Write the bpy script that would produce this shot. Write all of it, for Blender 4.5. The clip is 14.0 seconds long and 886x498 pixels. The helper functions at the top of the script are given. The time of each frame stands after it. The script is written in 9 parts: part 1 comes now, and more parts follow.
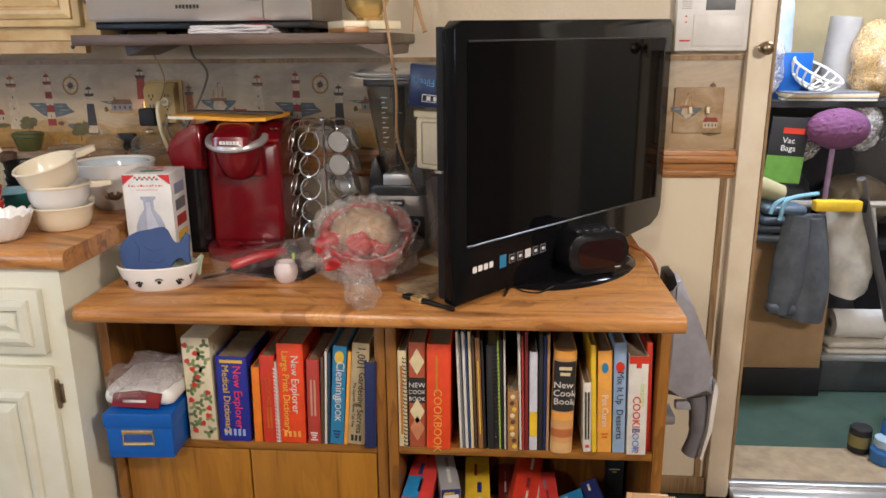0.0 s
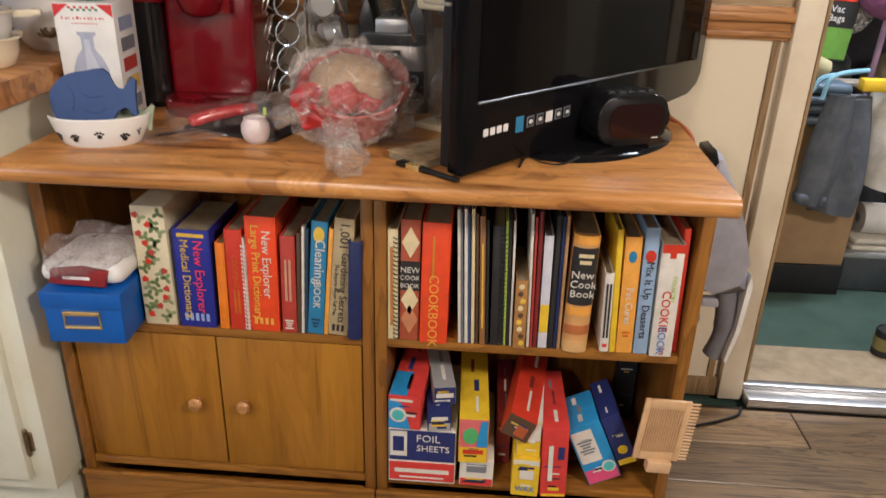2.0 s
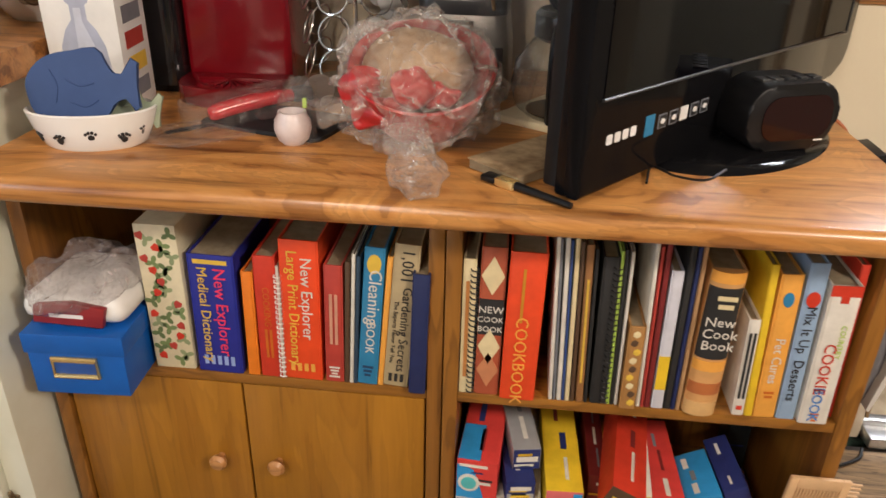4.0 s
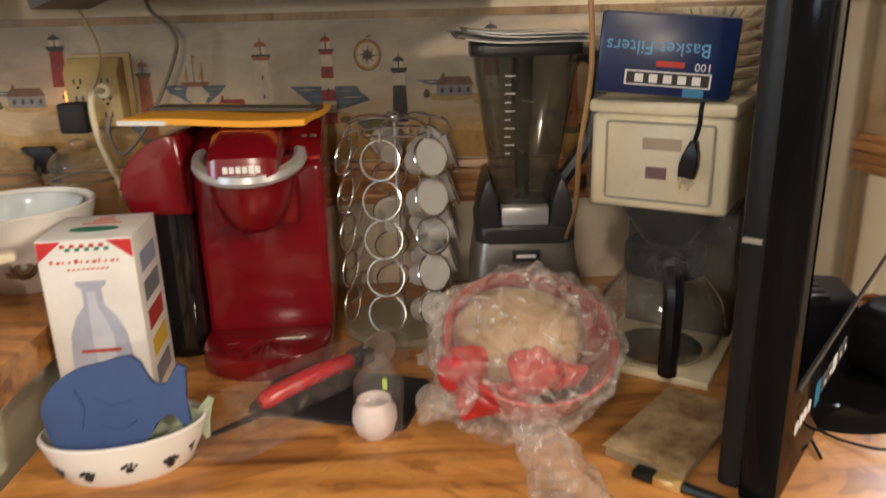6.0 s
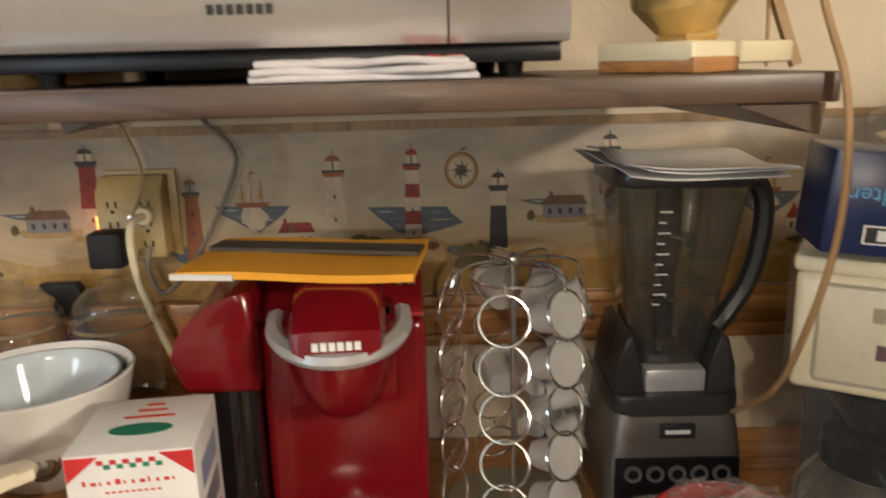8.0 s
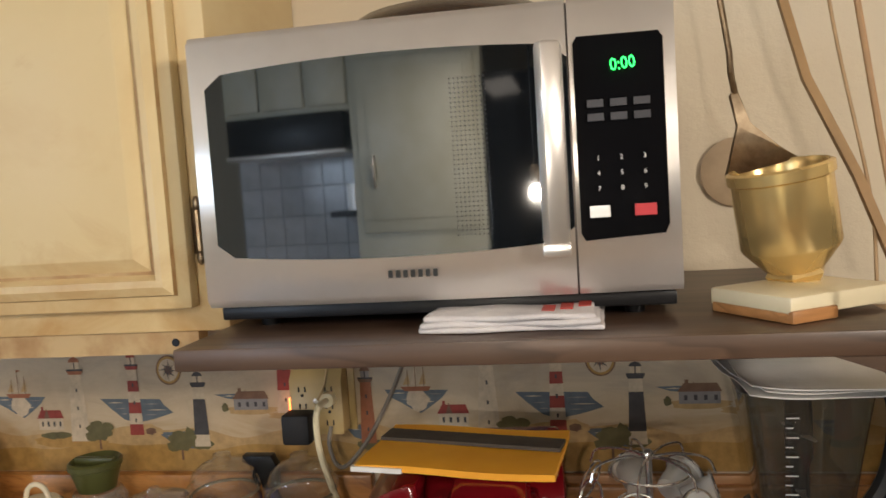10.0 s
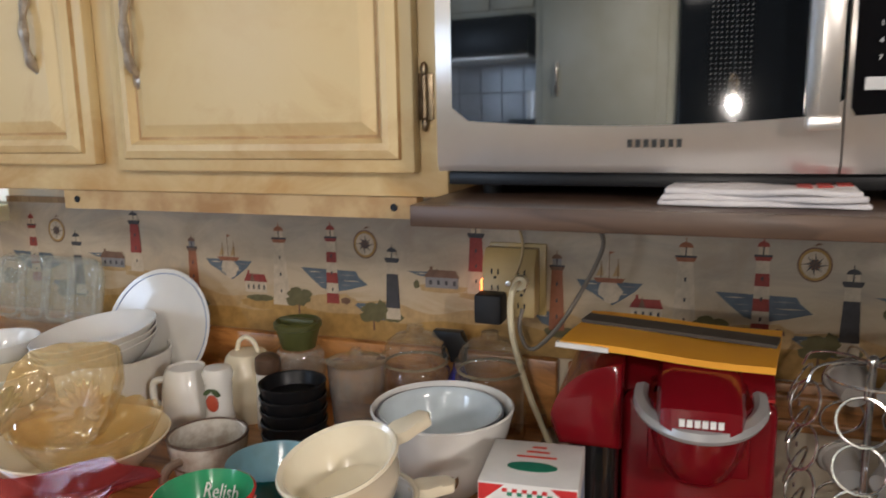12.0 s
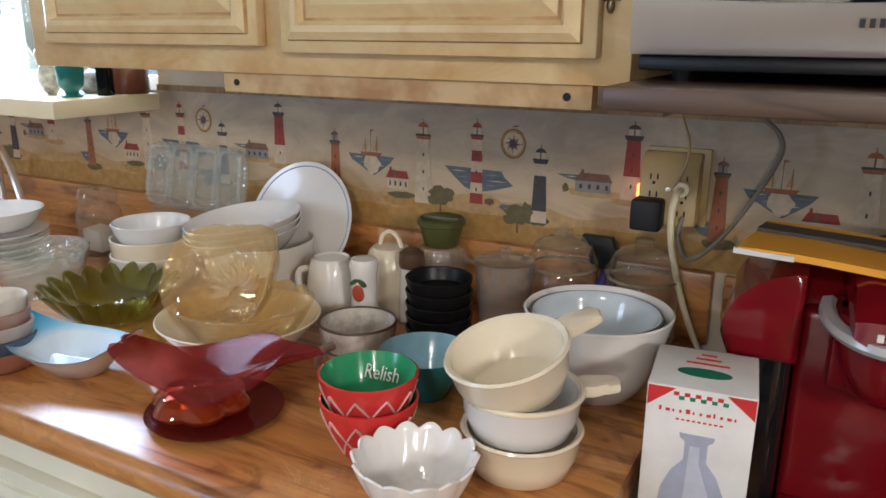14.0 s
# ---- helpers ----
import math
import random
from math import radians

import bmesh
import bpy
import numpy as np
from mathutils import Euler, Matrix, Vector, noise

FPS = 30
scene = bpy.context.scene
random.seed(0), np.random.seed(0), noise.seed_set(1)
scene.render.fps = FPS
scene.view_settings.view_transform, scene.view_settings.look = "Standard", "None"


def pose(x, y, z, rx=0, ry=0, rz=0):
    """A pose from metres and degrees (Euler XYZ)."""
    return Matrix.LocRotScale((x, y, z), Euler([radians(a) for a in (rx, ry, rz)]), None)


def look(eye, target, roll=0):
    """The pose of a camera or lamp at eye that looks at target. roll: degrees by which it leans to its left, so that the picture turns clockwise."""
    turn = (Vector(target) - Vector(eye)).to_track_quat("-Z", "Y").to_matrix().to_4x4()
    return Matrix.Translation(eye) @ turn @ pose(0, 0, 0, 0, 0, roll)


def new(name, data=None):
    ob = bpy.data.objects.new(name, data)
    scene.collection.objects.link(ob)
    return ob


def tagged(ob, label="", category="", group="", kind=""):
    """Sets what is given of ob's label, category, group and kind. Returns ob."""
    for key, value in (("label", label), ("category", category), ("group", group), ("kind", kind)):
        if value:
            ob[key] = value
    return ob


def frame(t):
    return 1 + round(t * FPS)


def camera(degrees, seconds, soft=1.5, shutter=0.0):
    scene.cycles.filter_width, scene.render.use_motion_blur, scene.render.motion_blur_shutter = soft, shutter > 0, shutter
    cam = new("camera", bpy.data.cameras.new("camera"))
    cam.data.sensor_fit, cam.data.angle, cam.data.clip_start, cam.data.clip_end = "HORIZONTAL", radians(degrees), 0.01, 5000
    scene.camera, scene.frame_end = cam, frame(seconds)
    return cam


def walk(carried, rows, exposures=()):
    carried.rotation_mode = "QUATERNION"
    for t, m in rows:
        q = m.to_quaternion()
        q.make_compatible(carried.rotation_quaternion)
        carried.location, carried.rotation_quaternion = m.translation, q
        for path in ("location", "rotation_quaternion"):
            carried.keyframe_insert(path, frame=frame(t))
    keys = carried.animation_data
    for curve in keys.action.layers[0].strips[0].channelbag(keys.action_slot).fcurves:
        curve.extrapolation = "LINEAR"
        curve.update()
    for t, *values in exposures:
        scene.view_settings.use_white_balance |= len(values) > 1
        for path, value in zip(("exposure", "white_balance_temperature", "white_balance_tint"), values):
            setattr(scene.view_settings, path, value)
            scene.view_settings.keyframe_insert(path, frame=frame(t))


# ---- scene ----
cam = camera(61.1, 14.0, shutter=0.4)
PATH = [
    (0, (0.217, 0.038, 1.296), (0.07, 1.961, 0.764), -0.5),
    (0.5, (0.216, 0.049, 1.279), (0.072, 1.963, 0.714), -0.3),
    (1, (0.193, 0.076, 1.27), (0.062, 1.971, 0.644), 0.0),
    (1.5, (0.185, 0.17, 1.237), (0.062, 2.028, 0.507), 1.3),
    (2, (0.18, 0.272, 1.183), (0.07, 2.095, 0.368), 1.7),
    (2.2, (0.166, 0.304, 1.161), (0.07, 2.12, 0.328), 1.6),
    (4.6, (0.037, 0.629, 1.143), (-0.212, 2.395, 0.237), 0.4),
    (5, (-0.009, 0.637, 1.187), (-0.306, 2.416, 0.322), -0.2),
    (5.5, (-0.147, 0.689, 1.225), (-0.248, 2.563, 0.533), -0.6),
    (6, (-0.17, 0.804, 1.261), (-0.135, 2.707, 0.646), -1.5),
    (6.5, (-0.156, 0.905, 1.29), (-0.059, 2.823, 0.731), -1.4),
    (7, (-0.155, 0.988, 1.297), (-0.037, 2.911, 0.762), -0.9),
    (7.5, (-0.225, 1.03, 1.308), (-0.13, 2.96, 0.79), -1.0),
    (8, (-0.308, 1.053, 1.328), (-0.267, 2.995, 0.849), -1.5),
    (8.5, (-0.327, 1.022, 1.392), (-0.408, 2.98, 0.992), -2.0),
    (8.7, (-0.309, 1.005, 1.406), (-0.43, 2.975, 1.082), -2.4),
    (10.8, (-0.286, 0.923, 1.463), (-0.795, 2.851, 1.313), -2.7),
    (11, (-0.303, 0.921, 1.449), (-0.857, 2.835, 1.273), -2.3),
    (11.5, (-0.344, 0.921, 1.428), (-0.966, 2.803, 1.161), -1.7),
    (12, (-0.385, 0.914, 1.403), (-1.075, 2.758, 1.053), -1.1),
    (12.5, (-0.416, 0.918, 1.386), (-1.173, 2.721, 0.964), -0.6),
    (13, (-0.446, 0.916, 1.368), (-1.264, 2.676, 0.886), -0.2),
    (13.5, (-0.463, 0.913, 1.363), (-1.329, 2.638, 0.84), 0.1),
    (14, (-0.473, 0.9, 1.36), (-1.373, 2.6, 0.814), 0.4),
]
EXPOSURES = [(0, 0.06, 5800, 14), (2.2, 0.12, 5900, 14), (6.5, 0.22, 6500, 11), (8.5, 0.18, 6300, 10), (11.0, -0.06, 5850, 11), (14, -0.14, 5500, 12)]
walk(cam, [(t, look(eye, target, roll)) for t, eye, target, roll in PATH],
     exposures=EXPOSURES)

# ---------------------------------------------------------------- light
world = bpy.data.worlds.new("sky")
scene.world = world
world.use_nodes = True
_wn = world.node_tree.nodes
_sky = _wn.new("ShaderNodeTexSky")
_sky.sky_type = 'NISHITA'
_sky.sun_disc = False
_sky.sun_elevation = radians(35)
_sky.sun_rotation = radians(200)
world.node_tree.links.new(_sky.outputs[0], _wn["Background"].inputs[0])
_wn["Background"].inputs[1].default_value = 0.08


def area_lamp(name, m, sx, sy, watts, color):
    la = bpy.data.lights.new(name, 'AREA')
    la.shape, la.size, la.size_y, la.energy, la.color = 'RECTANGLE', sx, sy, watts, color
    ob = new(name, la)
    ob.matrix_world = m
    return ob


# two warm ceiling lamps and a fixed torch stand-in in the kitchen, daylight at the sink window and from an unseen side
# window, added white fill in the back room
area_lamp("ceiling_lamp_light", look((1.50, -0.15, 1.98), (0.1, 1.6, 0.8)), 0.30, 0.30, 40, (1.0, 0.85, 0.68))
area_lamp("ceiling_lamp_light", look((-0.60, -0.30, 2.16), (-0.58, -0.05, 0.6)), 0.30, 0.30, 18, (1.0, 0.85, 0.68))
area_lamp("sink_window_light", look((-2.45, 2.10, 1.75), (-1.7, 1.0, 0.9)), 1.0, 0.85, 70, (0.72, 0.85, 1.0))
area_lamp("side_window_light", look((-2.95, -1.25, 1.50), (-1.0, 1.5, 1.2)), 0.7, 1.1, 22, (0.72, 0.85, 1.0))
# No tube is seen: this lamp is added to brighten the back room.
area_lamp("back_room_fill_light", pose(1.5, 2.45, 2.18, 0, 0, 0), 0.9, 0.12, 36, (0.95, 0.98, 1.0))
# Fixed stand-in for the phone's torch; no bulb hangs here.
TORCH_POS = (-0.27, -0.30, 1.42)
_pl = bpy.data.lights.new("torch_stand_in_light", 'POINT')
_pl.energy, _pl.color, _pl.shadow_soft_size = 22, (1.0, 0.84, 0.66), 0.022
new("torch_stand_in_light", _pl).location = TORCH_POS

# ---------------------------------------------------------------- materials
def nodes_of(name):
    m = bpy.data.materials.new(name)
    m.use_nodes = True
    nt = m.node_tree
    return m, nt, nt.nodes["Principled BSDF"]


def add_node(nt, kind, **sets):
    n = nt.nodes.new(kind)
    for k, v in sets.items():
        n.inputs[k].default_value = v
    return n


def coords(nt, scale=(1, 1, 1), rot=(0, 0, 0)):
    tc = nt.nodes.new("ShaderNodeTexCoord")
    mp = nt.nodes.new("ShaderNodeMapping")
    mp.inputs["Scale"].default_value = scale
    mp.inputs["Rotation"].default_value = rot
    nt.links.new(tc.outputs["Object"], mp.inputs["Vector"])
    return mp


def mixed(nt, fac, a, b):
    mx = nt.nodes.new("ShaderNodeMix")
    mx.data_type = 'RGBA'
    nt.links.new(fac, mx.inputs[0])
    for sock, c in ((mx.inputs[6], a), (mx.inputs[7], b)):
        if isinstance(c, tuple):
            sock.default_value = (*c, 1)
        else:
            nt.links.new(c, sock)
    return mx.outputs[2]


def ramp(nt, fac, stops):
    r = nt.nodes.new("ShaderNodeValToRGB")
    while len(r.color_ramp.elements) < len(stops):
        r.color_ramp.elements.new(0.5)
    for e, (p, c) in zip(r.color_ramp.elements, stops):
        e.position, e.color = p, (*c, 1)
    nt.links.new(fac, r.inputs[0])
    return r.outputs[0]


def bumped(nt, bsdf, height, strength, dist=0.002):
    b = add_node(nt, "ShaderNodeBump", Strength=strength, Distance=dist)
    nt.links.new(height, b.inputs["Height"])
    nt.links.new(b.outputs[0], bsdf.inputs["Normal"])


def pm(name, base, rough=0.5, metal=0.0, other=None, scale=9.0, bump=0.15, bscale=90.0, coat=0.0, vary=0.0):
    """Paint, plastic, ceramic, metal: two scales of variation in colour and roughness."""
    m, nt, b = nodes_of(name)
    other = other or tuple(c * 0.82 for c in base)
    mp = coords(nt)
    n1 = add_node(nt, "ShaderNodeTexNoise", Scale=scale, Detail=5.0, Roughness=0.6)
    n2 = add_node(nt, "ShaderNodeTexNoise", Scale=bscale, Detail=3.0)
    for n in (n1, n2):
        nt.links.new(mp.outputs[0], n.inputs["Vector"])
    col = mixed(nt, ramp(nt, n1.outputs[0], [(0.38, (0, 0, 0)), (0.68, (1, 1, 1))]), base, other)
    if vary:
        oi = nt.nodes.new("ShaderNodeObjectInfo")
        hv = add_node(nt, "ShaderNodeHueSaturation")
        mr = add_node(nt, "ShaderNodeMapRange")
        mr.inputs[3].default_value, mr.inputs[4].default_value = 1 - vary, 1 + vary
        nt.links.new(oi.outputs["Random"], mr.inputs[0])
        nt.links.new(mr.outputs[0], hv.inputs["Value"])
        nt.links.new(col, hv.inputs["Color"])
        col = hv.outputs[0]
    nt.links.new(col, b.inputs["Base Color"])
    rr = add_node(nt, "ShaderNodeMapRange")
    rr.inputs[3].default_value, rr.inputs[4].default_value = max(0.02, rough * 0.75), min(1, rough * 1.3)
    nt.links.new(n1.outputs[0], rr.inputs[0])
    nt.links.new(rr.outputs[0], b.inputs["Roughness"])
    b.inputs["Metallic"].default_value = metal
    b.inputs["Coat Weight"].default_value = coat
    if bump:
        bumped(nt, b, n2.outputs[0], bump, 0.0015)
    return m


def wood(name, dark, light, grain_axis, rough=0.4, freq=38.0, bump=0.2, vary=0.0, knots=1.0, mid=None, coat=0.15, figure=(5.0, 0.9), ring_count=9.0, ring_depth=0.5):
    """Long grain along one axis (0, 1 or 2)."""
    m, nt, b = nodes_of(name)
    sc = [freq] * 3
    sc[grain_axis] = freq * 0.055
    mp = coords(nt, sc)
    sc2 = [figure[0]] * 3
    sc2[grain_axis] = figure[1]
    mp2 = coords(nt, sc2)
    oi = nt.nodes.new("ShaderNodeObjectInfo")
    shift = nt.nodes.new("ShaderNodeVectorMath")
    shift.operation = 'SCALE'
    comb = nt.nodes.new("ShaderNodeCombineXYZ")
    for i in range(3):
        nt.links.new(oi.outputs["Random"], comb.inputs[i])
    nt.links.new(comb.outputs[0], shift.inputs[0])
    shift.inputs["Scale"].default_value = 37.0
    outs = []
    for src in (mp, mp2):
        ad = nt.nodes.new("ShaderNodeVectorMath")
        nt.links.new(src.outputs[0], ad.inputs[0])
        nt.links.new(shift.outputs[0], ad.inputs[1])
        outs.append(ad.outputs[0])
    fine = add_node(nt, "ShaderNodeTexNoise", Scale=1.0, Detail=6.0, Roughness=0.65, Distortion=0.4)
    big = add_node(nt, "ShaderNodeTexNoise", Scale=1.0, Detail=4.0, Roughness=0.5, Distortion=1.4 * knots)
    nt.links.new(outs[0], fine.inputs["Vector"])
    nt.links.new(outs[1], big.inputs["Vector"])
    mid = mid or tuple((a + c) / 2 for a, c in zip(dark, light))
    c1 = ramp(nt, big.outputs[0], [(0.33, dark), (0.45, mid), (0.56, light), (0.70, mid), (0.8, light)])
    c2 = ramp(nt, fine.outputs[0], [(0.3, tuple(c * 0.6 for c in dark)), (0.6, light)])
    f = add_node(nt, "ShaderNodeValue")
    f.outputs[0].default_value = 0.45
    col = mixed(nt, f.outputs[0], c1, c2)
    # year rings: thin dark lines that follow the figure
    rings = nt.nodes.new("ShaderNodeMath")
    rings.operation = 'MULTIPLY'
    nt.links.new(big.outputs[0], rings.inputs[0])
    rings.inputs[1].default_value = ring_count
    saw = nt.nodes.new("ShaderNodeMath")
    saw.operation = 'FRACT'
    nt.links.new(rings.outputs[0], saw.inputs[0])
    line = ramp(nt, saw.outputs[0], [(0.0, (0, 0, 0)), (0.55, (0.08, 0.08, 0.08)), (0.86, (ring_depth,) * 3), (0.98, (0, 0, 0))])
    col = mixed(nt, line, col, tuple(c * 0.55 for c in dark))
    pores = ramp(nt, fine.outputs[0], [(0.34, (0.45, 0.45, 0.45)), (0.42, (0, 0, 0))])
    col = mixed(nt, pores, col, tuple(c * 0.4 for c in dark))
    if vary:
        hv = add_node(nt, "ShaderNodeHueSaturation")
        mr = add_node(nt, "ShaderNodeMapRange")
        mr.inputs[3].default_value, mr.inputs[4].default_value = 1 - vary, 1 + vary
        nt.links.new(oi.outputs["Random"], mr.inputs[0])
        nt.links.new(mr.outputs[0], hv.inputs["Value"])
        nt.links.new(col, hv.inputs["Color"])
        col = hv.outputs[0]
    nt.links.new(col, b.inputs["Base Color"])
    b.inputs["Roughness"].default_value = rough
    b.inputs["Coat Weight"].default_value = coat
    b.inputs["Coat Roughness"].default_value = 0.25
    bumped(nt, b, fine.outputs[0], bump, 0.001)
    return m


def thin(name, tint, body, haze=0.2, rough=0.05, wavy=0.0, wscale=60.0, rim=0.9, face=0.06):
    """Pressed or blown glass seen as thin: tinted, a little cloudy, glossy at the rims."""
    m, nt, b = nodes_of(name)
    b.inputs["Base Color"].default_value = (*body, 1)
    b.inputs["Roughness"].default_value = rough
    tr = nt.nodes.new("ShaderNodeBsdfTransparent")
    tr.inputs[0].default_value = (*tint, 1)
    gl = nt.nodes.new("ShaderNodeBsdfGlossy")
    gl.inputs["Roughness"].default_value = rough
    m1, m2 = nt.nodes.new("ShaderNodeMixShader"), nt.nodes.new("ShaderNodeMixShader")
    m1.inputs[0].default_value = haze
    nt.links.new(tr.outputs[0], m1.inputs[1])
    nt.links.new(b.outputs[0], m1.inputs[2])
    fr = add_node(nt, "ShaderNodeLayerWeight", Blend=0.5)
    pw = nt.nodes.new("ShaderNodeMath")
    pw.operation = 'POWER'
    pw.inputs[1].default_value = 2.8
    nt.links.new(fr.outputs["Facing"], pw.inputs[0])
    gloss = add_node(nt, "ShaderNodeMapRange")
    gloss.inputs[3].default_value, gloss.inputs[4].default_value = face, rim
    nt.links.new(pw.outputs[0], gloss.inputs[0])
    nt.links.new(gloss.outputs[0], m2.inputs[0])
    nt.links.new(m1.outputs[0], m2.inputs[1])
    nt.links.new(gl.outputs[0], m2.inputs[2])
    if wavy:
        mp = coords(nt)
        n = add_node(nt, "ShaderNodeTexVoronoi", Scale=wscale)
        nt.links.new(mp.outputs[0], n.inputs["Vector"])
        bp = add_node(nt, "ShaderNodeBump", Strength=wavy, Distance=0.004)
        nt.links.new(n.outputs["Distance"], bp.inputs["Height"])
        for q in (b, gl, fr):
            nt.links.new(bp.outputs[0], q.inputs["Normal"])
    nt.links.new(m2.outputs[0], nt.nodes["Material Output"].inputs[0])
    return m


def film(name, color, alpha, rough=0.12, crinkle=0.6, scale=45.0):
    """Thin clear plastic: mostly see-through, glossy, with pale streaks painted in as sharp crease highlights."""
    m, nt, b = nodes_of(name)
    b.inputs["Base Color"].default_value = (*color, 1)
    b.inputs["Roughness"].default_value = 0.35
    mp = coords(nt)
    n = add_node(nt, "ShaderNodeTexNoise", Scale=scale, Detail=4.0, Distortion=2.2)
    nt.links.new(mp.outputs[0], n.inputs["Vector"])
    # The narrow high-alpha peak paints pale highlights along the creases.
    a = ramp(nt, n.outputs[0], [(0.3, (alpha * 0.4,) * 3), (0.55, (alpha,) * 3), (0.64, (min(1, alpha * 1.5),) * 3), (0.70, (min(1, alpha * 4),) * 3), (0.76, (alpha,) * 3)])
    tr, gl = nt.nodes.new("ShaderNodeBsdfTransparent"), nt.nodes.new("ShaderNodeBsdfGlossy")
    gl.inputs["Roughness"].default_value = rough
    m1, m2 = nt.nodes.new("ShaderNodeMixShader"), nt.nodes.new("ShaderNodeMixShader")
    nt.links.new(a, m1.inputs[0])
    nt.links.new(tr.outputs[0], m1.inputs[1])
    nt.links.new(b.outputs[0], m1.inputs[2])
    lw = add_node(nt, "ShaderNodeLayerWeight", Blend=0.5)
    mr = add_node(nt, "ShaderNodeMapRange")
    mr.inputs[1].default_value, mr.inputs[2].default_value = 0.45, 1.0
    mr.inputs[3].default_value, mr.inputs[4].default_value = 0.03, 0.42
    nt.links.new(lw.outputs["Facing"], mr.inputs[0])
    nt.links.new(mr.outputs[0], m2.inputs[0])
    nt.links.new(m1.outputs[0], m2.inputs[1])
    nt.links.new(gl.outputs[0], m2.inputs[2])
    bp = add_node(nt, "ShaderNodeBump", Strength=crinkle, Distance=0.010)
    nt.links.new(n.outputs[0], bp.inputs["Height"])
    for q in (b, gl, lw):
        nt.links.new(bp.outputs[0], q.inputs["Normal"])
    nt.links.new(m2.outputs[0], nt.nodes["Material Output"].inputs[0])
    return m


def low_gloss(m, level):
    m.node_tree.nodes["Principled BSDF"].inputs["Specular IOR Level"].default_value = level
    return m


def glow(name, color, strength):
    m, nt, b = nodes_of(name)
    b.inputs["Base Color"].default_value = (0.01, 0.01, 0.01, 1)
    b.inputs["Emission Color"].default_value = (*color, 1)
    b.inputs["Emission Strength"].default_value = strength
    return m


def wall_paint(name, base, bump=0.5):
    m, nt, b = nodes_of(name)
    mp = coords(nt)
    n1 = add_node(nt, "ShaderNodeTexNoise", Scale=2.2, Detail=6.0, Roughness=0.6)
    n2 = add_node(nt, "ShaderNodeTexNoise", Scale=75.0, Detail=4.0, Roughness=0.7)
    for n in (n1, n2):
        nt.links.new(mp.outputs[0], n.inputs["Vector"])
    col = mixed(nt, n1.outputs[0], base, tuple(c * f for c, f in zip(base, (0.86, 0.82, 0.74))))
    nt.links.new(col, b.inputs["Base Color"])
    b.inputs["Roughness"].default_value = 0.75
    bumped(nt, b, n2.outputs[0], bump, 0.003)
    return m


def wallpaper(name):
    """Printed border: hazy clouded sky over sand, with watercolour blotches."""
    m, nt, b = nodes_of(name)
    mp = coords(nt)
    wide = coords(nt, (6.0, 6.0, 15.0))
    sep = nt.nodes.new("ShaderNodeSeparateXYZ")
    nt.links.new(mp.outputs[0], sep.inputs[0])
    n1 = add_node(nt, "ShaderNodeTexNoise", Scale=11.0, Detail=6.0, Roughness=0.65, Distortion=0.6)
    n2 = add_node(nt, "ShaderNodeTexNoise", Scale=120.0, Detail=3.0)
    n3 = add_node(nt, "ShaderNodeTexNoise", Scale=1.0, Detail=7.0, Roughness=0.6, Distortion=0.9)
    for n in (n1, n2):
        nt.links.new(mp.outputs[0], n.inputs["Vector"])
    nt.links.new(wide.outputs[0], n3.inputs["Vector"])
    md = nt.nodes.new("ShaderNodeMath")
    md.operation = 'MULTIPLY_ADD'
    nt.links.new(n1.outputs[0], md.inputs[0])
    md.inputs[1].default_value = 0.10
    nt.links.new(sep.outputs[2], md.inputs[2])
    mr = add_node(nt, "ShaderNodeMapRange")
    mr.inputs[1].default_value, mr.inputs[2].default_value = 1.06, 1.30
    nt.links.new(md.outputs[0], mr.inputs[0])
    c = ramp(nt, mr.outputs[0], [(0.0, (0.32, 0.20, 0.09)), (0.28, (0.44, 0.31, 0.16)), (0.45, (0.53, 0.41, 0.26)),
                                 (0.7, (0.48, 0.40, 0.29)), (1.0, (0.36, 0.325, 0.275))])
    cloud = mixed(nt, ramp(nt, n3.outputs[0], [(0.45, (0, 0, 0)), (0.66, (0.6, 0.6, 0.6))]), c, (0.64, 0.53, 0.37))
    wash = mixed(nt, ramp(nt, n3.outputs[0], [(0.30, (0.6, 0.6, 0.6)), (0.46, (0, 0, 0))]), cloud, (0.33, 0.27, 0.21))
    out_c = mixed(nt, ramp(nt, n1.outputs[0], [(0.46, (0, 0, 0)), (0.75, (0.5, 0.5, 0.5))]), wash, (0.38, 0.26, 0.14))
    nt.links.new(out_c, b.inputs["Base Color"])
    b.inputs["Roughness"].default_value = 0.6
    bumped(nt, b, n2.outputs[0], 0.15, 0.001)
    return m


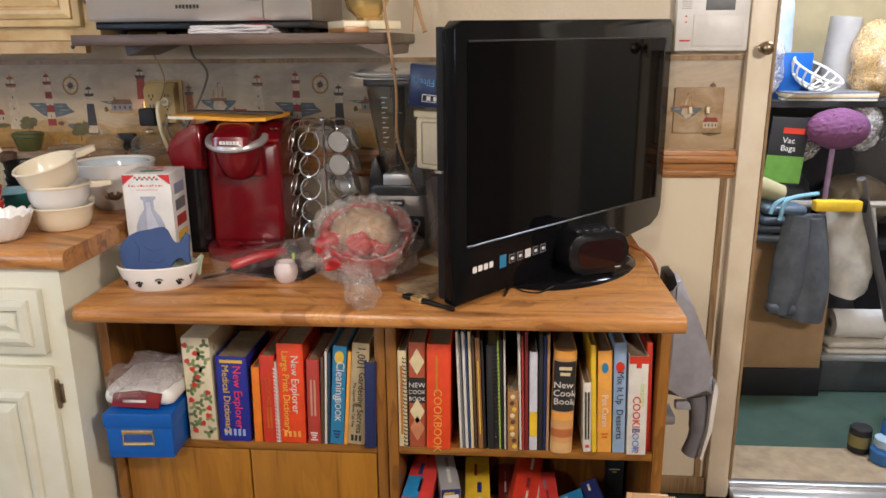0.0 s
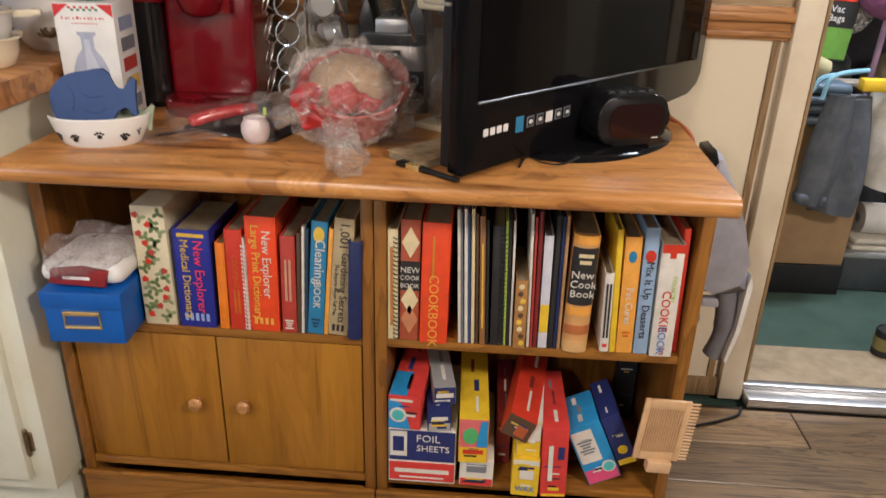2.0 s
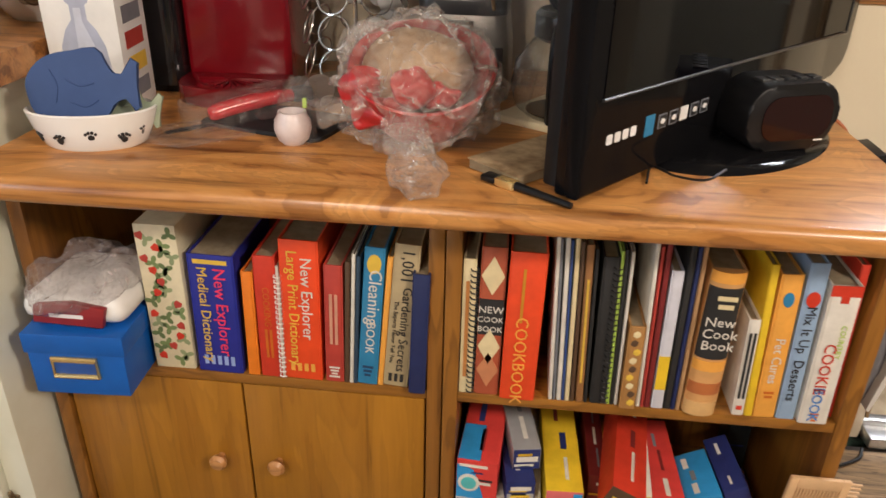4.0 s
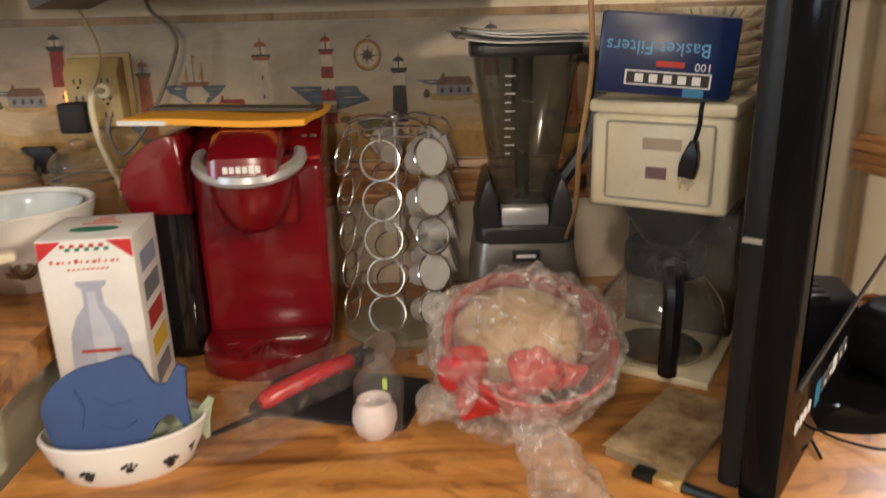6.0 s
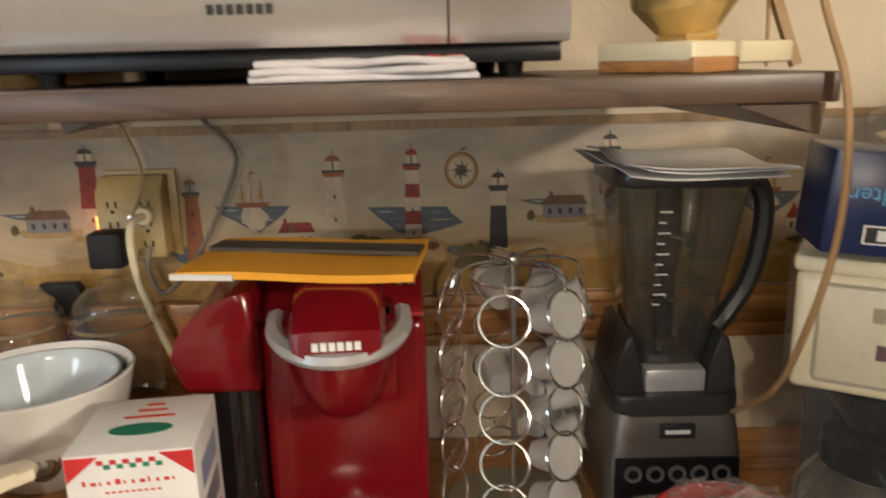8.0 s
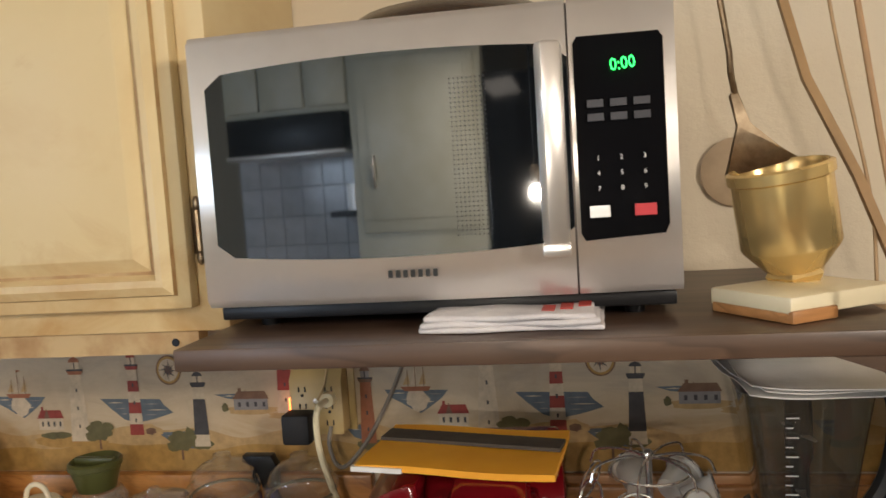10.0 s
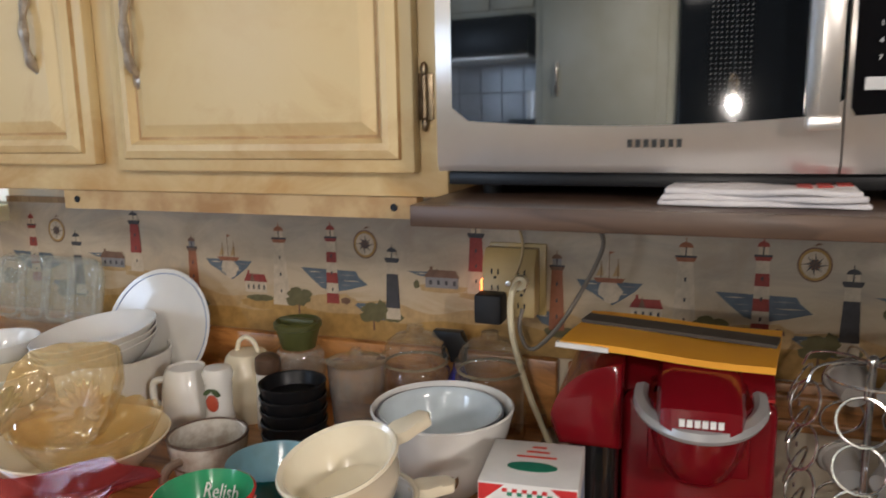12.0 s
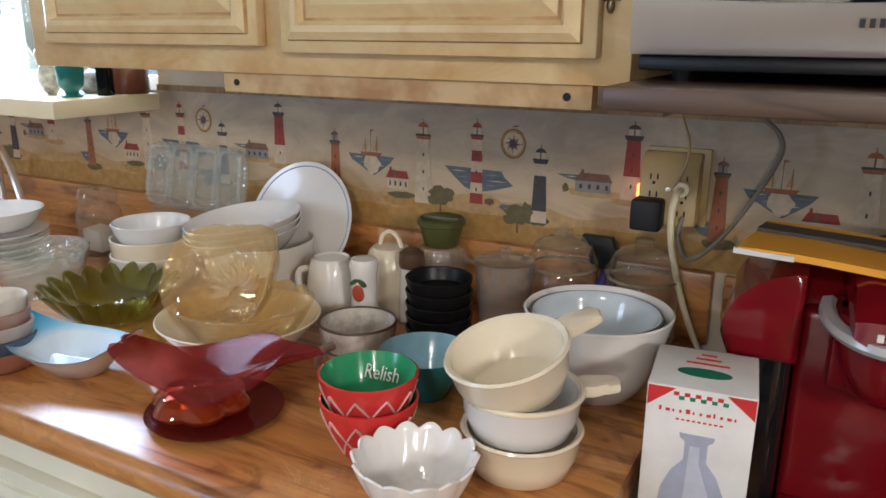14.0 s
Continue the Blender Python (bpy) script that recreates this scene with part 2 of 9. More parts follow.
def yellowed(name):
    """Cream cabinet paint, worn at two scales, with brown handling stains along the lower rails."""
    m, nt, b = nodes_of(name)
    mp = coords(nt, (1, 1, 1.3))
    n1 = add_node(nt, "ShaderNodeTexNoise", Scale=2.2, Detail=6.0, Roughness=0.6, Distortion=0.4)
    n2 = add_node(nt, "ShaderNodeTexNoise", Scale=70.0, Detail=3.0)
    n3 = add_node(nt, "ShaderNodeTexNoise", Scale=6.5, Detail=7.0, Roughness=0.65, Distortion=0.8)
    for n in (n1, n2, n3):
        nt.links.new(mp.outputs[0], n.inputs["Vector"])
    c = ramp(nt, n1.outputs[0], [(0.30, (0.73, 0.60, 0.34)), (0.55, (0.71, 0.565, 0.30)), (0.70, (0.63, 0.455, 0.21)), (0.85, (0.53, 0.32, 0.12))])
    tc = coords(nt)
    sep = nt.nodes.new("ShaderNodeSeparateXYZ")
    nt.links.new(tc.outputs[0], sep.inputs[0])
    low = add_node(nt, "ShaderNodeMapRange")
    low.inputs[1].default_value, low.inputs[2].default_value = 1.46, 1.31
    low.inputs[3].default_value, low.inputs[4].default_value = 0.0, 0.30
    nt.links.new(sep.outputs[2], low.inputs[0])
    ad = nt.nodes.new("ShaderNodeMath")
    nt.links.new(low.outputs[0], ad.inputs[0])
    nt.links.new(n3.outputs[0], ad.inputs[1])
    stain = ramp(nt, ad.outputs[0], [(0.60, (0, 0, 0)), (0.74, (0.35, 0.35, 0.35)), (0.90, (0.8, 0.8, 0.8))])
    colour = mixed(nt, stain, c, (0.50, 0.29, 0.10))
    nt.links.new(colour, b.inputs["Base Color"])
    b.inputs["Roughness"].default_value = 0.40
    bumped(nt, b, n2.outputs[0], 0.12, 0.001)
    return m


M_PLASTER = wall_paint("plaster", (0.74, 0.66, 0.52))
M_PANEL = wall_paint("panel_paint", (0.82, 0.74, 0.57), 0.2)
# Unseen ceilings: off-white taken down so that less light bounces back.
M_CEIL = wall_paint("low_bounce_ceiling_paint", (0.46, 0.42, 0.36))
# Side and rear walls: plaster colour darkened so they bounce less light.
M_DIMWALL = wall_paint("low_bounce_wall_paint", (0.42, 0.37, 0.28))
M_PAPER = wallpaper("wallpaper_print")
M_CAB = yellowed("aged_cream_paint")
M_GRIME = pm("grimy_cream_paint", (0.56, 0.40, 0.19), 0.5, other=(0.36, 0.20, 0.07), scale=16)
M_WHITECAB = pm("pale_cabinet_paint", (0.70, 0.70, 0.58), 0.4, other=(0.60, 0.58, 0.44), scale=4)
M_TRIMW = pm("trim_paint", (0.84, 0.75, 0.58), 0.4, other=(0.72, 0.61, 0.44), scale=5)
M_OAK = wood("oak_x", (0.15, 0.054, 0.008), (0.35, 0.15, 0.022), 0, 0.38)
M_OAKZ = wood("oak_z", (0.14, 0.05, 0.008), (0.31, 0.13, 0.020), 2, 0.38)
M_DOORWOOD = wood("cabinet_door_wood", (0.27, 0.105, 0.008), (0.40, 0.175, 0.016), 2, 0.34, freq=26, figure=(6.0, 0.9), ring_depth=0.22)
M_TOP = wood("worktop_wood", (0.21, 0.064, 0.012), (0.66, 0.32, 0.095), 0, 0.30, freq=42, knots=3.2, coat=0.3, figure=(6.5, 2.6), ring_count=5.0, ring_depth=0.34, mid=(0.46, 0.185, 0.040))
M_RAIL = wood("rail_wood", (0.36, 0.15, 0.045), (0.60, 0.30, 0.11), 0, 0.36)
M_SHELFBR = wood("brown_shelf", (0.055, 0.030, 0.018), (0.115, 0.068, 0.042), 0, 0.45)
M_PLANK = wood("floor_plank", (0.085, 0.048, 0.020), (0.27, 0.17, 0.080), 0, 0.42, freq=45, vary=0.25, figure=(15.0, 1.3), ring_count=7.0, ring_depth=0.8, knots=2.0)
M_GROUT = pm("floor_gap", (0.03, 0.020, 0.014), 0.8)
M_BATTEN = wood("batten", (0.24, 0.14, 0.06), (0.38, 0.25, 0.12), 2, 0.5)
M_STEEL = pm("brushed_steel", (0.86, 0.82, 0.78), 0.22, 0.8, other=(0.78, 0.74, 0.70), scale=6, bump=0)
_st = M_STEEL.node_tree.nodes["Principled BSDF"]
_st.inputs["Anisotropic"].default_value = 0.7
for _l in list(M_STEEL.node_tree.links):
    if _l.to_socket == _st.inputs["Roughness"]:
        M_STEEL.node_tree.links.remove(_l)
_st.inputs["Roughness"].default_value = 0.30
M_PEWTER = pm("pewter", (0.58, 0.52, 0.44), 0.30, 0.65, other=(0.36, 0.30, 0.24), scale=70)
M_CHROME = pm("chrome", (0.88, 0.86, 0.83), 0.15, 0.9, bump=0)
M_BRASS = pm("brass", (0.84, 0.62, 0.26), 0.22, 0.72, bump=0.02)
M_OLDBRASS = pm("aged_brass", (0.38, 0.30, 0.20), 0.35, 1.0, other=(0.22, 0.16, 0.10), scale=60)
M_ALU = pm("aluminium", (0.72, 0.73, 0.75), 0.35, 1.0, bump=0.1)
M_BLACKGLOSS = pm("black_gloss", (0.006, 0.006, 0.007), 0.10, bump=0.02)
M_SCREEN = pm("dark_screen", (0.002, 0.002, 0.003), 0.05, bump=0)
M_BLACK = pm("black_plastic", (0.008, 0.008, 0.009), 0.35)
M_BLACKSOFT = pm("black_rubber", (0.012, 0.012, 0.014), 0.6)
M_CHARCOAL = pm("charcoal_plastic", (0.032, 0.032, 0.033), 0.3)
M_RED = pm("red_plastic", (0.175, 0.004, 0.009), 0.20, other=(0.14, 0.0035, 0.007), bump=0.03, coat=0.4)
M_REDSOFT = pm("red_melamine", (0.45, 0.02, 0.02), 0.32)
M_SILVERPL = pm("silver_plastic", (0.50, 0.50, 0.50), 0.3, 0.4, bump=0.02)
M_SMOKE = thin("smoked_plastic", (0.16, 0.16, 0.17), (0.02, 0.02, 0.022), 0.45, 0.08)
M_WHITE = pm("white_ceramic", (0.82, 0.81, 0.78), 0.15, other=(0.78, 0.77, 0.73), bump=0.02, coat=0.3)
M_WHITEPL = pm("white_plastic", (0.80, 0.79, 0.75), 0.35)
M_CREAMCER = pm("cream_ceramic", (0.81, 0.74, 0.57), 0.2, other=(0.77, 0.68, 0.50), bump=0.03, coat=0.3)
M_POD = pm("pod_plastic", (0.60, 0.57, 0.52), 0.4)
M_CREAMPL = pm("cream_plastic", (0.80, 0.72, 0.50), 0.35, other=(0.75, 0.66, 0.44))
M_PAPERW = pm("white_card", (0.80, 0.79, 0.76), 0.6)
M_PAGES = pm("book_pages", (0.31, 0.25, 0.16), 0.85, other=(0.22, 0.17, 0.10), scale=40)
M_ENVELOPE = pm("manila_orange", (0.86, 0.41, 0.022), 0.5, other=(0.80, 0.35, 0.02))
M_CARD = pm("cardboard", (0.42, 0.27, 0.14), 0.8, other=(0.36, 0.22, 0.11))
M_CLEAR = thin("clear_glass", (0.97, 0.965, 0.94), (0.72, 0.73, 0.66), 0.06, 0.04, wavy=0.06, wscale=22)
M_CLEARCUT = thin("cut_clear_glass", (0.95, 0.96, 0.93), (0.84, 0.86, 0.80), 0.17, wavy=0.5, wscale=70)
M_AMBER = thin("peach_lustre_glass", (0.97, 0.88, 0.66), (0.88, 0.70, 0.42), 0.20, 0.10, wavy=0.9, wscale=60, rim=0.55)
# Paler copy of the amber: the star's sheen is put into its colour.
M_AMBERHI = thin("lustre_relief_sheen", (0.96, 0.86, 0.66), (0.95, 0.80, 0.55), 0.28, 0.10)
M_OLIVE = thin("olive_glass", (0.62, 0.60, 0.22), (0.17, 0.165, 0.02), 0.30, 0.06)
M_REDGLASS = thin("red_art_glass", (0.84, 0.40, 0.35), (0.24, 0.035, 0.035), 0.34, 0.10, wavy=0.25, wscale=28, rim=0.02, face=0.003)
M_REDGLASS2 = thin("amber_red_glass", (0.92, 0.32, 0.12), (0.55, 0.10, 0.02), 0.30, 0.04)
M_DARKRED = pm("dark_red_plate", (0.10, 0.012, 0.012), 0.15, coat=0.3)
M_FILM = film("clear_film", (0.88, 0.84, 0.80), 0.05, 0.09)
M_FILMW = film("milky_film", (0.85, 0.84, 0.83), 0.34)
M_FILMD = film("grey_film", (0.30, 0.28, 0.25), 0.035, 0.09)
M_FILMB = film("bag_film", (0.97, 0.90, 0.82), 0.15, 0.08, 1.0, 46.0)
M_BLUE = pm("blue_card", (0.006, 0.105, 0.44), 0.40)
M_FISHBLUE = pm("blue_foam", (0.035, 0.075, 0.21), 0.7)
M_SAGE = pm("sage_foam", (0.33, 0.38, 0.27), 0.7)
M_INK = pm("black_ink", (0.02, 0.02, 0.02), 0.6, bump=0)
M_WINK = pm("white_ink", (0.82, 0.81, 0.79), 0.6, bump=0)
M_GREENGLOW = glow("green_digits", (0.05, 1.0, 0.12), 4.0)
M_ORANGEGLOW = glow("orange_neon", (1.0, 0.22, 0.04), 5.0)
M_BLUEGLOW = glow("blue_led", (0.05, 0.15, 1.0), 8.0)


low_gloss(M_REDGLASS, 0.03), low_gloss(M_SCREEN, 0.11), low_gloss(M_BLACKGLOSS, 0.12), low_gloss(M_BLACK, 0.3)
_cache = {}


def col(r, g, b, rough=0.5):
    """A printed or dyed colour by its numbers, made once."""
    key = (r, g, b, rough)
    if key not in _cache:
        _cache[key] = pm("colour", (r, g, b), rough, scale=25, bump=0.08)
    return _cache[key]


# ---------------------------------------------------------------- mesh helpers
def thing(name, label, category, m=None, group=""):
    ob = new(name)
    ob.empty_display_size = 0.05
    ob.matrix_basis = m or Matrix()
    return tagged(ob, label, category, group)


def part(name, bm, material, parent=None, label="", m=None, sharp=40):
    """Links a bmesh as one mesh object under a thing or a part."""
    me = bpy.data.meshes.new(name)
    bmesh.ops.recalc_face_normals(bm, faces=bm.faces[:])
    bm.to_mesh(me)
    bm.free()
    for mt in (material if isinstance(material, (list, tuple)) else [material]):
        me.materials.append(mt)
    me.shade_smooth()
    me.set_sharp_from_angle(angle=radians(sharp))
    ob = new(name, me)
    if parent:
        ob.parent = parent
    if m is not None:
        ob.matrix_basis = m
    return tagged(ob, label)


def solo(name, bm, material, label, category, m=None, group="", kind="", sharp=40):
    return tagged(part(name, bm, material, None, "", m, sharp), label, category, group, kind)


def nb():
    return bmesh.new()


def box(bm, x0, x1, y0, y1, z0, z1, mi=0, bev=0.0, seg=2):
    r = bmesh.ops.create_cube(bm, size=1.0, matrix=Matrix.LocRotScale(((x0 + x1) / 2, (y0 + y1) / 2, (z0 + z1) / 2), None, (x1 - x0, y1 - y0, z1 - z0)))
    vs = r["verts"]
    fs = {f for v in vs for f in v.link_faces}
    for f in fs:
        f.material_index = mi
    if bev:
        es = list({e for v in vs for e in v.link_edges})
        g = bmesh.ops.bevel(bm, geom=es, offset=bev, segments=seg, affect='EDGES', profile=0.5)
        for f in g["faces"]:
            f.material_index = mi
    return bm


def bx(*a, **k):
    return box(nb(), *a, **k)


def lathe(bm, prof, seg=32, mi=0, c=(0, 0, 0), sx=1.0, sy=1.0, flute=0, depth=0.0, zdepth=0.0):
    """Turns a profile of (radius, height) round z. flute: number of lobes, of that depth."""
    rings = []
    for r, z in prof:
        if r <= 1e-6:
            rings.append([bm.verts.new((c[0], c[1], c[2] + z))])
            continue
        ring = []
        for i in range(seg):
            a = 2 * math.pi * i / seg
            k = 1 + depth * (abs(math.cos(a * flute / 2)) - 0.6) if flute else 1
            zz = z + (zdepth * (abs(math.cos(a * flute / 2)) - 0.6) if flute else 0) * (r > 0.6 * max(p[0] for p in prof))
            ring.append(bm.verts.new((c[0] + r * k * sx * math.cos(a), c[1] + r * k * sy * math.sin(a), c[2] + zz)))
        rings.append(ring)
    for a, b in zip(rings, rings[1:]):
        n = max(len(a), len(b))
        for i in range(n):
            j = (i + 1) % n
            if len(a) == 1 and len(b) == 1:
                continue
            if len(a) == 1:
                f = bm.faces.new((a[0], b[i], b[j]))
            elif len(b) == 1:
                f = bm.faces.new((a[i], b[0], a[j]))
            else:
                f = bm.faces.new((a[i], b[i], b[j], a[j]))
            f.material_index = mi
    return bm


def lt(*a, **k):
    return lathe(nb(), *a, **k)


def bowl_profile(r_base, r_rim, h, t=0.004, curve=0.6, foot=0.004):
    """Outside from the middle of the base up to the rim, and down the inside."""
    out = [(0, foot * 0.4), (r_base * 0.85, foot * 0.4), (r_base * 0.92, 0), (r_base, 0)]
    n = 8
    for i in range(1, n + 1):
        u = i / n
        out.append((r_base + (r_rim - r_base) * (u ** curve), h * u))
    out.append((r_rim - t * 0.5, h + t * 0.4))
    for i in range(n, -1, -1):
        u = i / n
        out.append((max(r_base + (r_rim - r_base) * (u ** curve) - t, 0.002), max(h * u, t + foot)))
    out.append((0, t + foot))
    return out


def tube(bm, pts, r, seg=8, mi=0, closed=False):
    pts = [Vector(p) for p in pts]
    n = len(pts)
    rr = r if isinstance(r, (list, tuple)) else [r] * n
    rings, up = [], None
    for i, p in enumerate(pts):
        a, b = (pts[(i - 1) % n], pts[(i + 1) % n]) if closed else (pts[max(i - 1, 0)], pts[min(i + 1, n - 1)])
        d = (b - a).normalized()
        if up is None:
            up = d.orthogonal().normalized()
        up = (up - d * up.dot(d)).normalized()
        s = d.cross(up)
        rings.append([bm.verts.new(p + rr[i] * (up * math.cos(2 * math.pi * k / seg) + s * math.sin(2 * math.pi * k / seg))) for k in range(seg)])
    pairs = list(zip(rings, rings[1:])) + ([(rings[-1], rings[0])] if closed else [])
    for a, b in pairs:
        for k in range(seg):
            bm.faces.new((a[k], a[(k + 1) % seg], b[(k + 1) % seg], b[k])).material_index = mi
    if not closed:
        for ring in (rings[0], rings[-1]):
            bm.faces.new(ring).material_index = mi
    return bm


def tb(*a, **k):
    return tube(nb(), *a, **k)


def curve_pts(ctrl, n=10):
    """Catmull-Rom through the control points."""
    P = [Vector(p) for p in ctrl]
    P = [P[0] * 2 - P[1]] + P + [P[-1] * 2 - P[-2]]
    out = []
    for i in range(1, len(P) - 2):
        for k in range(n):
            t = k / n
            a, b, c, d = P[i - 1], P[i], P[i + 1], P[i + 2]
            out.append(0.5 * (2 * b + (c - a) * t + (2 * a - 5 * b + 4 * c - d) * t * t + (3 * b - a - 3 * c + d) * t ** 3))
    return out + [P[-2]]


def prism(bm, outline, t0, t1, axis=1, mi=0, bev=0.0):
    """An outline of (u, v) given thickness along an axis: axis 1 -> (u, t, v), 2 -> (u, v, t), 0 -> (t, u, v)."""
    def at(u, v, t):
        return {0: (t, u, v), 1: (u, t, v), 2: (u, v, t)}[axis]
    a = [bm.verts.new(at(u, v, t0)) for u, v in outline]
    b = [bm.verts.new(at(u, v, t1)) for u, v in outline]
    fs = [bm.faces.new(a), bm.faces.new(b[::-1])]
    n = len(a)
    for i in range(n):
        fs.append(bm.faces.new((a[i], a[(i + 1) % n], b[(i + 1) % n], b[i])))
    for f in fs:
        f.material_index = mi
    if bev:
        es = list(set(fs[0].edges) | set(fs[1].edges))
        g = bmesh.ops.bevel(bm, geom=es, offset=bev, segments=2, affect='EDGES', profile=0.5)
        for f in g["faces"]:
            f.material_index = mi
    return bm


def pr(*a, **k):
    return prism(nb(), *a, **k)


def rounded(x0, x1, z0, z1, r, n=5):
    pts = []
    for cx, cz, a0 in ((x1 - r, z1 - r, 0), (x0 + r, z1 - r, 90), (x0 + r, z0 + r, 180), (x1 - r, z0 + r, 270)):
        for i in range(n + 1):
            a = radians(a0 + 90 * i / n)
            pts.append((cx + r * math.cos(a), cz + r * math.sin(a)))
    return pts


def disc(r, n=24, sx=1.0, sy=1.0, cx=0.0, cy=0.0):
    return [(cx + r * sx * math.cos(2 * math.pi * i / n), cy + r * sy * math.sin(2 * math.pi * i / n)) for i in range(n)]


def lettering(body, size, material, parent, m, name="lettering", squeeze=1.0, align='CENTER'):
    """Words in the built-in font, as a thin mesh lying in its own xy plane."""
    cu = bpy.data.curves.new("words", 'FONT')
    cu.body, cu.size, cu.extrude, cu.align_x, cu.align_y = body, size, 0.0003, align, 'CENTER'
    cu.resolution_u = 2
    tmp = bpy.data.objects.new("words", cu)
    me = bpy.data.meshes.new_from_object(tmp)
    bpy.data.objects.remove(tmp)
    bpy.data.curves.remove(cu)
    for v in me.vertices:
        v.co.x *= squeeze
    me.materials.clear()
    me.materials.append(material)
    ob = new(name, me)
    ob.parent = parent
    ob.matrix_basis = m
    return ob


FRONT = Euler((radians(90), 0, 0)).to_matrix().to_4x4()


def on_front(x, y, z, turn=0.0):
    """A pose for lettering on a face that looks along -y; turn in degrees within the face."""
    return Matrix.Translation((x, y, z)) @ FRONT @ pose(0, 0, 0, 0, 0, turn)


def crumple(bm, amount, scale, seed=0.0):
    for v in bm.verts:
        n = noise.noise_vector(v.co * scale + Vector((seed, seed * 1.7, -seed)))
        v.co += n * amount
    return bm


def ball(r, sub=3, sx=1.0, sy=1.0, sz=1.0, c=(0, 0, 0)):
    bm = nb()
    bmesh.ops.create_icosphere(bm, subdivisions=sub, radius=r, matrix=Matrix.LocRotScale(c, None, (sx, sy, sz)))
    return bm

# ---------------------------------------------------------------- the room
T, C, W = 0.800, 0.910, 2.05          # low worktop, counter, back wall


def setting(name, bm, material, label, category="wall", parent=None):
    return tagged(part(name, bm, material, parent), label, category, "", "structure")


# back wall: left of the window, under and over it, the long stretch, over the doorway
bm = nb()
box(bm, -3.2, -2.95, W, W + 0.12, 0, 2.3)
box(bm, -2.95, -1.765, W, W + 0.12, 0, 1.20)
box(bm, -2.95, -1.765, W, W + 0.12, 2.10, 2.3)
box(bm, -1.765, 0.885, W, W + 0.12, 0, 2.3)
box(bm, 0.885, 1.85, W, W + 0.12, 2.06, 2.3)
box(bm, 1.85, 2.6, W, W + 0.12, 0, 2.3)
wall_north = setting("wall_north", bm, M_PLASTER, "cream textured plaster kitchen wall")
# These three walls are coloured dark to deepen the shade in the room.
setting("wall_west", bx(-3.32, -3.2, -1.75, W + 0.12, 0, 2.3), M_DIMWALL, "unseen kitchen side wall, darkened to cut bounce light")
setting("wall_south", bx(-3.32, 2.6, -1.75, -1.63, 0, 2.3), M_DIMWALL, "rear kitchen wall, darkened to cut bounce light")
setting("wall_east", bx(2.6, 2.72, -1.75, 3.6, 0, 2.3), M_DIMWALL, "unseen wall by the doorway, darkened to cut bounce light")
setting("ceiling", bx(-3.32, 2.72, -1.75, W + 0.12, 2.3, 2.4), M_CEIL, "unseen kitchen ceiling, darkened to cut bounce light", "ceiling")
floor = setting("floor", bx(-3.32, 2.72, -1.75, 2.0, -0.06, -0.008), M_GROUT, "wood-look plank kitchen floor", "floor")

# wallpaper border, its top edge, the moulded rail and the painted panel under it
border = setting("wallpaper_border", bx(-2.60, 0.835, W - 0.003, W, 1.020, 1.246), M_PAPER, "nautical lighthouse wallpaper border on the wall", "wallpaper")
setting("border_trim", bx(-1.765, 0.835, W - 0.006, W, 1.246, 1.258), M_BATTEN, "thin brown strip over the wallpaper border", "trim")
bm = nb()
box(bm, -0.60, 0.835, W - 0.012, W, 0.945, 1.018, bev=0.003)
box(bm, -0.60, 0.835, W - 0.024, W - 0.010, 0.985, 1.006, bev=0.005, seg=3)
box(bm, -0.60, 0.835, W - 0.020, W - 0.010, 0.952, 0.966, bev=0.004, seg=3)
setting("chair_rail", bm, M_RAIL, "moulded orange-brown wooden rail along the wall", "trim")
setting("wall_panel", bx(0.56, 0.815, W - 0.004, W, 0.02, 0.944), M_PANEL, "cream painted panel below the rail", "wall")
setting("batten", bx(0.800, 0.816, W - 0.010, W - 0.003, 0.02, 0.944), M_BATTEN, "narrow brown wooden batten beside the door casing", "trim")
setting("baseboard", bx(0.57, 0.83, W - 0.016, W - 0.003, 0.0, 0.055, bev=0.003), M_BATTEN, "scuffed brown wooden skirting board", "baseboard")
setting("backsplash", bx(-2.95, -0.615, W - 0.024, W - 0.003, C, 1.022, bev=0.004), M_TOP, "wood-look laminate upstand behind the counter", "trim")

# doorway casing and threshold
bm = nb()
box(bm, 0.832, 0.893, W - 0.028, W, 0.0, 2.10, bev=0.004)
box(bm, 0.880, 0.897, W - 0.02, W + 0.125, 0.0, 2.06)
setting("door_casing", bm, M_TRIMW, "cream painted door casing with brown worn edge", "trim")
setting("door_edge_strip", bx(0.893, 0.900, W - 0.030, W - 0.004, 0.06, 2.05), M_BATTEN, "dark worn wooden strip along the door jamb", "trim")
bm = nb()
box(bm, 0.90, 1.85, 1.985, 2.035, 0.0, 0.030, bev=0.004)
box(bm, 0.90, 1.85, 2.035, 2.06, 0.0, 0.044, bev=0.004)
setting("threshold", bm, M_ALU, "bright aluminium door threshold strip", "threshold")
knob = thing("door_knob", "round bronze knob on the door casing", "knob", pose(0.868, W - 0.03, 1.275))
part("rose", lt([(0, -0.006), (0.016, -0.006), (0.018, 0), (0.008, 0.004)], 20), M_OLDBRASS, knob, m=pose(0, 0.004, 0, 90))
part("grip", ball(0.017, 3, 1, 0.85, 1, (0, -0.026, 0)), M_OLDBRASS, knob)
part("shank", lt([(0.007, 0), (0.006, 0.02)], 12), M_OLDBRASS, knob, m=pose(0, 0, 0, 90))

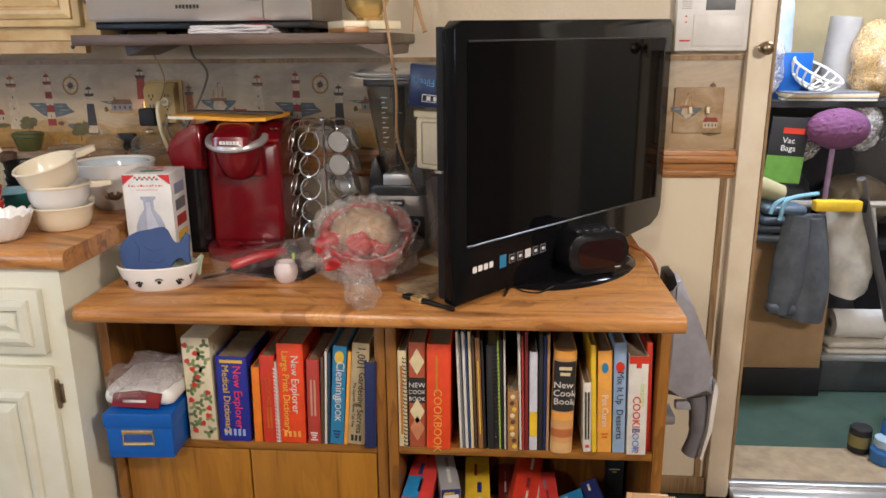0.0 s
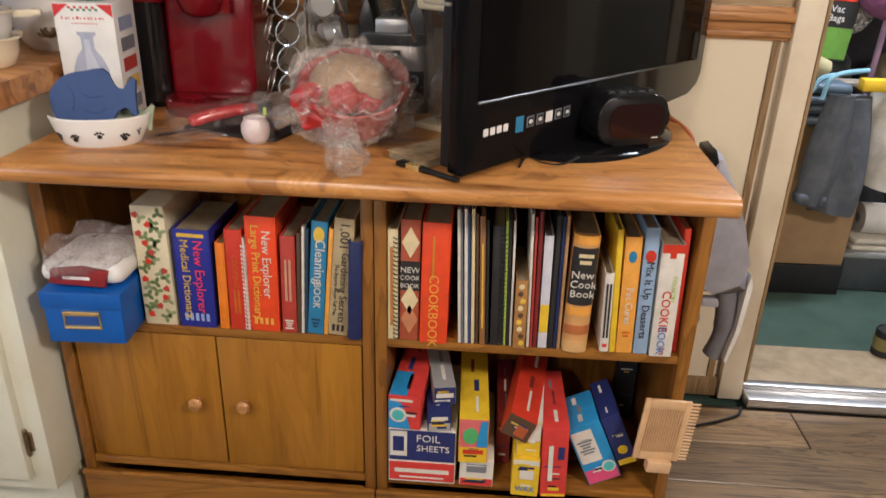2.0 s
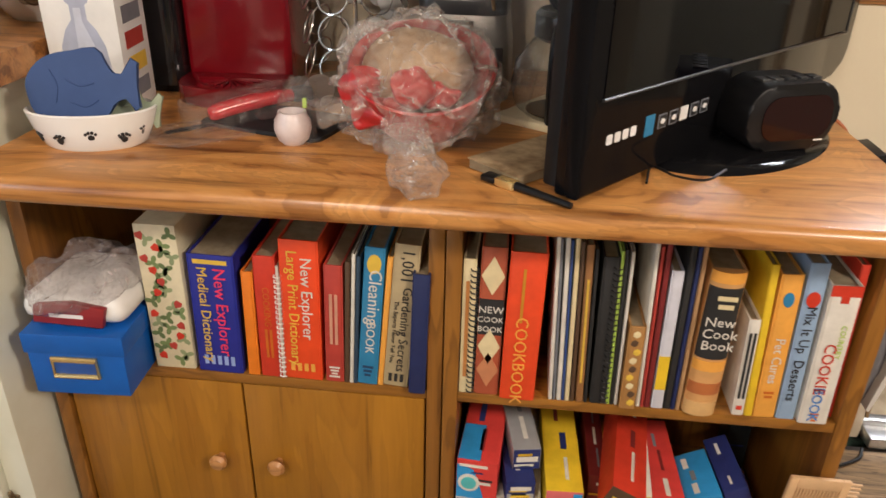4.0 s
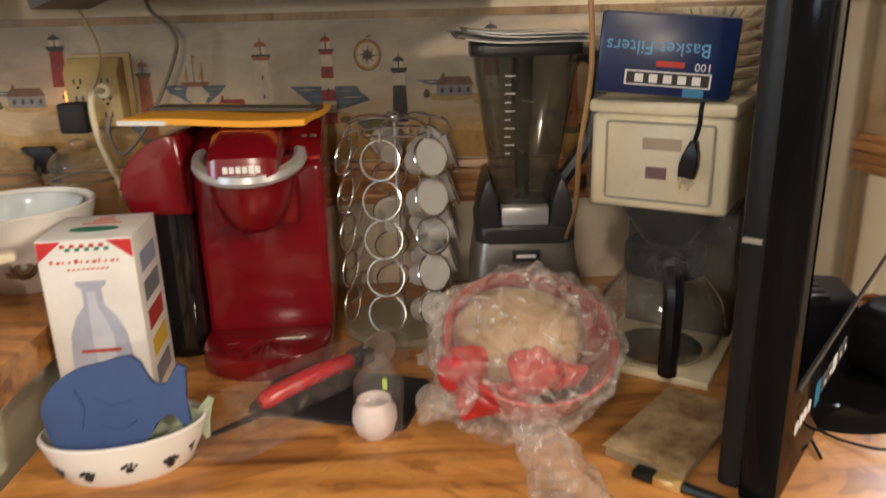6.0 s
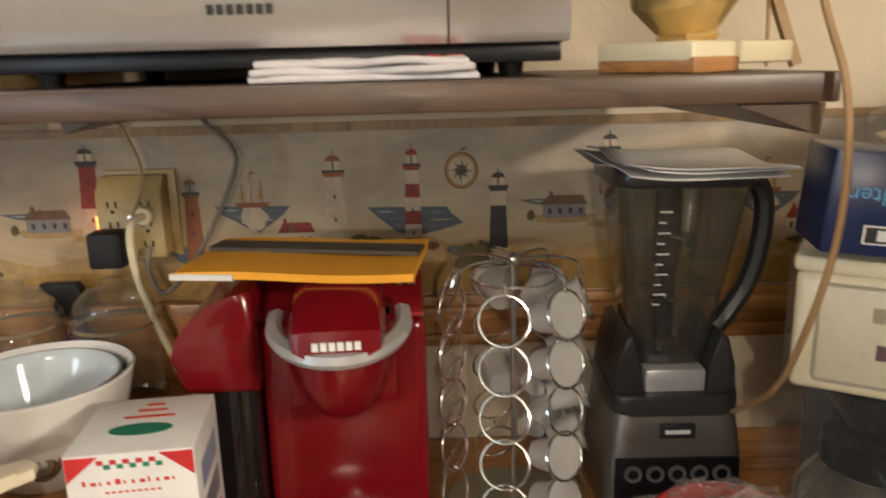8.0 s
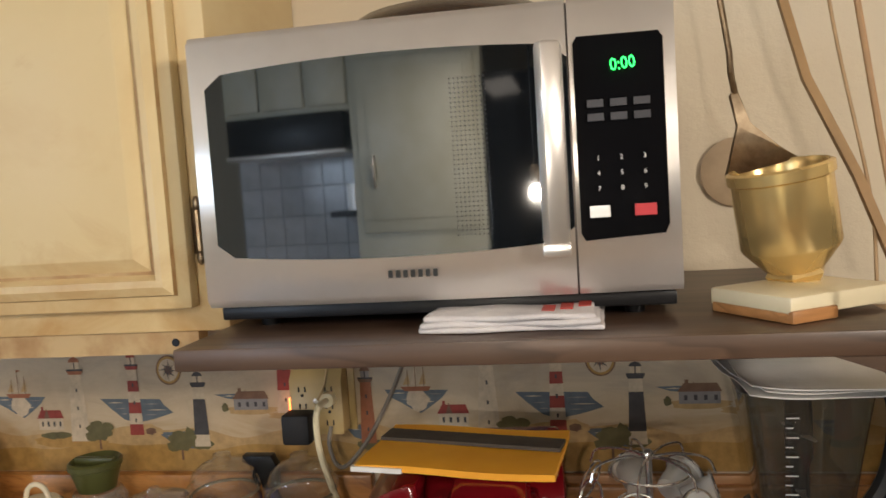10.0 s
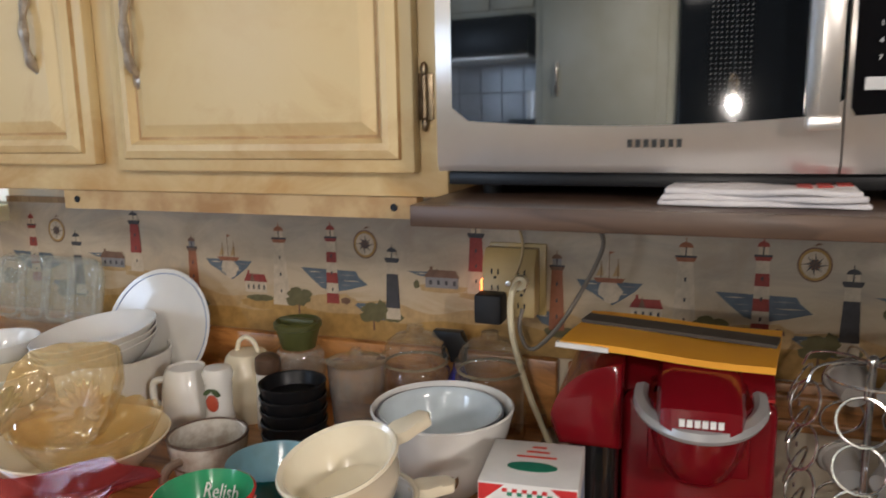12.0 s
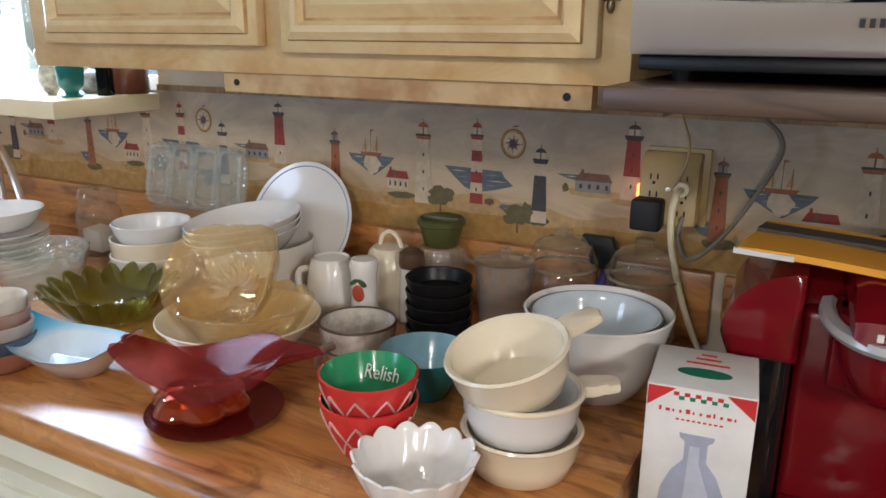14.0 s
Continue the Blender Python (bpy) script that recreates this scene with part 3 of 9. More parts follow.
# window over the sink, with its reveal and the daylight outside
win = thing("window_1", "kitchen window with pale frame and bright daylight outside", "window", pose(-2.355, W, 1.65))
tagged(win, kind="structure")
for nm, b4 in (("window_frame", (-0.59, 0.59, 0.40, 0.45)), ("window_frame", (-0.59, 0.59, -0.42, -0.38)), ("window_frame", (-0.59, -0.545, -0.38, 0.40)), ("window_frame", (0.545, 0.59, -0.38, 0.40)), ("window_frame", (-0.02, 0.02, -0.38, 0.40))):
    part(nm, bx(b4[0], b4[1], 0.05, 0.10, b4[2], b4[3], bev=0.004), M_WHITEPL, win)
for sx in (-0.282, 0.282):
    pane = part("pane", bx(sx - 0.26, sx + 0.26, 0.072, 0.076, -0.38, 0.40), M_CLEAR, win)
    pane.visible_shadow = False


def outdoors():
    m, nt, b = nodes_of("daylight_outside")
    mp = coords(nt)
    n = add_node(nt, "ShaderNodeTexNoise", Scale=5.0, Detail=5.0)
    nt.links.new(mp.outputs[0], n.inputs["Vector"])
    c = ramp(nt, n.outputs[0], [(0.35, (0.10, 0.20, 0.45)), (0.5, (0.35, 0.52, 0.85)), (0.65, (0.75, 0.88, 1.0))])
    nt.links.new(c, b.inputs["Emission Color"])
    b.inputs["Emission Strength"].default_value = 0.75
    b.inputs["Base Color"].default_value = (0.1, 0.1, 0.1, 1)
    return m


setting("backdrop", bx(-5.5, -0.9, 4.6, 4.62, -0.2, 3.6), outdoors(), "blurred bright garden daylight", "backdrop")
setting("window_ledge", bx(-2.95, -1.765, 1.80, W + 0.02, 1.205, 1.240, bev=0.004), M_CREAMPL, "cream painted ledge board below the window", "sill")

# lower worktop over the bookcases and the higher counter


def slab(name, x0, x1, y0, y1, z0, z1, label, round_front=0.016):
    bm = nb()
    prof = []
    for i in range(7):
        a = radians(270 - 180 * i / 6)
        prof.append((y0 + round_front + round_front * math.cos(a), (z0 + z1) / 2 + (z1 - z0) / 2 * math.sin(a)))
    prof += [(y1, z1), (y1, z0)]
    prism(bm, prof, x0, x1, axis=0)
    return setting(name, bm, M_TOP, label, "worktop")


slab("worktop", -0.616, 0.567, 1.367, W - 0.004, T - 0.034, T, "butcher-block wood worktop with rounded worn front edge", 0.012)
slab("counter", -2.95, -0.628, 1.380, W - 0.004, C - 0.042, C, "wood-grain laminate kitchen counter with rounded edge", 0.016)


def raised_door(name, parent, x0, x1, z0, z1, y, material, frame=0.016, label="", groove=None):
    """Door slab with a routed groove and a raised field, face at y."""
    bm = nb()
    box(bm, x0, x1, y, y + 0.02, z0, z1, bev=0.004)
    d = part(name, bm, material, parent, label)
    g = nb()
    a, b, c, e = x0 + frame, x1 - frame, z0 + frame, z1 - frame
    rings = []
    for o, yy in ((0.0, y + 0.001), (0.002, y - 0.006), (0.012, y - 0.011), (0.020, y - 0.011), (0.026, y - 0.001), (0.030, y - 0.001), (0.044, y - 0.010), (0.047, y - 0.011)):
        rings.append([g.verts.new(p) for p in ((a + o, yy, c + o), (b - o, yy, c + o), (b - o, yy, e - o), (a + o, yy, e - o))])
    for k, (r, s) in enumerate(zip(rings, rings[1:])):
        for i in range(4):
            g.faces.new((r[i], r[(i + 1) % 4], s[(i + 1) % 4], s[i])).material_index = 1 if k in (0, 4) and groove else 0
    g.faces.new(rings[-1])
    part("moulding", g, [material, groove or material], d, sharp=20)
    return d


def bow_handle(parent, x, y, z, h, material):
    """Cast handle with two leaf-shaped feet."""
    pts = curve_pts([(x, y, z + h / 2), (x, y - 0.018, z + h * 0.34), (x + 0.002, y - 0.026, z), (x, y - 0.018, z - h * 0.34), (x, y, z - h / 2)], 6)
    n = len(pts)
    bm = tb(pts, [0.0045 + 0.0028 * math.cos(4 * math.pi * i / (n - 1)) ** 2 for i in range(n)], 8)
    for s in (1, -1):
        bmesh.ops.create_icosphere(bm, subdivisions=2, radius=0.011, matrix=Matrix.LocRotScale((x, y - 0.003, z + s * h / 2), None, (1.0, 0.5, 1.3)))
    return part("handle", bm, material, parent, "ornate aged pewter handle")


def hinge(parent, x, y, z, h):
    bm = tb([(x, y - 0.006, z - h * 0.32), (x, y - 0.006, z + h * 0.32)], 0.004, 8)
    for s in (1, -1):
        bmesh.ops.create_icosphere(bm, subdivisions=2, radius=0.006, matrix=Matrix.LocRotScale((x, y - 0.005, z + s * h * 0.42), None, (0.8, 0.7, 1.5)))
    box(bm, x - 0.012, x + 0.010, y - 0.003, y + 0.001, z - h * 0.36, z + h * 0.36, bev=0.001)
    return part("hinge", bm, M_OLDBRASS, parent, "worn brass hinge")


wall_cab = thing("wall_cabinet", "yellowed cream wall cabinet with stained raised-panel doors", "cabinet")
bm = nb()
box(bm, -1.725, -0.690, 1.752, W - 0.004, 1.306, 2.12, bev=0.003)
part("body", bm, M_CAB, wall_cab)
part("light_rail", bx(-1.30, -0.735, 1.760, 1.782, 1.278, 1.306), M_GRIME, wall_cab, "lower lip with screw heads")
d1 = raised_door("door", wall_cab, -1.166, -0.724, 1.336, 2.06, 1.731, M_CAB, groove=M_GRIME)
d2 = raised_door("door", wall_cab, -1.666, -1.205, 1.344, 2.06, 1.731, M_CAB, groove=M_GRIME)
bow_handle(d1, -1.112, 1.730, 1.515, 0.115, M_PEWTER)
bow_handle(d2, -1.283, 1.730, 1.525, 0.115, M_PEWTER)
hinge(d1, -0.716, 1.752, 1.425, 0.075)
hinge(d1, -0.716, 1.752, 1.95, 0.075)
for sx in (-1.275, -0.765):
    part("screw", lt([(0, 0.001), (0.005, 0.001), (0.005, 0)], 10), M_BLACK, wall_cab, m=pose(sx, 1.7595, 1.292, 90))

# base cabinet under the counter
base_cab = thing("base_cabinet", "pale painted kitchen base cabinet with white side panel", "cabinet")
bm = nb()
box(bm, -2.95, -0.652, 1.400, W - 0.01, 0.10, C - 0.043, bev=0.002)
box(bm, -2.95, -0.66, 1.46, W - 0.01, 0.0, 0.10)
part("body", bm, M_WHITECAB, base_cab)
for i in range(4):
    xa = -0.692 - i * 0.50
    dr = raised_door("drawer_front", base_cab, xa - 0.44, xa, 0.692, 0.830, 1.381, M_WHITECAB, 0.02)
    dd = raised_door("door", base_cab, xa - 0.44, xa, 0.135, 0.662, 1.381, M_WHITECAB, 0.05)
    hinge(dd, xa + 0.004, 1.399, 0.60, 0.06)
    hinge(dd, xa + 0.004, 1.399, 0.22, 0.06)

# brown shelf with its bracket
shelf = thing("microwave_shelf", "dark brown wooden wall shelf under the microwave", "shelf")
part("board", bx(-0.677, -0.005, 1.600, W - 0.004, 1.294, 1.316, bev=0.002), M_SHELFBR, shelf)
part("bracket", pr([(-0.078, 1.293), (-0.012, 1.293), (-0.015, 1.270)], 1.606, 1.98, axis=1), M_SHELFBR, shelf)
part("bracket", pr([(-0.600, 1.293), (-0.665, 1.293), (-0.662, 1.270)], 1.806, 1.98, axis=1), M_SHELFBR, shelf)

# ---------------------------------------------------------------- prints on the wallpaper border
def ink(name, r, g, b):
    """Watercolour print: uneven in tone."""
    return pm(name, (r, g, b), 0.6, other=(r * 0.74, g * 0.74, b * 0.76), scale=60, bump=0.06)


P_RED, P_WHITE, P_BLACK = ink("print_red", 0.30, 0.045, 0.03), ink("print_white", 0.60, 0.49, 0.34), ink("print_black", 0.06, 0.055, 0.055)
P_SEA, P_BRICK, P_GREEN = ink("print_sea", 0.125, 0.150, 0.170), ink("print_brick", 0.34, 0.12, 0.05), ink("print_green", 0.14, 0.12, 0.045)
P_SAND, P_GOLD, P_GREY = ink("print_sand", 0.50, 0.33, 0.14), ink("print_gold", 0.44, 0.26, 0.07), ink("print_grey", 0.27, 0.25, 0.235)
P_BROWN = ink("print_brown", 0.19, 0.10, 0.055)
PRINTS = [P_RED, P_WHITE, P_BLACK, P_SEA, P_BRICK, P_GREEN, P_SAND, P_GOLD, P_GREY, P_BROWN]
R_, W_, K_, S_, B_, G_, A_, O_, Y_, N_ = range(10)


def flat(bm, pts, mi, lift=0.0):
    f = bm.faces.new([bm.verts.new((u, -lift, v)) for u, v in pts])
    f.material_index = mi


def tower(bm, h, w0, w1, stripes, cap, head):
    """A lighthouse: a tapered tower in stripes, gallery, lamp room and dome; foot at 0."""
    n = len(stripes)
    w0, w1 = w0 * 1.2, w1 * 1.2
    ht = h * 0.76
    for i, s in enumerate(stripes):
        a, b = i / n, (i + 1) / n
        wa, wb = w0 + (w1 - w0) * a, w0 + (w1 - w0) * b
        flat(bm, [(-wa, ht * a), (wa, ht * a), (wb, ht * b), (-wb, ht * b)], s, 0.0006)
    for i in range(3):
        z = ht * (0.2 + 0.27 * i)
        flat(bm, [(-0.0015, z), (0.0015, z), (0.0015, z + 0.006), (-0.0015, z + 0.006)], K_, 0.0009)
    flat(bm, [(-w1 * 1.1, ht), (w1 * 1.1, ht), (w1 * 1.4, ht + h * 0.04), (-w1 * 1.4, ht + h * 0.04)], cap, 0.0008)
    flat(bm, [(-w1 * 1.4, ht + h * .04), (w1 * 1.4, ht + h * .04), (w1 * 1.4, ht + h * .062), (-w1 * 1.4, ht + h * .062)], K_, 0.0009)
    flat(bm, [(-w1 * 0.8, ht + h * .06), (w1 * 0.8, ht + h * .06), (w1 * 0.8, ht + h * .14), (-w1 * 0.8, ht + h * .14)], head, 0.0007)
    flat(bm, [(-0.001, ht + h * .06), (0.001, ht + h * .06), (0.001, ht + h * .14), (-0.001, ht + h * .14)], K_, 0.0009)
    dome = [(w1 * 0.95 * math.cos(radians(a)), ht + h * (.14 + .055 * math.sin(radians(a)))) for a in range(0, 181, 20)]
    flat(bm, dome[:5] + [(0.0008, ht + h * .20), (0.0005, h), (-0.0005, h), (-0.0008, ht + h * .20)] + dome[5:], cap, 0.0008)
    # the side away from the light is washed darker
    flat(bm, [(w0 * 0.35, 0), (w0, 0), (w1, ht), (w1 * 0.35, ht)], stripes[-1] if stripes[-1] in (B_,) else Y_, 0.00055)


def blot(bm, cx, cy, rx, ry, mi, seed, lift=0.0, n=16):
    rnd = random.Random(seed)
    flat(bm, [(cx + rx * math.cos(2 * math.pi * i / n) * rnd.uniform(0.75, 1.1), cy + ry * math.sin(2 * math.pi * i / n) * rnd.uniform(0.7, 1.1)) for i in range(n)], mi, lift)


def sea(bm, outline, strokes):
    """Water: one washed patch with a level horizon, and fine wave strokes across it."""
    flat(bm, outline, S_, 0.0001)
    for i, (x, z, k) in enumerate(strokes):
        flat(bm, [(x - k, z), (x, z - 0.0009), (x + k, z), (x, z + 0.0011)], W_ if i % 3 == 0 else Y_, 0.0002)


def cottage(bm, w, h, wall, roof):
    flat(bm, [(-w, 0), (w, 0), (w, h * .5), (-w, h * .5)], wall, 0.0006)
    flat(bm, [(-w * 1.08, h * .5), (w * 1.08, h * .5), (w * .85, h * .85), (-w * .75, h * .85)], roof, 0.0008)
    flat(bm, [(-w * .7, h * .8), (-w * .52, h * .8), (-w * .52, h), (-w * .7, h)], roof, 0.0009)
    flat(bm, [(-w * .5, h * .5), (-w * .05, h * .5), (-w * .28, h * .92)], N_, 0.0010)
    for i in range(4):
        x = -w * .75 + i * w * .48
        flat(bm, [(x, h * .15), (x + w * .16, h * .15), (x + w * .16, h * .36), (x, h * .36)], K_, 0.0009)


def motif(kind):
    bm = nb()
    if kind == "striped":
        sea(bm, [(-0.062, 0.062), (0.046, 0.060), (0.052, 0.050), (0.068, 0.037), (0.034, 0.027), (0.0, 0.020), (-0.022, 0.027), (-0.044, 0.045)], [(-0.035, 0.055, 0.014), (-0.026, 0.045, 0.010), (0.030, 0.052, 0.016), (0.038, 0.042, 0.020), (0.028, 0.034, 0.012), (-0.020, 0.036, 0.008)])
        blot(bm, 0.008, 0.006, 0.045, 0.014, A_, 4, 0.0003)
        blot(bm, 0.024, 0.006, 0.010, 0.007, N_, 5, 0.0005)
        tower(bm, 0.145, 0.0105, 0.0072, [R_, W_, R_, W_, R_, W_], R_, W_)
    elif kind == "compass":
        pts = disc(0.0235, 28, 0.95, 1.05)
        flat(bm, pts, N_, 0.0004)
        flat(bm, disc(0.0215, 28, 0.95, 1.05), O_, 0.0006)
        flat(bm, disc(0.0180, 28, 0.95, 1.05), W_, 0.0008)
        for i in range(16):
            a = math.pi * i / 8
            r = 0.0185 if i % 4 == 0 else 0.015 if i % 2 == 0 else 0.010
            flat(bm, [(0, 0), (0.0065 * math.cos(a - 0.4), 0.0065 * math.sin(a - 0.4)), (r * math.cos(a), r * math.sin(a))], K_ if i % 2 == 0 else N_, 0.0010)
        flat(bm, [(-0.003, 0.026), (0.010, 0.029), (0.003, 0.031)], N_, 0.0006)
    elif kind == "blackwhite":
        sea(bm, [(-0.078, 0.024), (-0.010, 0.026), (-0.010, -0.004), (-0.036, -0.002), (-0.060, 0.010)], [(-0.050, 0.018, 0.014), (-0.036, 0.010, 0.010), (-0.028, 0.003, 0.008)])
        blot(bm, 0.0, 0.004, 0.022, 0.010, G_, 9, 0.0003)
        blot(bm, -0.022, 0.016, 0.010, 0.018, G_, 10, 0.0004)
        tower(bm, 0.130, 0.0115, 0.0080, [W_, K_, K_, K_, W_], K_, W_)
    elif kind == "house":
        sea(bm, [(-0.062, 0.026), (-0.010, 0.027), (-0.010, 0.016), (-0.040, 0.019)], [(-0.036, 0.023, 0.012)])
        blot(bm, 0.0, 0.0, 0.05, 0.008, A_, 13, 0.0003)
        blot(bm, -0.045, 0.004, 0.006, 0.008, G_, 14, 0.0004)
        cottage(bm, 0.029, 0.036, Y_, N_)
    elif kind == "redtop":
        blot(bm, 0.006, -0.004, 0.04, 0.008, A_, 16)
        tower(bm, 0.122, 0.0125, 0.0086, [W_, W_, R_, R_, R_], K_, W_)
    elif kind == "bricktower":
        sea(bm, [(-0.040, 0.030), (-0.006, 0.030), (-0.006, 0.004), (-0.024, 0.010)], [(-0.020, 0.022, 0.008)])
        blot(bm, 0.003, -0.002, 0.028, 0.010, G_, 19, 0.0003)
        tower(bm, 0.128, 0.0105, 0.0072, [B_, B_, B_], N_, Y_)
    elif kind == "ship":
        sea(bm, [(-0.050, -0.004), (0.050, -0.006), (0.040, -0.018), (0.024, -0.030), (0.006, -0.042), (-0.010, -0.034), (-0.026, -0.024), (-0.042, -0.016)], [(-0.028, -0.010, 0.012), (0.030, -0.012, 0.012), (-0.016, -0.020, 0.010), (0.020, -0.024, 0.008)])
        blot(bm, 0.002, -0.020, 0.018, 0.020, W_, 22, 0.0003)
        flat(bm, [(-0.024, 0.0), (0.024, 0.0), (0.019, -0.007), (-0.018, -0.007)], B_, 0.0006)
        for x, h in ((-0.012, 0.026), (0.0, 0.042), (0.013, 0.030)):
            flat(bm, [(x - .0006, 0), (x + .0006, 0), (x + .0006, h), (x - .0006, h)], N_, 0.0006)
            flat(bm, [(x - .008, 0.003), (x + .003, 0.004), (x + .001, h * .85)], W_ if h > .04 else A_, 0.0005)
        flat(bm, [(0.0, 0.042), (0.008, 0.040), (0.0, 0.037)], B_, 0.0007)
    elif kind == "whitetower":
        blot(bm, -0.02, 0.0, 0.07, 0.012, O_, 24)
        blot(bm, -0.045, 0.010, 0.030, 0.007, G_, 25, 0.0003)
        tower(bm, 0.150, 0.0150, 0.0090, [W_, W_, W_, W_], B_, W_)
    elif kind == "redcottage":
        cottage(bm, 0.023, 0.040, W_, R_)
    elif kind == "dunes":
        for (z0, amp, mi, ph) in ((0.046, 0.012, A_, 0.0), (0.022, 0.008, O_, 1.3)):
            n = 46
            top = [(-0.345 + 0.69 * i / n, z0 + amp * (math.sin(2 * math.pi * 2 * i / n + ph) * 0.6 + math.sin(2 * math.pi * 5 * i / n + 2 * ph) * 0.4)) for i in range(n + 1)]
            for a, e in zip(top, top[1:]):
                flat(bm, [(a[0], -0.020), (e[0], -0.020), (e[0], e[1]), (a[0], a[1])], mi, -0.0003 + 0.0001 * (mi == O_))
    elif kind == "tree":
        rnd = random.Random(31)
        for i in range(16):
            blot(bm, rnd.uniform(-0.017, 0.017), rnd.uniform(0.010, 0.032), 0.012, 0.009, G_, 40 + i, 0.0010 + 0.00005 * i, 10)
        flat(bm, [(-0.002, -0.010), (0.002, -0.010), (0.0015, 0.016), (-0.0015, 0.016)], N_, 0.0009)
    me = bpy.data.meshes.new("printed_" + kind)
    bm.to_mesh(me)
    bm.free()
    for mt in PRINTS:
        me.materials.append(mt)
    return me


REPEAT = 0.690
LAYOUT = [("striped", -0.066, 1.082), ("compass", 0.0, 1.190), ("blackwhite", 0.049, 1.062), ("house", 0.138, 1.122), ("redtop", 0.198, 1.116),
          ("bricktower", 0.330, 1.066), ("ship", 0.410, 1.155), ("redcottage", 0.466, 1.092), ("whitetower", 0.520, 1.072), ("dunes", 0.22, 1.0415), ("tree", 0.555, 1.068), ("tree", 0.012, 1.050)]
PRINT_MESH = {k: motif(k) for k, _, _ in LAYOUT}
for rep in range(-2, 3):
    for k, dx, z in LAYOUT:
        x = -0.950 + rep * REPEAT + dx
        if (-2.25 < x < 0.48) if k == "dunes" else (-2.55 < x < 0.80):
            ob = new("printed_" + k, PRINT_MESH[k])
            ob.parent = border
            ob.matrix_basis = pose(x, W - 0.0036, z)

# ---------------------------------------------------------------- the two bookcases
YF = 1.482


def bookcase(name, x0, x1, label, doors):
    b = thing(name, label, "bookcase")
    part("side_panel", bx(x0, x0 + 0.022, YF, 2.0, 0.0, T - 0.036, bev=0.0015), M_OAKZ, b)
    part("side_panel", bx(x1 - 0.022, x1, YF, 2.0, 0.0, T - 0.036, bev=0.0015), M_OAKZ, b)
    part("back_panel", bx(x0 + 0.022, x1 - 0.022, 1.80, 1.806, 0.05, T - 0.037), M_OAKZ, b)
    part("top_rail", bx(x0 + 0.022, x1 - 0.022, YF + 0.002, YF + 0.022, T - 0.062, T - 0.037, bev=0.001), M_OAK, b)
    part("shelf", bx(x0 + 0.022, x1 - 0.022, YF + 0.003, 1.80, 0.432, 0.449, bev=0.001), M_OAK, b)
    part("bottom_shelf", bx(x0 + 0.022, x1 - 0.022, YF + 0.003, 1.80, 0.105, 0.122, bev=0.001), M_OAK, b)
    bm = nb()
    box(bm, x0, x1, YF - 0.012, YF + 0.012, 0.0, 0.085, bev=0.002)
    box(bm, x0, x1, YF - 0.018, YF - 0.008, 0.085, 0.098, bev=0.003)
    part("plinth", bm, M_OAK, b, "moulded wooden plinth")
    if doors:
        mid = (x0 + x1) / 2
        for s, xa, xb in ((1, x0 + 0.025, mid - 0.0015), (-1, mid + 0.0015, x1 - 0.025)):
            d = part("door", bx(xa, xb, YF + 0.006, YF + 0.024, 0.125, 0.428, bev=0.002), M_DOORWOOD, b)
            kx = mid - s * 0.048
            part("knob", lt([(0, 0.026), (0.010, 0.025), (0.0145, 0.019), (0.012, 0.012), (0.006, 0.008), (0.006, 0)], 20), M_RAIL, d, "turned wooden knob", m=pose(kx, YF + 0.006, 0.280, 90))
    return b


bookcase("bookcase", -0.637, -0.018, "brown oak-veneer bookcase with two doors below", True)
bookcase("bookcase", -0.016, 0.570, "brown oak-veneer open bookcase full of cookbooks", False)

SHELF_Z = 0.4495


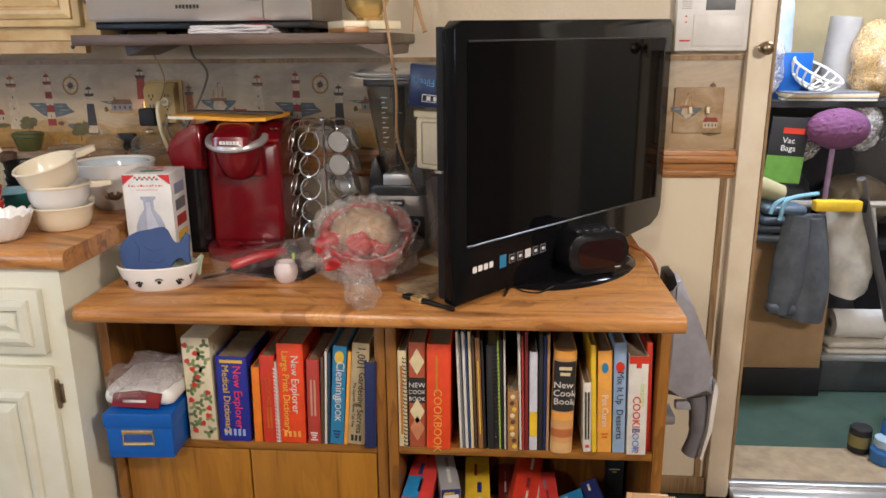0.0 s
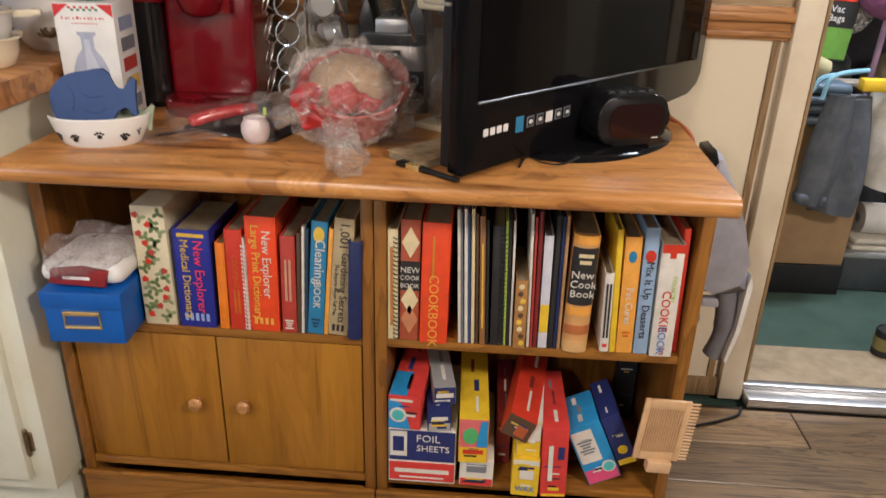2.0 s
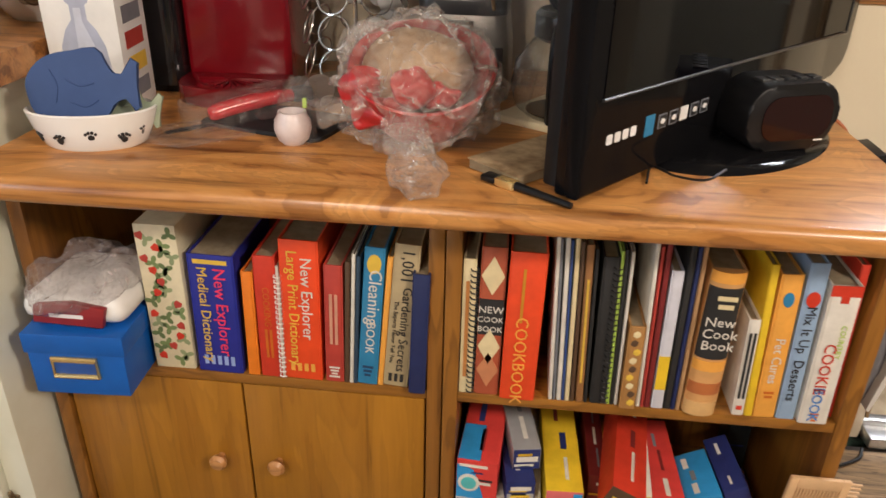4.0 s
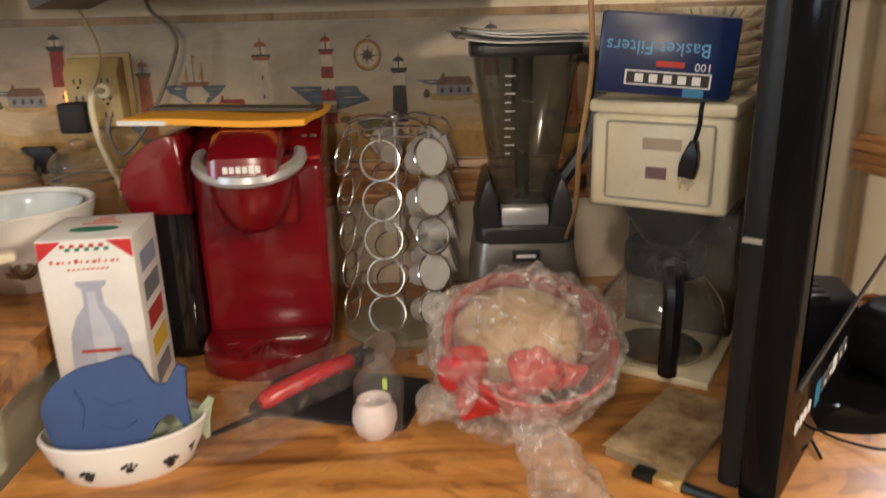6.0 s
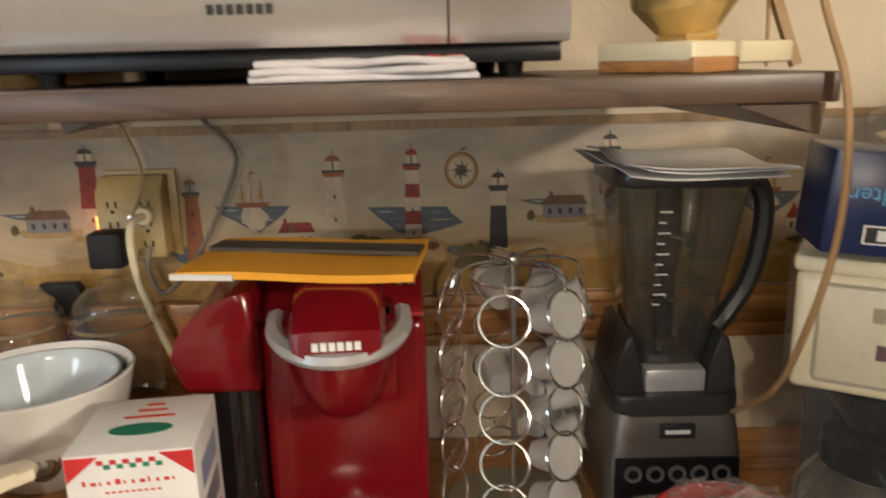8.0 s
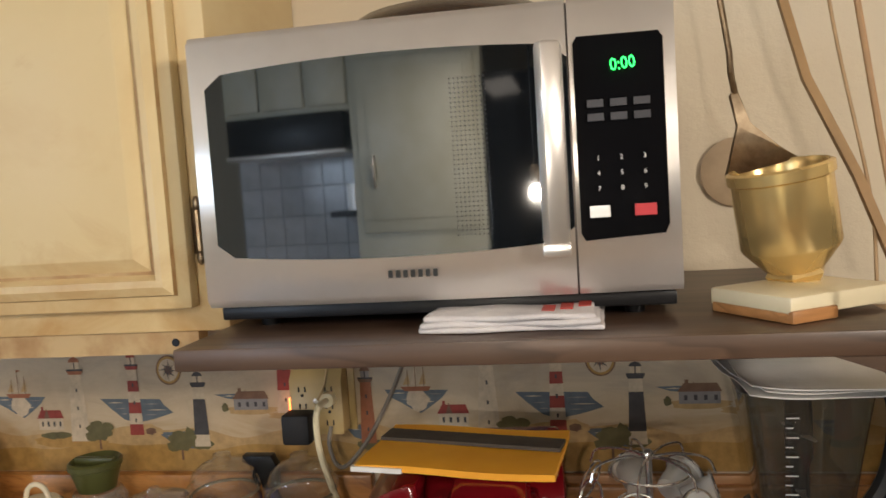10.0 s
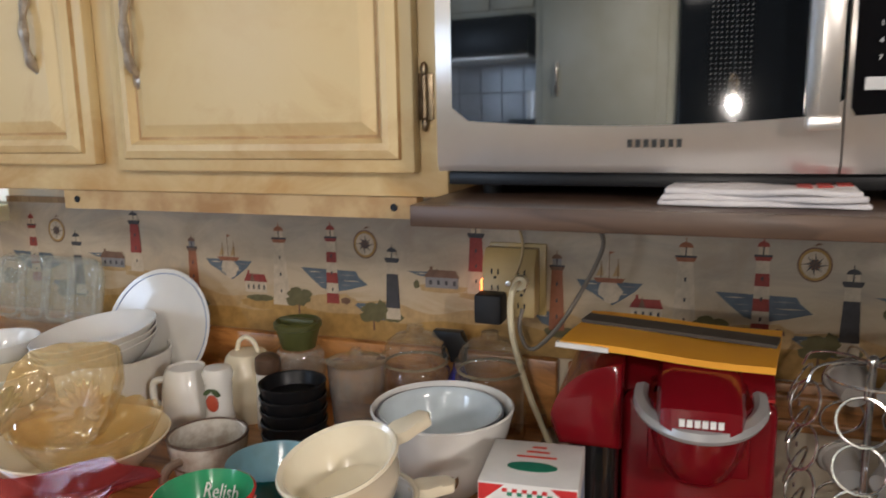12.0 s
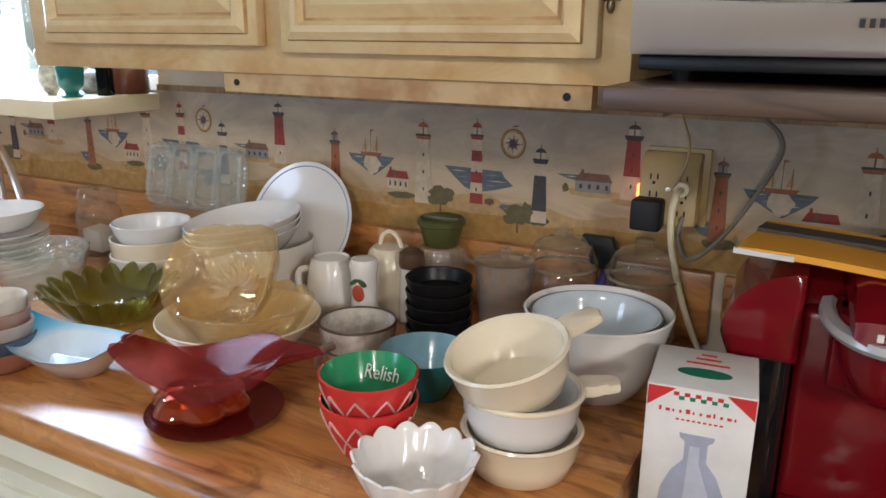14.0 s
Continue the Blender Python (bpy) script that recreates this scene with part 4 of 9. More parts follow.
def book(x0, x1, z1, lean, colour, label, y0=1.487, depth=0.165, spiral=None, dome=0.0, bands=(), words=(), z0=SHELF_Z, pages=True, group="books on the shelf"):
    """A standing book, spine to the front. bands: (from, to, material) in parts of the height, words: (text, place, size, material, turn)."""
    w, h = x1 - x0, z1 - z0
    th = math.atan2(lean, h)
    m = Matrix.Translation(((x0 + x1) / 2, y0, z0)) @ pose(0, 0, 0, 0, math.degrees(th), 0)
    m = Matrix.Translation((0, 0, abs(math.sin(th)) * w / 2)) @ m
    b = thing("book", label, "book", m, group)
    c = 0.0025 if w > 0.012 else 0.001
    bm = nb()
    box(bm, -w / 2, -w / 2 + c, 0.0, depth, 0, h)
    box(bm, w / 2 - c, w / 2, 0.0, depth, 0, h)
    if dome:
        pts = [(-w / 2 + c, 0.004)] + [(w / 2 * math.sin(radians(a)), 0.004 - dome * math.cos(radians(a))) for a in range(-80, 81, 20)] + [(w / 2 - c, 0.004)]
        prism(bm, pts, 0, h, axis=2)
    else:
        box(bm, -w / 2 + c, w / 2 - c, -0.0012, 0.002, 0, h, bev=0.0006)
    part("cover", bm, colour, b)
    part("page_block", bx(-w / 2 + c, w / 2 - c, 0.004, depth - 0.004, 0.003, h - 0.004), M_PAGES, b)
    yy = -0.002 - dome
    for a, e, mt in bands:
        if dome:
            pts = [(w / 2 * 1.01 * math.sin(radians(q)), 0.0035 - dome * 1.02 * math.cos(radians(q)) - 0.0006) for q in range(-80, 81, 20)]
            part("spine_band", pr(pts, h * a, h * e, axis=2), mt, b)
        else:
            part("spine_band", bx(-w / 2 + 0.0006, w / 2 - 0.0006, -0.0022, 0.0, h * a, h * e), mt, b)
    for text, u, size, mt, turn in words:
        off = u[1] * w if isinstance(u, tuple) else 0.0
        uu = u[0] if isinstance(u, tuple) else u
        lettering(text, size, mt, b, on_front(off, yy - 0.0012, h * uu, turn))
    if spiral:
        sm = nb()
        n = int(h / 0.009)
        for i in range(n):
            z = 0.006 + i * (h - 0.012) / n
            tube(sm, [(w * 0.42 + 0.006 * math.cos(a), -0.002 + 0.006 * math.sin(a), z) for a in (0.3, 1.2, 2.1, 3.0, 3.9, 4.8, 5.7)], 0.0011, 5)
        tagged(part("spiral_binding", sm, spiral, b, "plastic comb binding"), kind="stuff")
    return b


def bars(parent, x, y, z, w, h, n, material, vertical=True):
    """Unreadable print: plain bars."""
    bm = nb()
    for i in range(n):
        if vertical:
            xx = x + (i - (n - 1) / 2) * w * 1.7
            box(bm, xx - w / 2, xx + w / 2, y - 0.0004, y, z - h / 2, z + h / 2)
        else:
            zz = z - (i - (n - 1) / 2) * h * 1.8
            ww = w * (1 - 0.22 * ((i * 7) % 3))
            box(bm, x - ww / 2, x + ww / 2, y - 0.0004, y, zz - h / 2, zz + h / 2)
    return part("print", bm, material, parent)


ORANGE, DKORANGE, REDOR = col(0.80, 0.21, 0.012), col(0.58, 0.13, 0.012), col(0.80, 0.070, 0.012)
RED2, PINKRED, SKY = col(0.60, 0.040, 0.015), col(0.46, 0.050, 0.035), col(0.030, 0.22, 0.42)
TAN, DKBROWN, YEL = col(0.46, 0.36, 0.20), col(0.10, 0.055, 0.03), col(0.78, 0.52, 0.02)
CREAMP, PBLUE, GREYB = col(0.74, 0.62, 0.36), col(0.30, 0.42, 0.58), col(0.20, 0.21, 0.24)
PINKINK, YINK, BLUEINK = col(0.85, 0.05, 0.12), col(0.75, 0.50, 0.06), col(0.05, 0.22, 0.6)
DKBLUE, OFFW, MAROON = col(0.015, 0.025, 0.10), col(0.72, 0.68, 0.60), col(0.20, 0.02, 0.02)
LIME, LTORANGE = col(0.45, 0.62, 0.10), col(0.82, 0.38, 0.06)

# left shelf
bk = book(-0.390, -0.322, 0.650, 0.004, col(0.018, 0.025, 0.27), "thick blue dictionary with pink and gold spine lettering", depth=0.16,
          words=[("New Explorer", (0.53, 0.17), 0.026, PINKINK, -90), ("Medical Dictionary", (0.50, -0.20), 0.0215, YINK, -90)])
bars(bk, 0, -0.0022, 0.022, 0.006, 0.016, 5, col(0.3, 0.4, 0.7))
bars(bk, 0, -0.0022, 0.190, 0.05, 0.007, 1, YINK, False)
book(-0.313, -0.296, 0.628, 0.004, ORANGE, "slim bright orange paperback book")
bk = book(-0.292, -0.260, 0.655, 0.002, RED2, "orange-red hardback with worn spine", words=[("COOKING", 0.6, 0.014, DKORANGE, -90)])
bars(bk, 0, -0.0022, 0.06, 0.004, 0.05, 2, DKORANGE)
book(-0.2605, -0.257, 0.64, 0.003, OFFW, "thin white stapled booklet", spiral=M_WHITEPL, depth=0.14)
bk = book(-0.2555, -0.199, 0.683, 0.005, REDOR, "thick red large-print dictionary with gold lettering", depth=0.16,
          words=[("New Explorer", (0.60, 0.17), 0.0235, OFFW, -90), ("Large Print Dictionary", (0.52, -0.18), 0.0215, YINK, -90)])
bars(bk, 0, -0.0022, 0.022, 0.006, 0.014, 4, LTORANGE)
bk = book(-0.193, -0.166, 0.648, 0.005, PINKRED, "worn dull red hardback cookbook")
bars(bk, 0, -0.0022, 0.11, 0.0045, 0.085, 2, col(0.6, 0.3, 0.2))
bars(bk, 0, -0.0022, 0.018, 0.016, 0.003, 4, OFFW, False)
book(-0.165, -0.158, 0.655, 0.008, DKBROWN, "thin dark brown booklet", depth=0.14)
book(-0.157, -0.152, 0.668, 0.010, OFFW, "thin cream paper pamphlet", depth=0.15)
book(-0.1515, -0.146, 0.665, 0.011, col(0.03, 0.06, 0.10), "thin dark blue booklet")
bk = book(-0.148 + 0.003, -0.116, 0.680, 0.017, SKY, "sky-blue cleaning handbook with white lettering",
          words=[("Cleaning", (0.66, 0.08), 0.026, OFFW, -90), ("BOOK", (0.36, 0.0), 0.019, OFFW, -90)])
part("emblem", pr(disc(0.010, 18, 1, 1.5), -0.0026, -0.001, axis=1, mi=0), YINK, bk, m=pose(0, 0, 0.205))
bars(bk, 0, -0.0022, 0.024, 0.016, 0.004, 3, col(0.02, 0.05, 0.12), False)
book(-0.1148, -0.107, 0.668, 0.018, LTORANGE, "thin orange paperback book")
bk = book(-0.106, -0.070, 0.688, 0.020, TAN, "tan gardening book with dark spine lettering",
          words=[("1,001", (0.86, 0.05), 0.0245, M_INK, -90), ("Gardening Secrets", (0.42, 0.14), 0.0195, M_INK, -90), ("The Experts Never Tell You", (0.40, -0.24), 0.0092, M_INK, -90)])
bars(bk, 0, -0.0022, 0.016, 0.005, 0.014, 3, M_INK)
book(-0.066, -0.042, 0.650, 0.006, DKBLUE, "dark navy hardback with pale page tops", y0=1.474)

# right shelf
bk = book(0.008, 0.026, 0.673, 0.0, CREAMP, "cream spiral-bound cookbook with brown lettering", spiral=M_INK)
bars(bk, -0.002, -0.0022, 0.11, 0.005, 0.16, 1, col(0.5, 0.2, 0.05))
bk = book(0.030, 0.065, 0.693, 0.002, col(0.42, 0.09, 0.04), "old cookbook with tan and brown diamond pattern spine", words=[("NEW", (0.60, 0), 0.0155, OFFW, 0), ("COOK", (0.535, 0), 0.0125, OFFW, 0), ("BOOK", (0.47, 0), 0.0125, OFFW, 0)],
          bands=[(0.43, 0.67, M_INK)])
for zz in (0.20, 0.045, 0.085):
    part("diamond", pr([(0, 0.030), (0.016, 0), (0, -0.030), (-0.016, 0)], -0.0026, -0.001, axis=1), CREAMP if zz != 0.045 else col(0.55, 0.22, 0.10), bk, m=pose(0, 0, zz))
bk = book(0.068, 0.118, 0.692, 0.003, col(0.78, 0.07, 0.015), "bright orange-red hardback cookbook", y0=1.480, depth=0.19,
          words=[("COOKBOOK", (0.28, -0.05), 0.0255, LTORANGE, -90)])
bars(bk, -0.004, -0.0022, 0.175, 0.004, 0.085, 1, col(0.6, 0.25, 0.02))
for i, (xa, xb, zt, ln, mt, lb) in enumerate([
        (0.140, 0.145, 0.717, -0.010, OFFW, "thin white recipe booklet"), (0.1465, 0.150, 0.712, -0.011, GREYB, "thin grey recipe booklet"),
        (0.152, 0.158, 0.718, -0.010, OFFW, "thin white cookery magazine"), (0.1595, 0.1625, 0.71, -0.010, col(0.05, 0.1, 0.3), "thin dark blue magazine"),
        (0.164, 0.170, 0.719, -0.009, CREAMP, "thin cream cookery magazine"), (0.172, 0.177, 0.71, -0.009, DKBROWN, "thin brown recipe booklet"),
        (0.180, 0.190, 0.706, -0.010, col(0.30, 0.14, 0.05), "brown paperback with gold lettering"), (0.1915, 0.196, 0.70, -0.009, M_INK, "thin black recipe booklet")]):
    bk = book(xa, xb, zt, ln, mt, lb)
    if i == 6:
        bars(bk, 0, -0.0022, 0.12, 0.003, 0.17, 1, YINK)
bk = book(0.200, 0.222, 0.690, -0.006, M_INK, "black spiral-bound notebook of recipes", spiral=M_BLACK)
for xa, xb, zt, ln, mt, lb in [(0.224, 0.228, 0.70, -0.008, LIME, "thin green recipe booklet"), (0.229, 0.234, 0.702, -0.008, M_INK, "thin black recipe booklet"),
                               (0.2355, 0.2395, 0.70, -0.006, OFFW, "thin white stapled booklet")]:
    book(xa, xb, zt, ln, mt, lb)
bk = book(0.242, 0.264, 0.590, -0.002, col(0.40, 0.20, 0.06), "short brown food booklet with photo spine", y0=1.480)
for q in range(9):
    part("spine_photo", ball(0.006, 1, 1, 0.12, 1), (YINK, DKBROWN, CREAMP)[q % 3], bk, m=pose(random.uniform(-.005, .005), -0.002, 0.012 + q * 0.0145))
for xa, xb, zt, ln, mt, lb in [(0.267, 0.272, 0.715, -0.008, OFFW, "thin white cookery magazine"), (0.2735, 0.2775, 0.71, -0.007, PINKRED, "thin red cookery magazine"),
                               (0.279, 0.286, 0.720, -0.006, MAROON, "thin maroon paperback book"), (0.3065, 0.315, 0.715, -0.003, M_INK, "slim black hardback cookbook"),
                               (0.3165, 0.322, 0.713, -0.003, DKBLUE, "thin dark blue booklet"), (0.3235, 0.329, 0.715, -0.003, col(0.45, 0.26, 0.12), "thin tan paperback book")]:
    book(xa, xb, zt, ln, mt, lb)
bk = book(0.2885, 0.3045, 0.676, -0.004, col(0.62, 0.62, 0.68), "white and yellow slim paperback", bands=[(0.15, 0.4, YEL)])
bk = book(0.332, 0.378, 0.683, 0.003, col(0.62, 0.33, 0.12), "rounded-spine striped cookbook with black title block", y0=1.487, depth=0.2, dome=0.014,
          bands=[(0.0, 0.10, col(0.66, 0.40, 0.16)), (0.16, 0.24, col(0.45, 0.14, 0.04)), (0.33, 0.40, LTORANGE), (0.42, 0.90, M_INK), (0.93, 1.0, LTORANGE)],
          words=[("New", (0.69, -0.06), 0.0205, OFFW, 0), ("Cook", (0.61, 0.0), 0.0205, OFFW, 0), ("Book", (0.53, 0.0), 0.0205, OFFW, 0)])
bars(bk, 0, -0.0168, 0.192, 0.026, 0.007, 2, CREAMP, False)
bk = book(0.403, 0.4185, 0.610, -0.006, OFFW, "small white paperback book")
bars(bk, 0, -0.0022, 0.085, 0.0035, 0.11, 2, M_INK)
bars(bk, 0, -0.0022, 0.014, 0.008, 0.007, 1, RED2, False)
book(0.4205, 0.431, 0.695, -0.012, YEL, "slim bright yellow paperback book")
bk = book(0.433, 0.4615, 0.682, -0.009, LTORANGE, "orange pet-care book with white lettering", words=[("Pet Cures", (0.42, 0), 0.0185, OFFW, -90)])
part("emblem", pr(disc(0.007, 16, 1, 1.6), -0.0026, -0.001, axis=1), SKY, bk, m=pose(0, 0, 0.195))
bars(bk, 0, -0.0022, 0.04, 0.014, 0.004, 2, DKORANGE, False)
bk = book(0.4645, 0.489, 0.701, -0.008, PBLUE, "pale blue dessert cookbook with dark lettering", words=[("Mix It Up", (0.60, 0), 0.0195, M_INK, -90), ("Desserts", (0.27, 0), 0.0195, M_INK, -90)])
part("emblem", pr(disc(0.009, 16, 1, 1.3), -0.0026, -0.001, axis=1), RED2, bk, m=pose(0, 0, 0.198))
bk = book(0.493, 0.532, 0.674, -0.006, OFFW, "white cookie cookbook with red and coloured lettering", y0=1.481, depth=0.2, bands=[(0.93, 1.0, RED2)],
          words=[("COOKIE", (0.42, -0.08), 0.0225, RED2, -90), ("BOOK", (0.155, -0.08), 0.0205, BLUEINK, -90), ("COUNTRY", (0.62, 0.2), 0.011, LIME, -90)])
part("emblem", bx(-0.005, 0.005, -0.0026, -0.001, -0.006, 0.006), RED2, bk, m=pose(0, 0, 0.205))
bars(bk, 0, -0.0022, 0.012, 0.012, 0.003, 3, DKORANGE, False)
book(0.5345, 0.546, 0.697, -0.010, RED2, "tall red hardback book", y0=1.50)

# strawberry box, blue file box and napkin packet
sb = thing("storage_box", "upright cardboard box printed with strawberries and leaves", "box", pose(-0.428, 1.487, SHELF_Z))
part("body", bx(-0.031, 0.031, 0, 0.17, 0, 0.243, bev=0.002), col(0.70, 0.62, 0.42), sb)
random.seed(4)
for i in range(24):
    u, v = random.uniform(-0.024, 0.024), 0.014 + i * 0.0092
    if i % 2:
        part("printed_strawberry", pr([(0, -0.008), (0.006, -0.001), (0.005, 0.005), (-0.005, 0.005), (-0.006, -0.001)], -0.0012, 0, axis=1), RED2 if i % 4 == 1 else PINKRED, sb, m=pose(u, 0, v, 0, random.uniform(-50, 50), 0))
    bm, turn = nb(), random.uniform(0, 6)
    for k in range(3):
        a = turn + k * 2.1
        prism(bm, [(p[0] * math.cos(a) - p[1] * math.sin(a), p[0] * math.sin(a) + p[1] * math.cos(a)) for p in disc(0.0062, 8, 1.0, 0.62, 0.006, 0)], -0.0007, 0, axis=1)
    w = -u + random.uniform(-0.008, 0.008)
    part("printed_leaf", bm, (col(0.19, 0.26, 0.10), col(0.28, 0.33, 0.17), col(0.13, 0.18, 0.07))[i % 3], sb, m=pose(max(-0.02, min(0.02, w)), 0, v + 0.003))

fb = thing("file_box", "blue cardboard file box with brass label holder", "box", pose(-0.534, 1.404, SHELF_Z, 0, 0, 3) @ Matrix.Diagonal((0.94, 1, 0.95, 1)))
part("body", bx(-0.072, 0.076, 0.003, 0.20, 0, 0.088, bev=0.002), M_BLUE, fb)
part("lid", bx(-0.076, 0.080, 0, 0.204, 0.074, 0.108, bev=0.002), M_BLUE, fb)
bm = nb()
tube(bm, [(-0.034, 0, 0.036), (0.034, 0, 0.036), (0.034, 0, 0.066), (-0.034, 0, 0.066)], 0.0042, 8, closed=True)
box(bm, -0.034, 0.034, -0.0005, 0.0015, 0.060, 0.066)
lh = part("label_holder", bm, M_BRASS, fb, "brass label frame")
part("label_card", bx(-0.033, 0.033, 0.0005, 0.0025, 0.037, 0.062), col(0.02, 0.08, 0.32), fb)

npk = thing("napkin_packet", "crumpled clear plastic packet of white napkins on the blue box", "packet", pose(-0.540, 1.415, SHELF_Z + 0.104))
part("napkin_block", crumple(bx(-0.072, 0.078, 0.01, 0.16, 0.004, 0.046, bev=0.018, seg=3), 0.004, 30, 2), M_PAPERW, npk)
part("printed_band", pr([(-0.052, 0.008), (0.050, 0.005), (0.058, 0.036), (0.010, 0.043), (-0.046, 0.036)], 0.003, 0.014, axis=1, bev=0.002), col(0.26, 0.018, 0.022), npk)
bars(npk, 0.0, 0.0028, 0.022, 0.050, 0.006, 1, M_WINK, False)
bm = ball(1, 5, 0.086, 0.085, 0.040, (0.0, 0.075, 0.040))
crumple(bm, 0.018, 22, 3)
crumple(bm, 0.008, 60, 5)
for v in bm.verts:
    v.co.z = max(v.co.z, 0.001) + max(0, v.co.x - 0.02) * 0.5
part("wrapper", bm, film("smoky_film", (0.55, 0.46, 0.45), 0.26, 0.10, 1.0, 60.0), npk, "crinkled clear film wrapper", sharp=25)


def carton(x0, x1, z, h, y0, depth, m_turn, front, top, label, stripe=None, category="box", tilt=0.0):
    """A long kitchen carton lying end-on in the lower shelf."""
    b = thing("carton", label, category, Matrix.Translation(((x0 + x1) / 2, y0, z)) @ pose(0, 0, 0, 0, tilt, m_turn), "kitchen cartons on the low shelf")
    w = x1 - x0
    part("body", bx(-w / 2, w / 2, 0, depth, 0, h, bev=0.0012), top, b)
    part("end_flap", bx(-w / 2 + 0.001, w / 2 - 0.001, -0.0012, 0.0, 0.001, h - 0.001), front, b)
    if stripe:
        for za, zb, mt in stripe:
            part("printed_stripe", bx(-w / 2 + 0.002, w / 2 - 0.002, -0.0026, -0.0012, h * za, h * zb), mt, b)
    # small print on the end and along the top
    rnd = random.Random(int(x0 * 1000) + int(z * 1000))
    inks = (OFFW, M_INK, YEL, OFFW, FOILBLUE)
    for k in range(4 if w < 0.1 else 0):
        ww, zz, cx = w * rnd.uniform(0.25, 0.7), h * rnd.uniform(0.1, 0.86), w * rnd.uniform(-0.12, 0.12)
        part("small_print", bx(cx - ww / 2, cx + ww / 2, -0.0034, -0.0024, zz, zz + rnd.uniform(0.002, 0.005)), inks[rnd.randrange(5)], b)
    for k in range(3 if w < 0.1 else 0):
        y, cx = depth * (0.10 + 0.28 * k), w * rnd.uniform(-0.1, 0.1)
        part("small_print", bx(cx - w * rnd.uniform(0.03, 0.10), cx + w * rnd.uniform(0.03, 0.10), y, y + depth * rnd.uniform(0.14, 0.24), h - 0.0004, h + 0.0008), (OFFW, GREYB, OFFW, MAROON, FOILBLUE)[rnd.randrange(5)], b)
    return b


FOILBLUE, CANBLUE, GLADRED = col(0.02, 0.03, 0.14), col(0.03, 0.28, 0.60), col(0.65, 0.05, 0.04)
fo = carton(0.010, 0.145, 0.123, 0.132, 1.474, 0.24, 0, OFFW, OFFW, "white and blue box of foil sheets", [(0.42, 0.97, FOILBLUE), (0.04, 0.38, GLADRED)])
lettering("FOIL", 0.024, OFFW, fo, on_front(0.012, -0.0032, 0.110))
lettering("SHEETS", 0.0205, OFFW, fo, on_front(0.022, -0.0032, 0.086))
part("printed_badge", bx(-0.064, -0.030, -0.0034, -0.002, 0.066, 0.126), OFFW, fo)
part("printed_badge", bx(-0.058, -0.036, -0.004, -0.003, 0.078, 0.114), FOILBLUE, fo)
bars(fo, 0.0, -0.0032, 0.030, 0.11, 0.010, 1, OFFW, False)
bars(fo, 0.0, -0.0032, 0.014, 0.09, 0.004, 1, OFFW, False)
TEALINK = col(0.1, 0.5, 0.5)
rb = carton(0.010, 0.074, 0.2565, 0.076, 1.470, 0.25, -4, GLADRED, GLADRED, "red and blue carton of freezer bags")
part("printed_panel", pr([(-0.031, 0.002), (0.012, 0.002), (0.002, 0.040), (-0.006, 0.060), (-0.031, 0.068)], -0.0028, -0.0012, axis=1), CANBLUE, rb)
part("printed_badge", pr(disc(0.017, 20), -0.0042, -0.002, axis=1), OFFW, rb, m=pose(-0.012, 0, 0.034))
part("printed_badge", pr(disc(0.012, 20), -0.0052, -0.003, axis=1), TEALINK, rb, m=pose(-0.012, 0, 0.034))
part("printed_panel", bx(-0.031, 0.004, 0.002, 0.085, 0.0756, 0.0768), CANBLUE, rb)
part("printed_badge", pr(disc(0.014, 20, 1.0, 1.4), 0.0760, 0.0776), OFFW, rb, m=pose(-0.012, 0.044, 0))
rw = carton(0.088, 0.134, 0.2565, 0.042, 1.470, 0.26, 8, FOILBLUE, FOILBLUE, "navy carton of foil wrap", [(0.05, 0.45, M_SILVERPL)])
bars(rw, 0, -0.0030, 0.031, 0.032, 0.008, 1, OFFW, False)
rw2 = carton(0.096, 0.140, 0.299, 0.040, 1.500, 0.24, 10, FOILBLUE, M_SILVERPL, "navy and silver carton of foil wrap", [(0.5, 0.95, FOILBLUE)])
bars(rw2, 0, -0.0030, 0.022, 0.034, 0.010, 1, OFFW, False)
wr = carton(0.154, 0.222, 0.123, 0.065, 1.474, 0.24, 0, OFFW, OFFW, "white and red carton of cling wrap", [(0.04, 0.30, GLADRED)])
part("tear_flap", bx(-0.020, 0.020, -0.003, -0.0012, 0.036, 0.056), GREYB, wr)
gl2 = carton(0.150, 0.208, 0.1885, 0.104, 1.466, 0.25, 2, col(0.72, 0.16, 0.16), YEL, "yellow and pink carton of plastic wrap", [(0.02, 0.36, YEL)])
part("printed_panel", pr([(0.006, 0.040), (0.027, 0.040), (0.027, 0.100), (0.014, 0.100)], -0.0030, -0.0012, axis=1), CANBLUE, gl2)
part("printed_badge", pr(disc(0.017, 20, 0.9, 1.1), -0.0042, -0.002, axis=1), col(0.10, 0.45, 0.15), gl2, m=pose(-0.006, 0, 0.066))
bars(gl2, 0, -0.0032, 0.028, 0.040, 0.010, 1, RED2, False)
br = carton(0.226, 0.282, 0.262, 0.052, 1.458, 0.28, -8, DKBROWN, RED2, "open dark red and brown wrap carton", tilt=22)
part("printed_badge", bx(-0.004, 0.018, -0.0044, -0.0034, 0.010, 0.034), col(0.45, 0.10, 0.03), br)
carton(0.225, 0.255, 0.123, 0.130, 1.55, 0.20, 0, MAROON, MAROON, "dark red carton standing behind the others")
y3 = carton(0.258, 0.312, 0.123, 0.090, 1.456, 0.26, -2, YEL, YEL, "yellow wax paper carton", [(0.86, 0.98, OFFW)])
lettering("WAX", 0.016, BLUEINK, y3, on_front(0, -0.003, 0.018))
bars(y3, 0.002, -0.0032, 0.054, 0.028, 0.022, 1, OFFW, False)
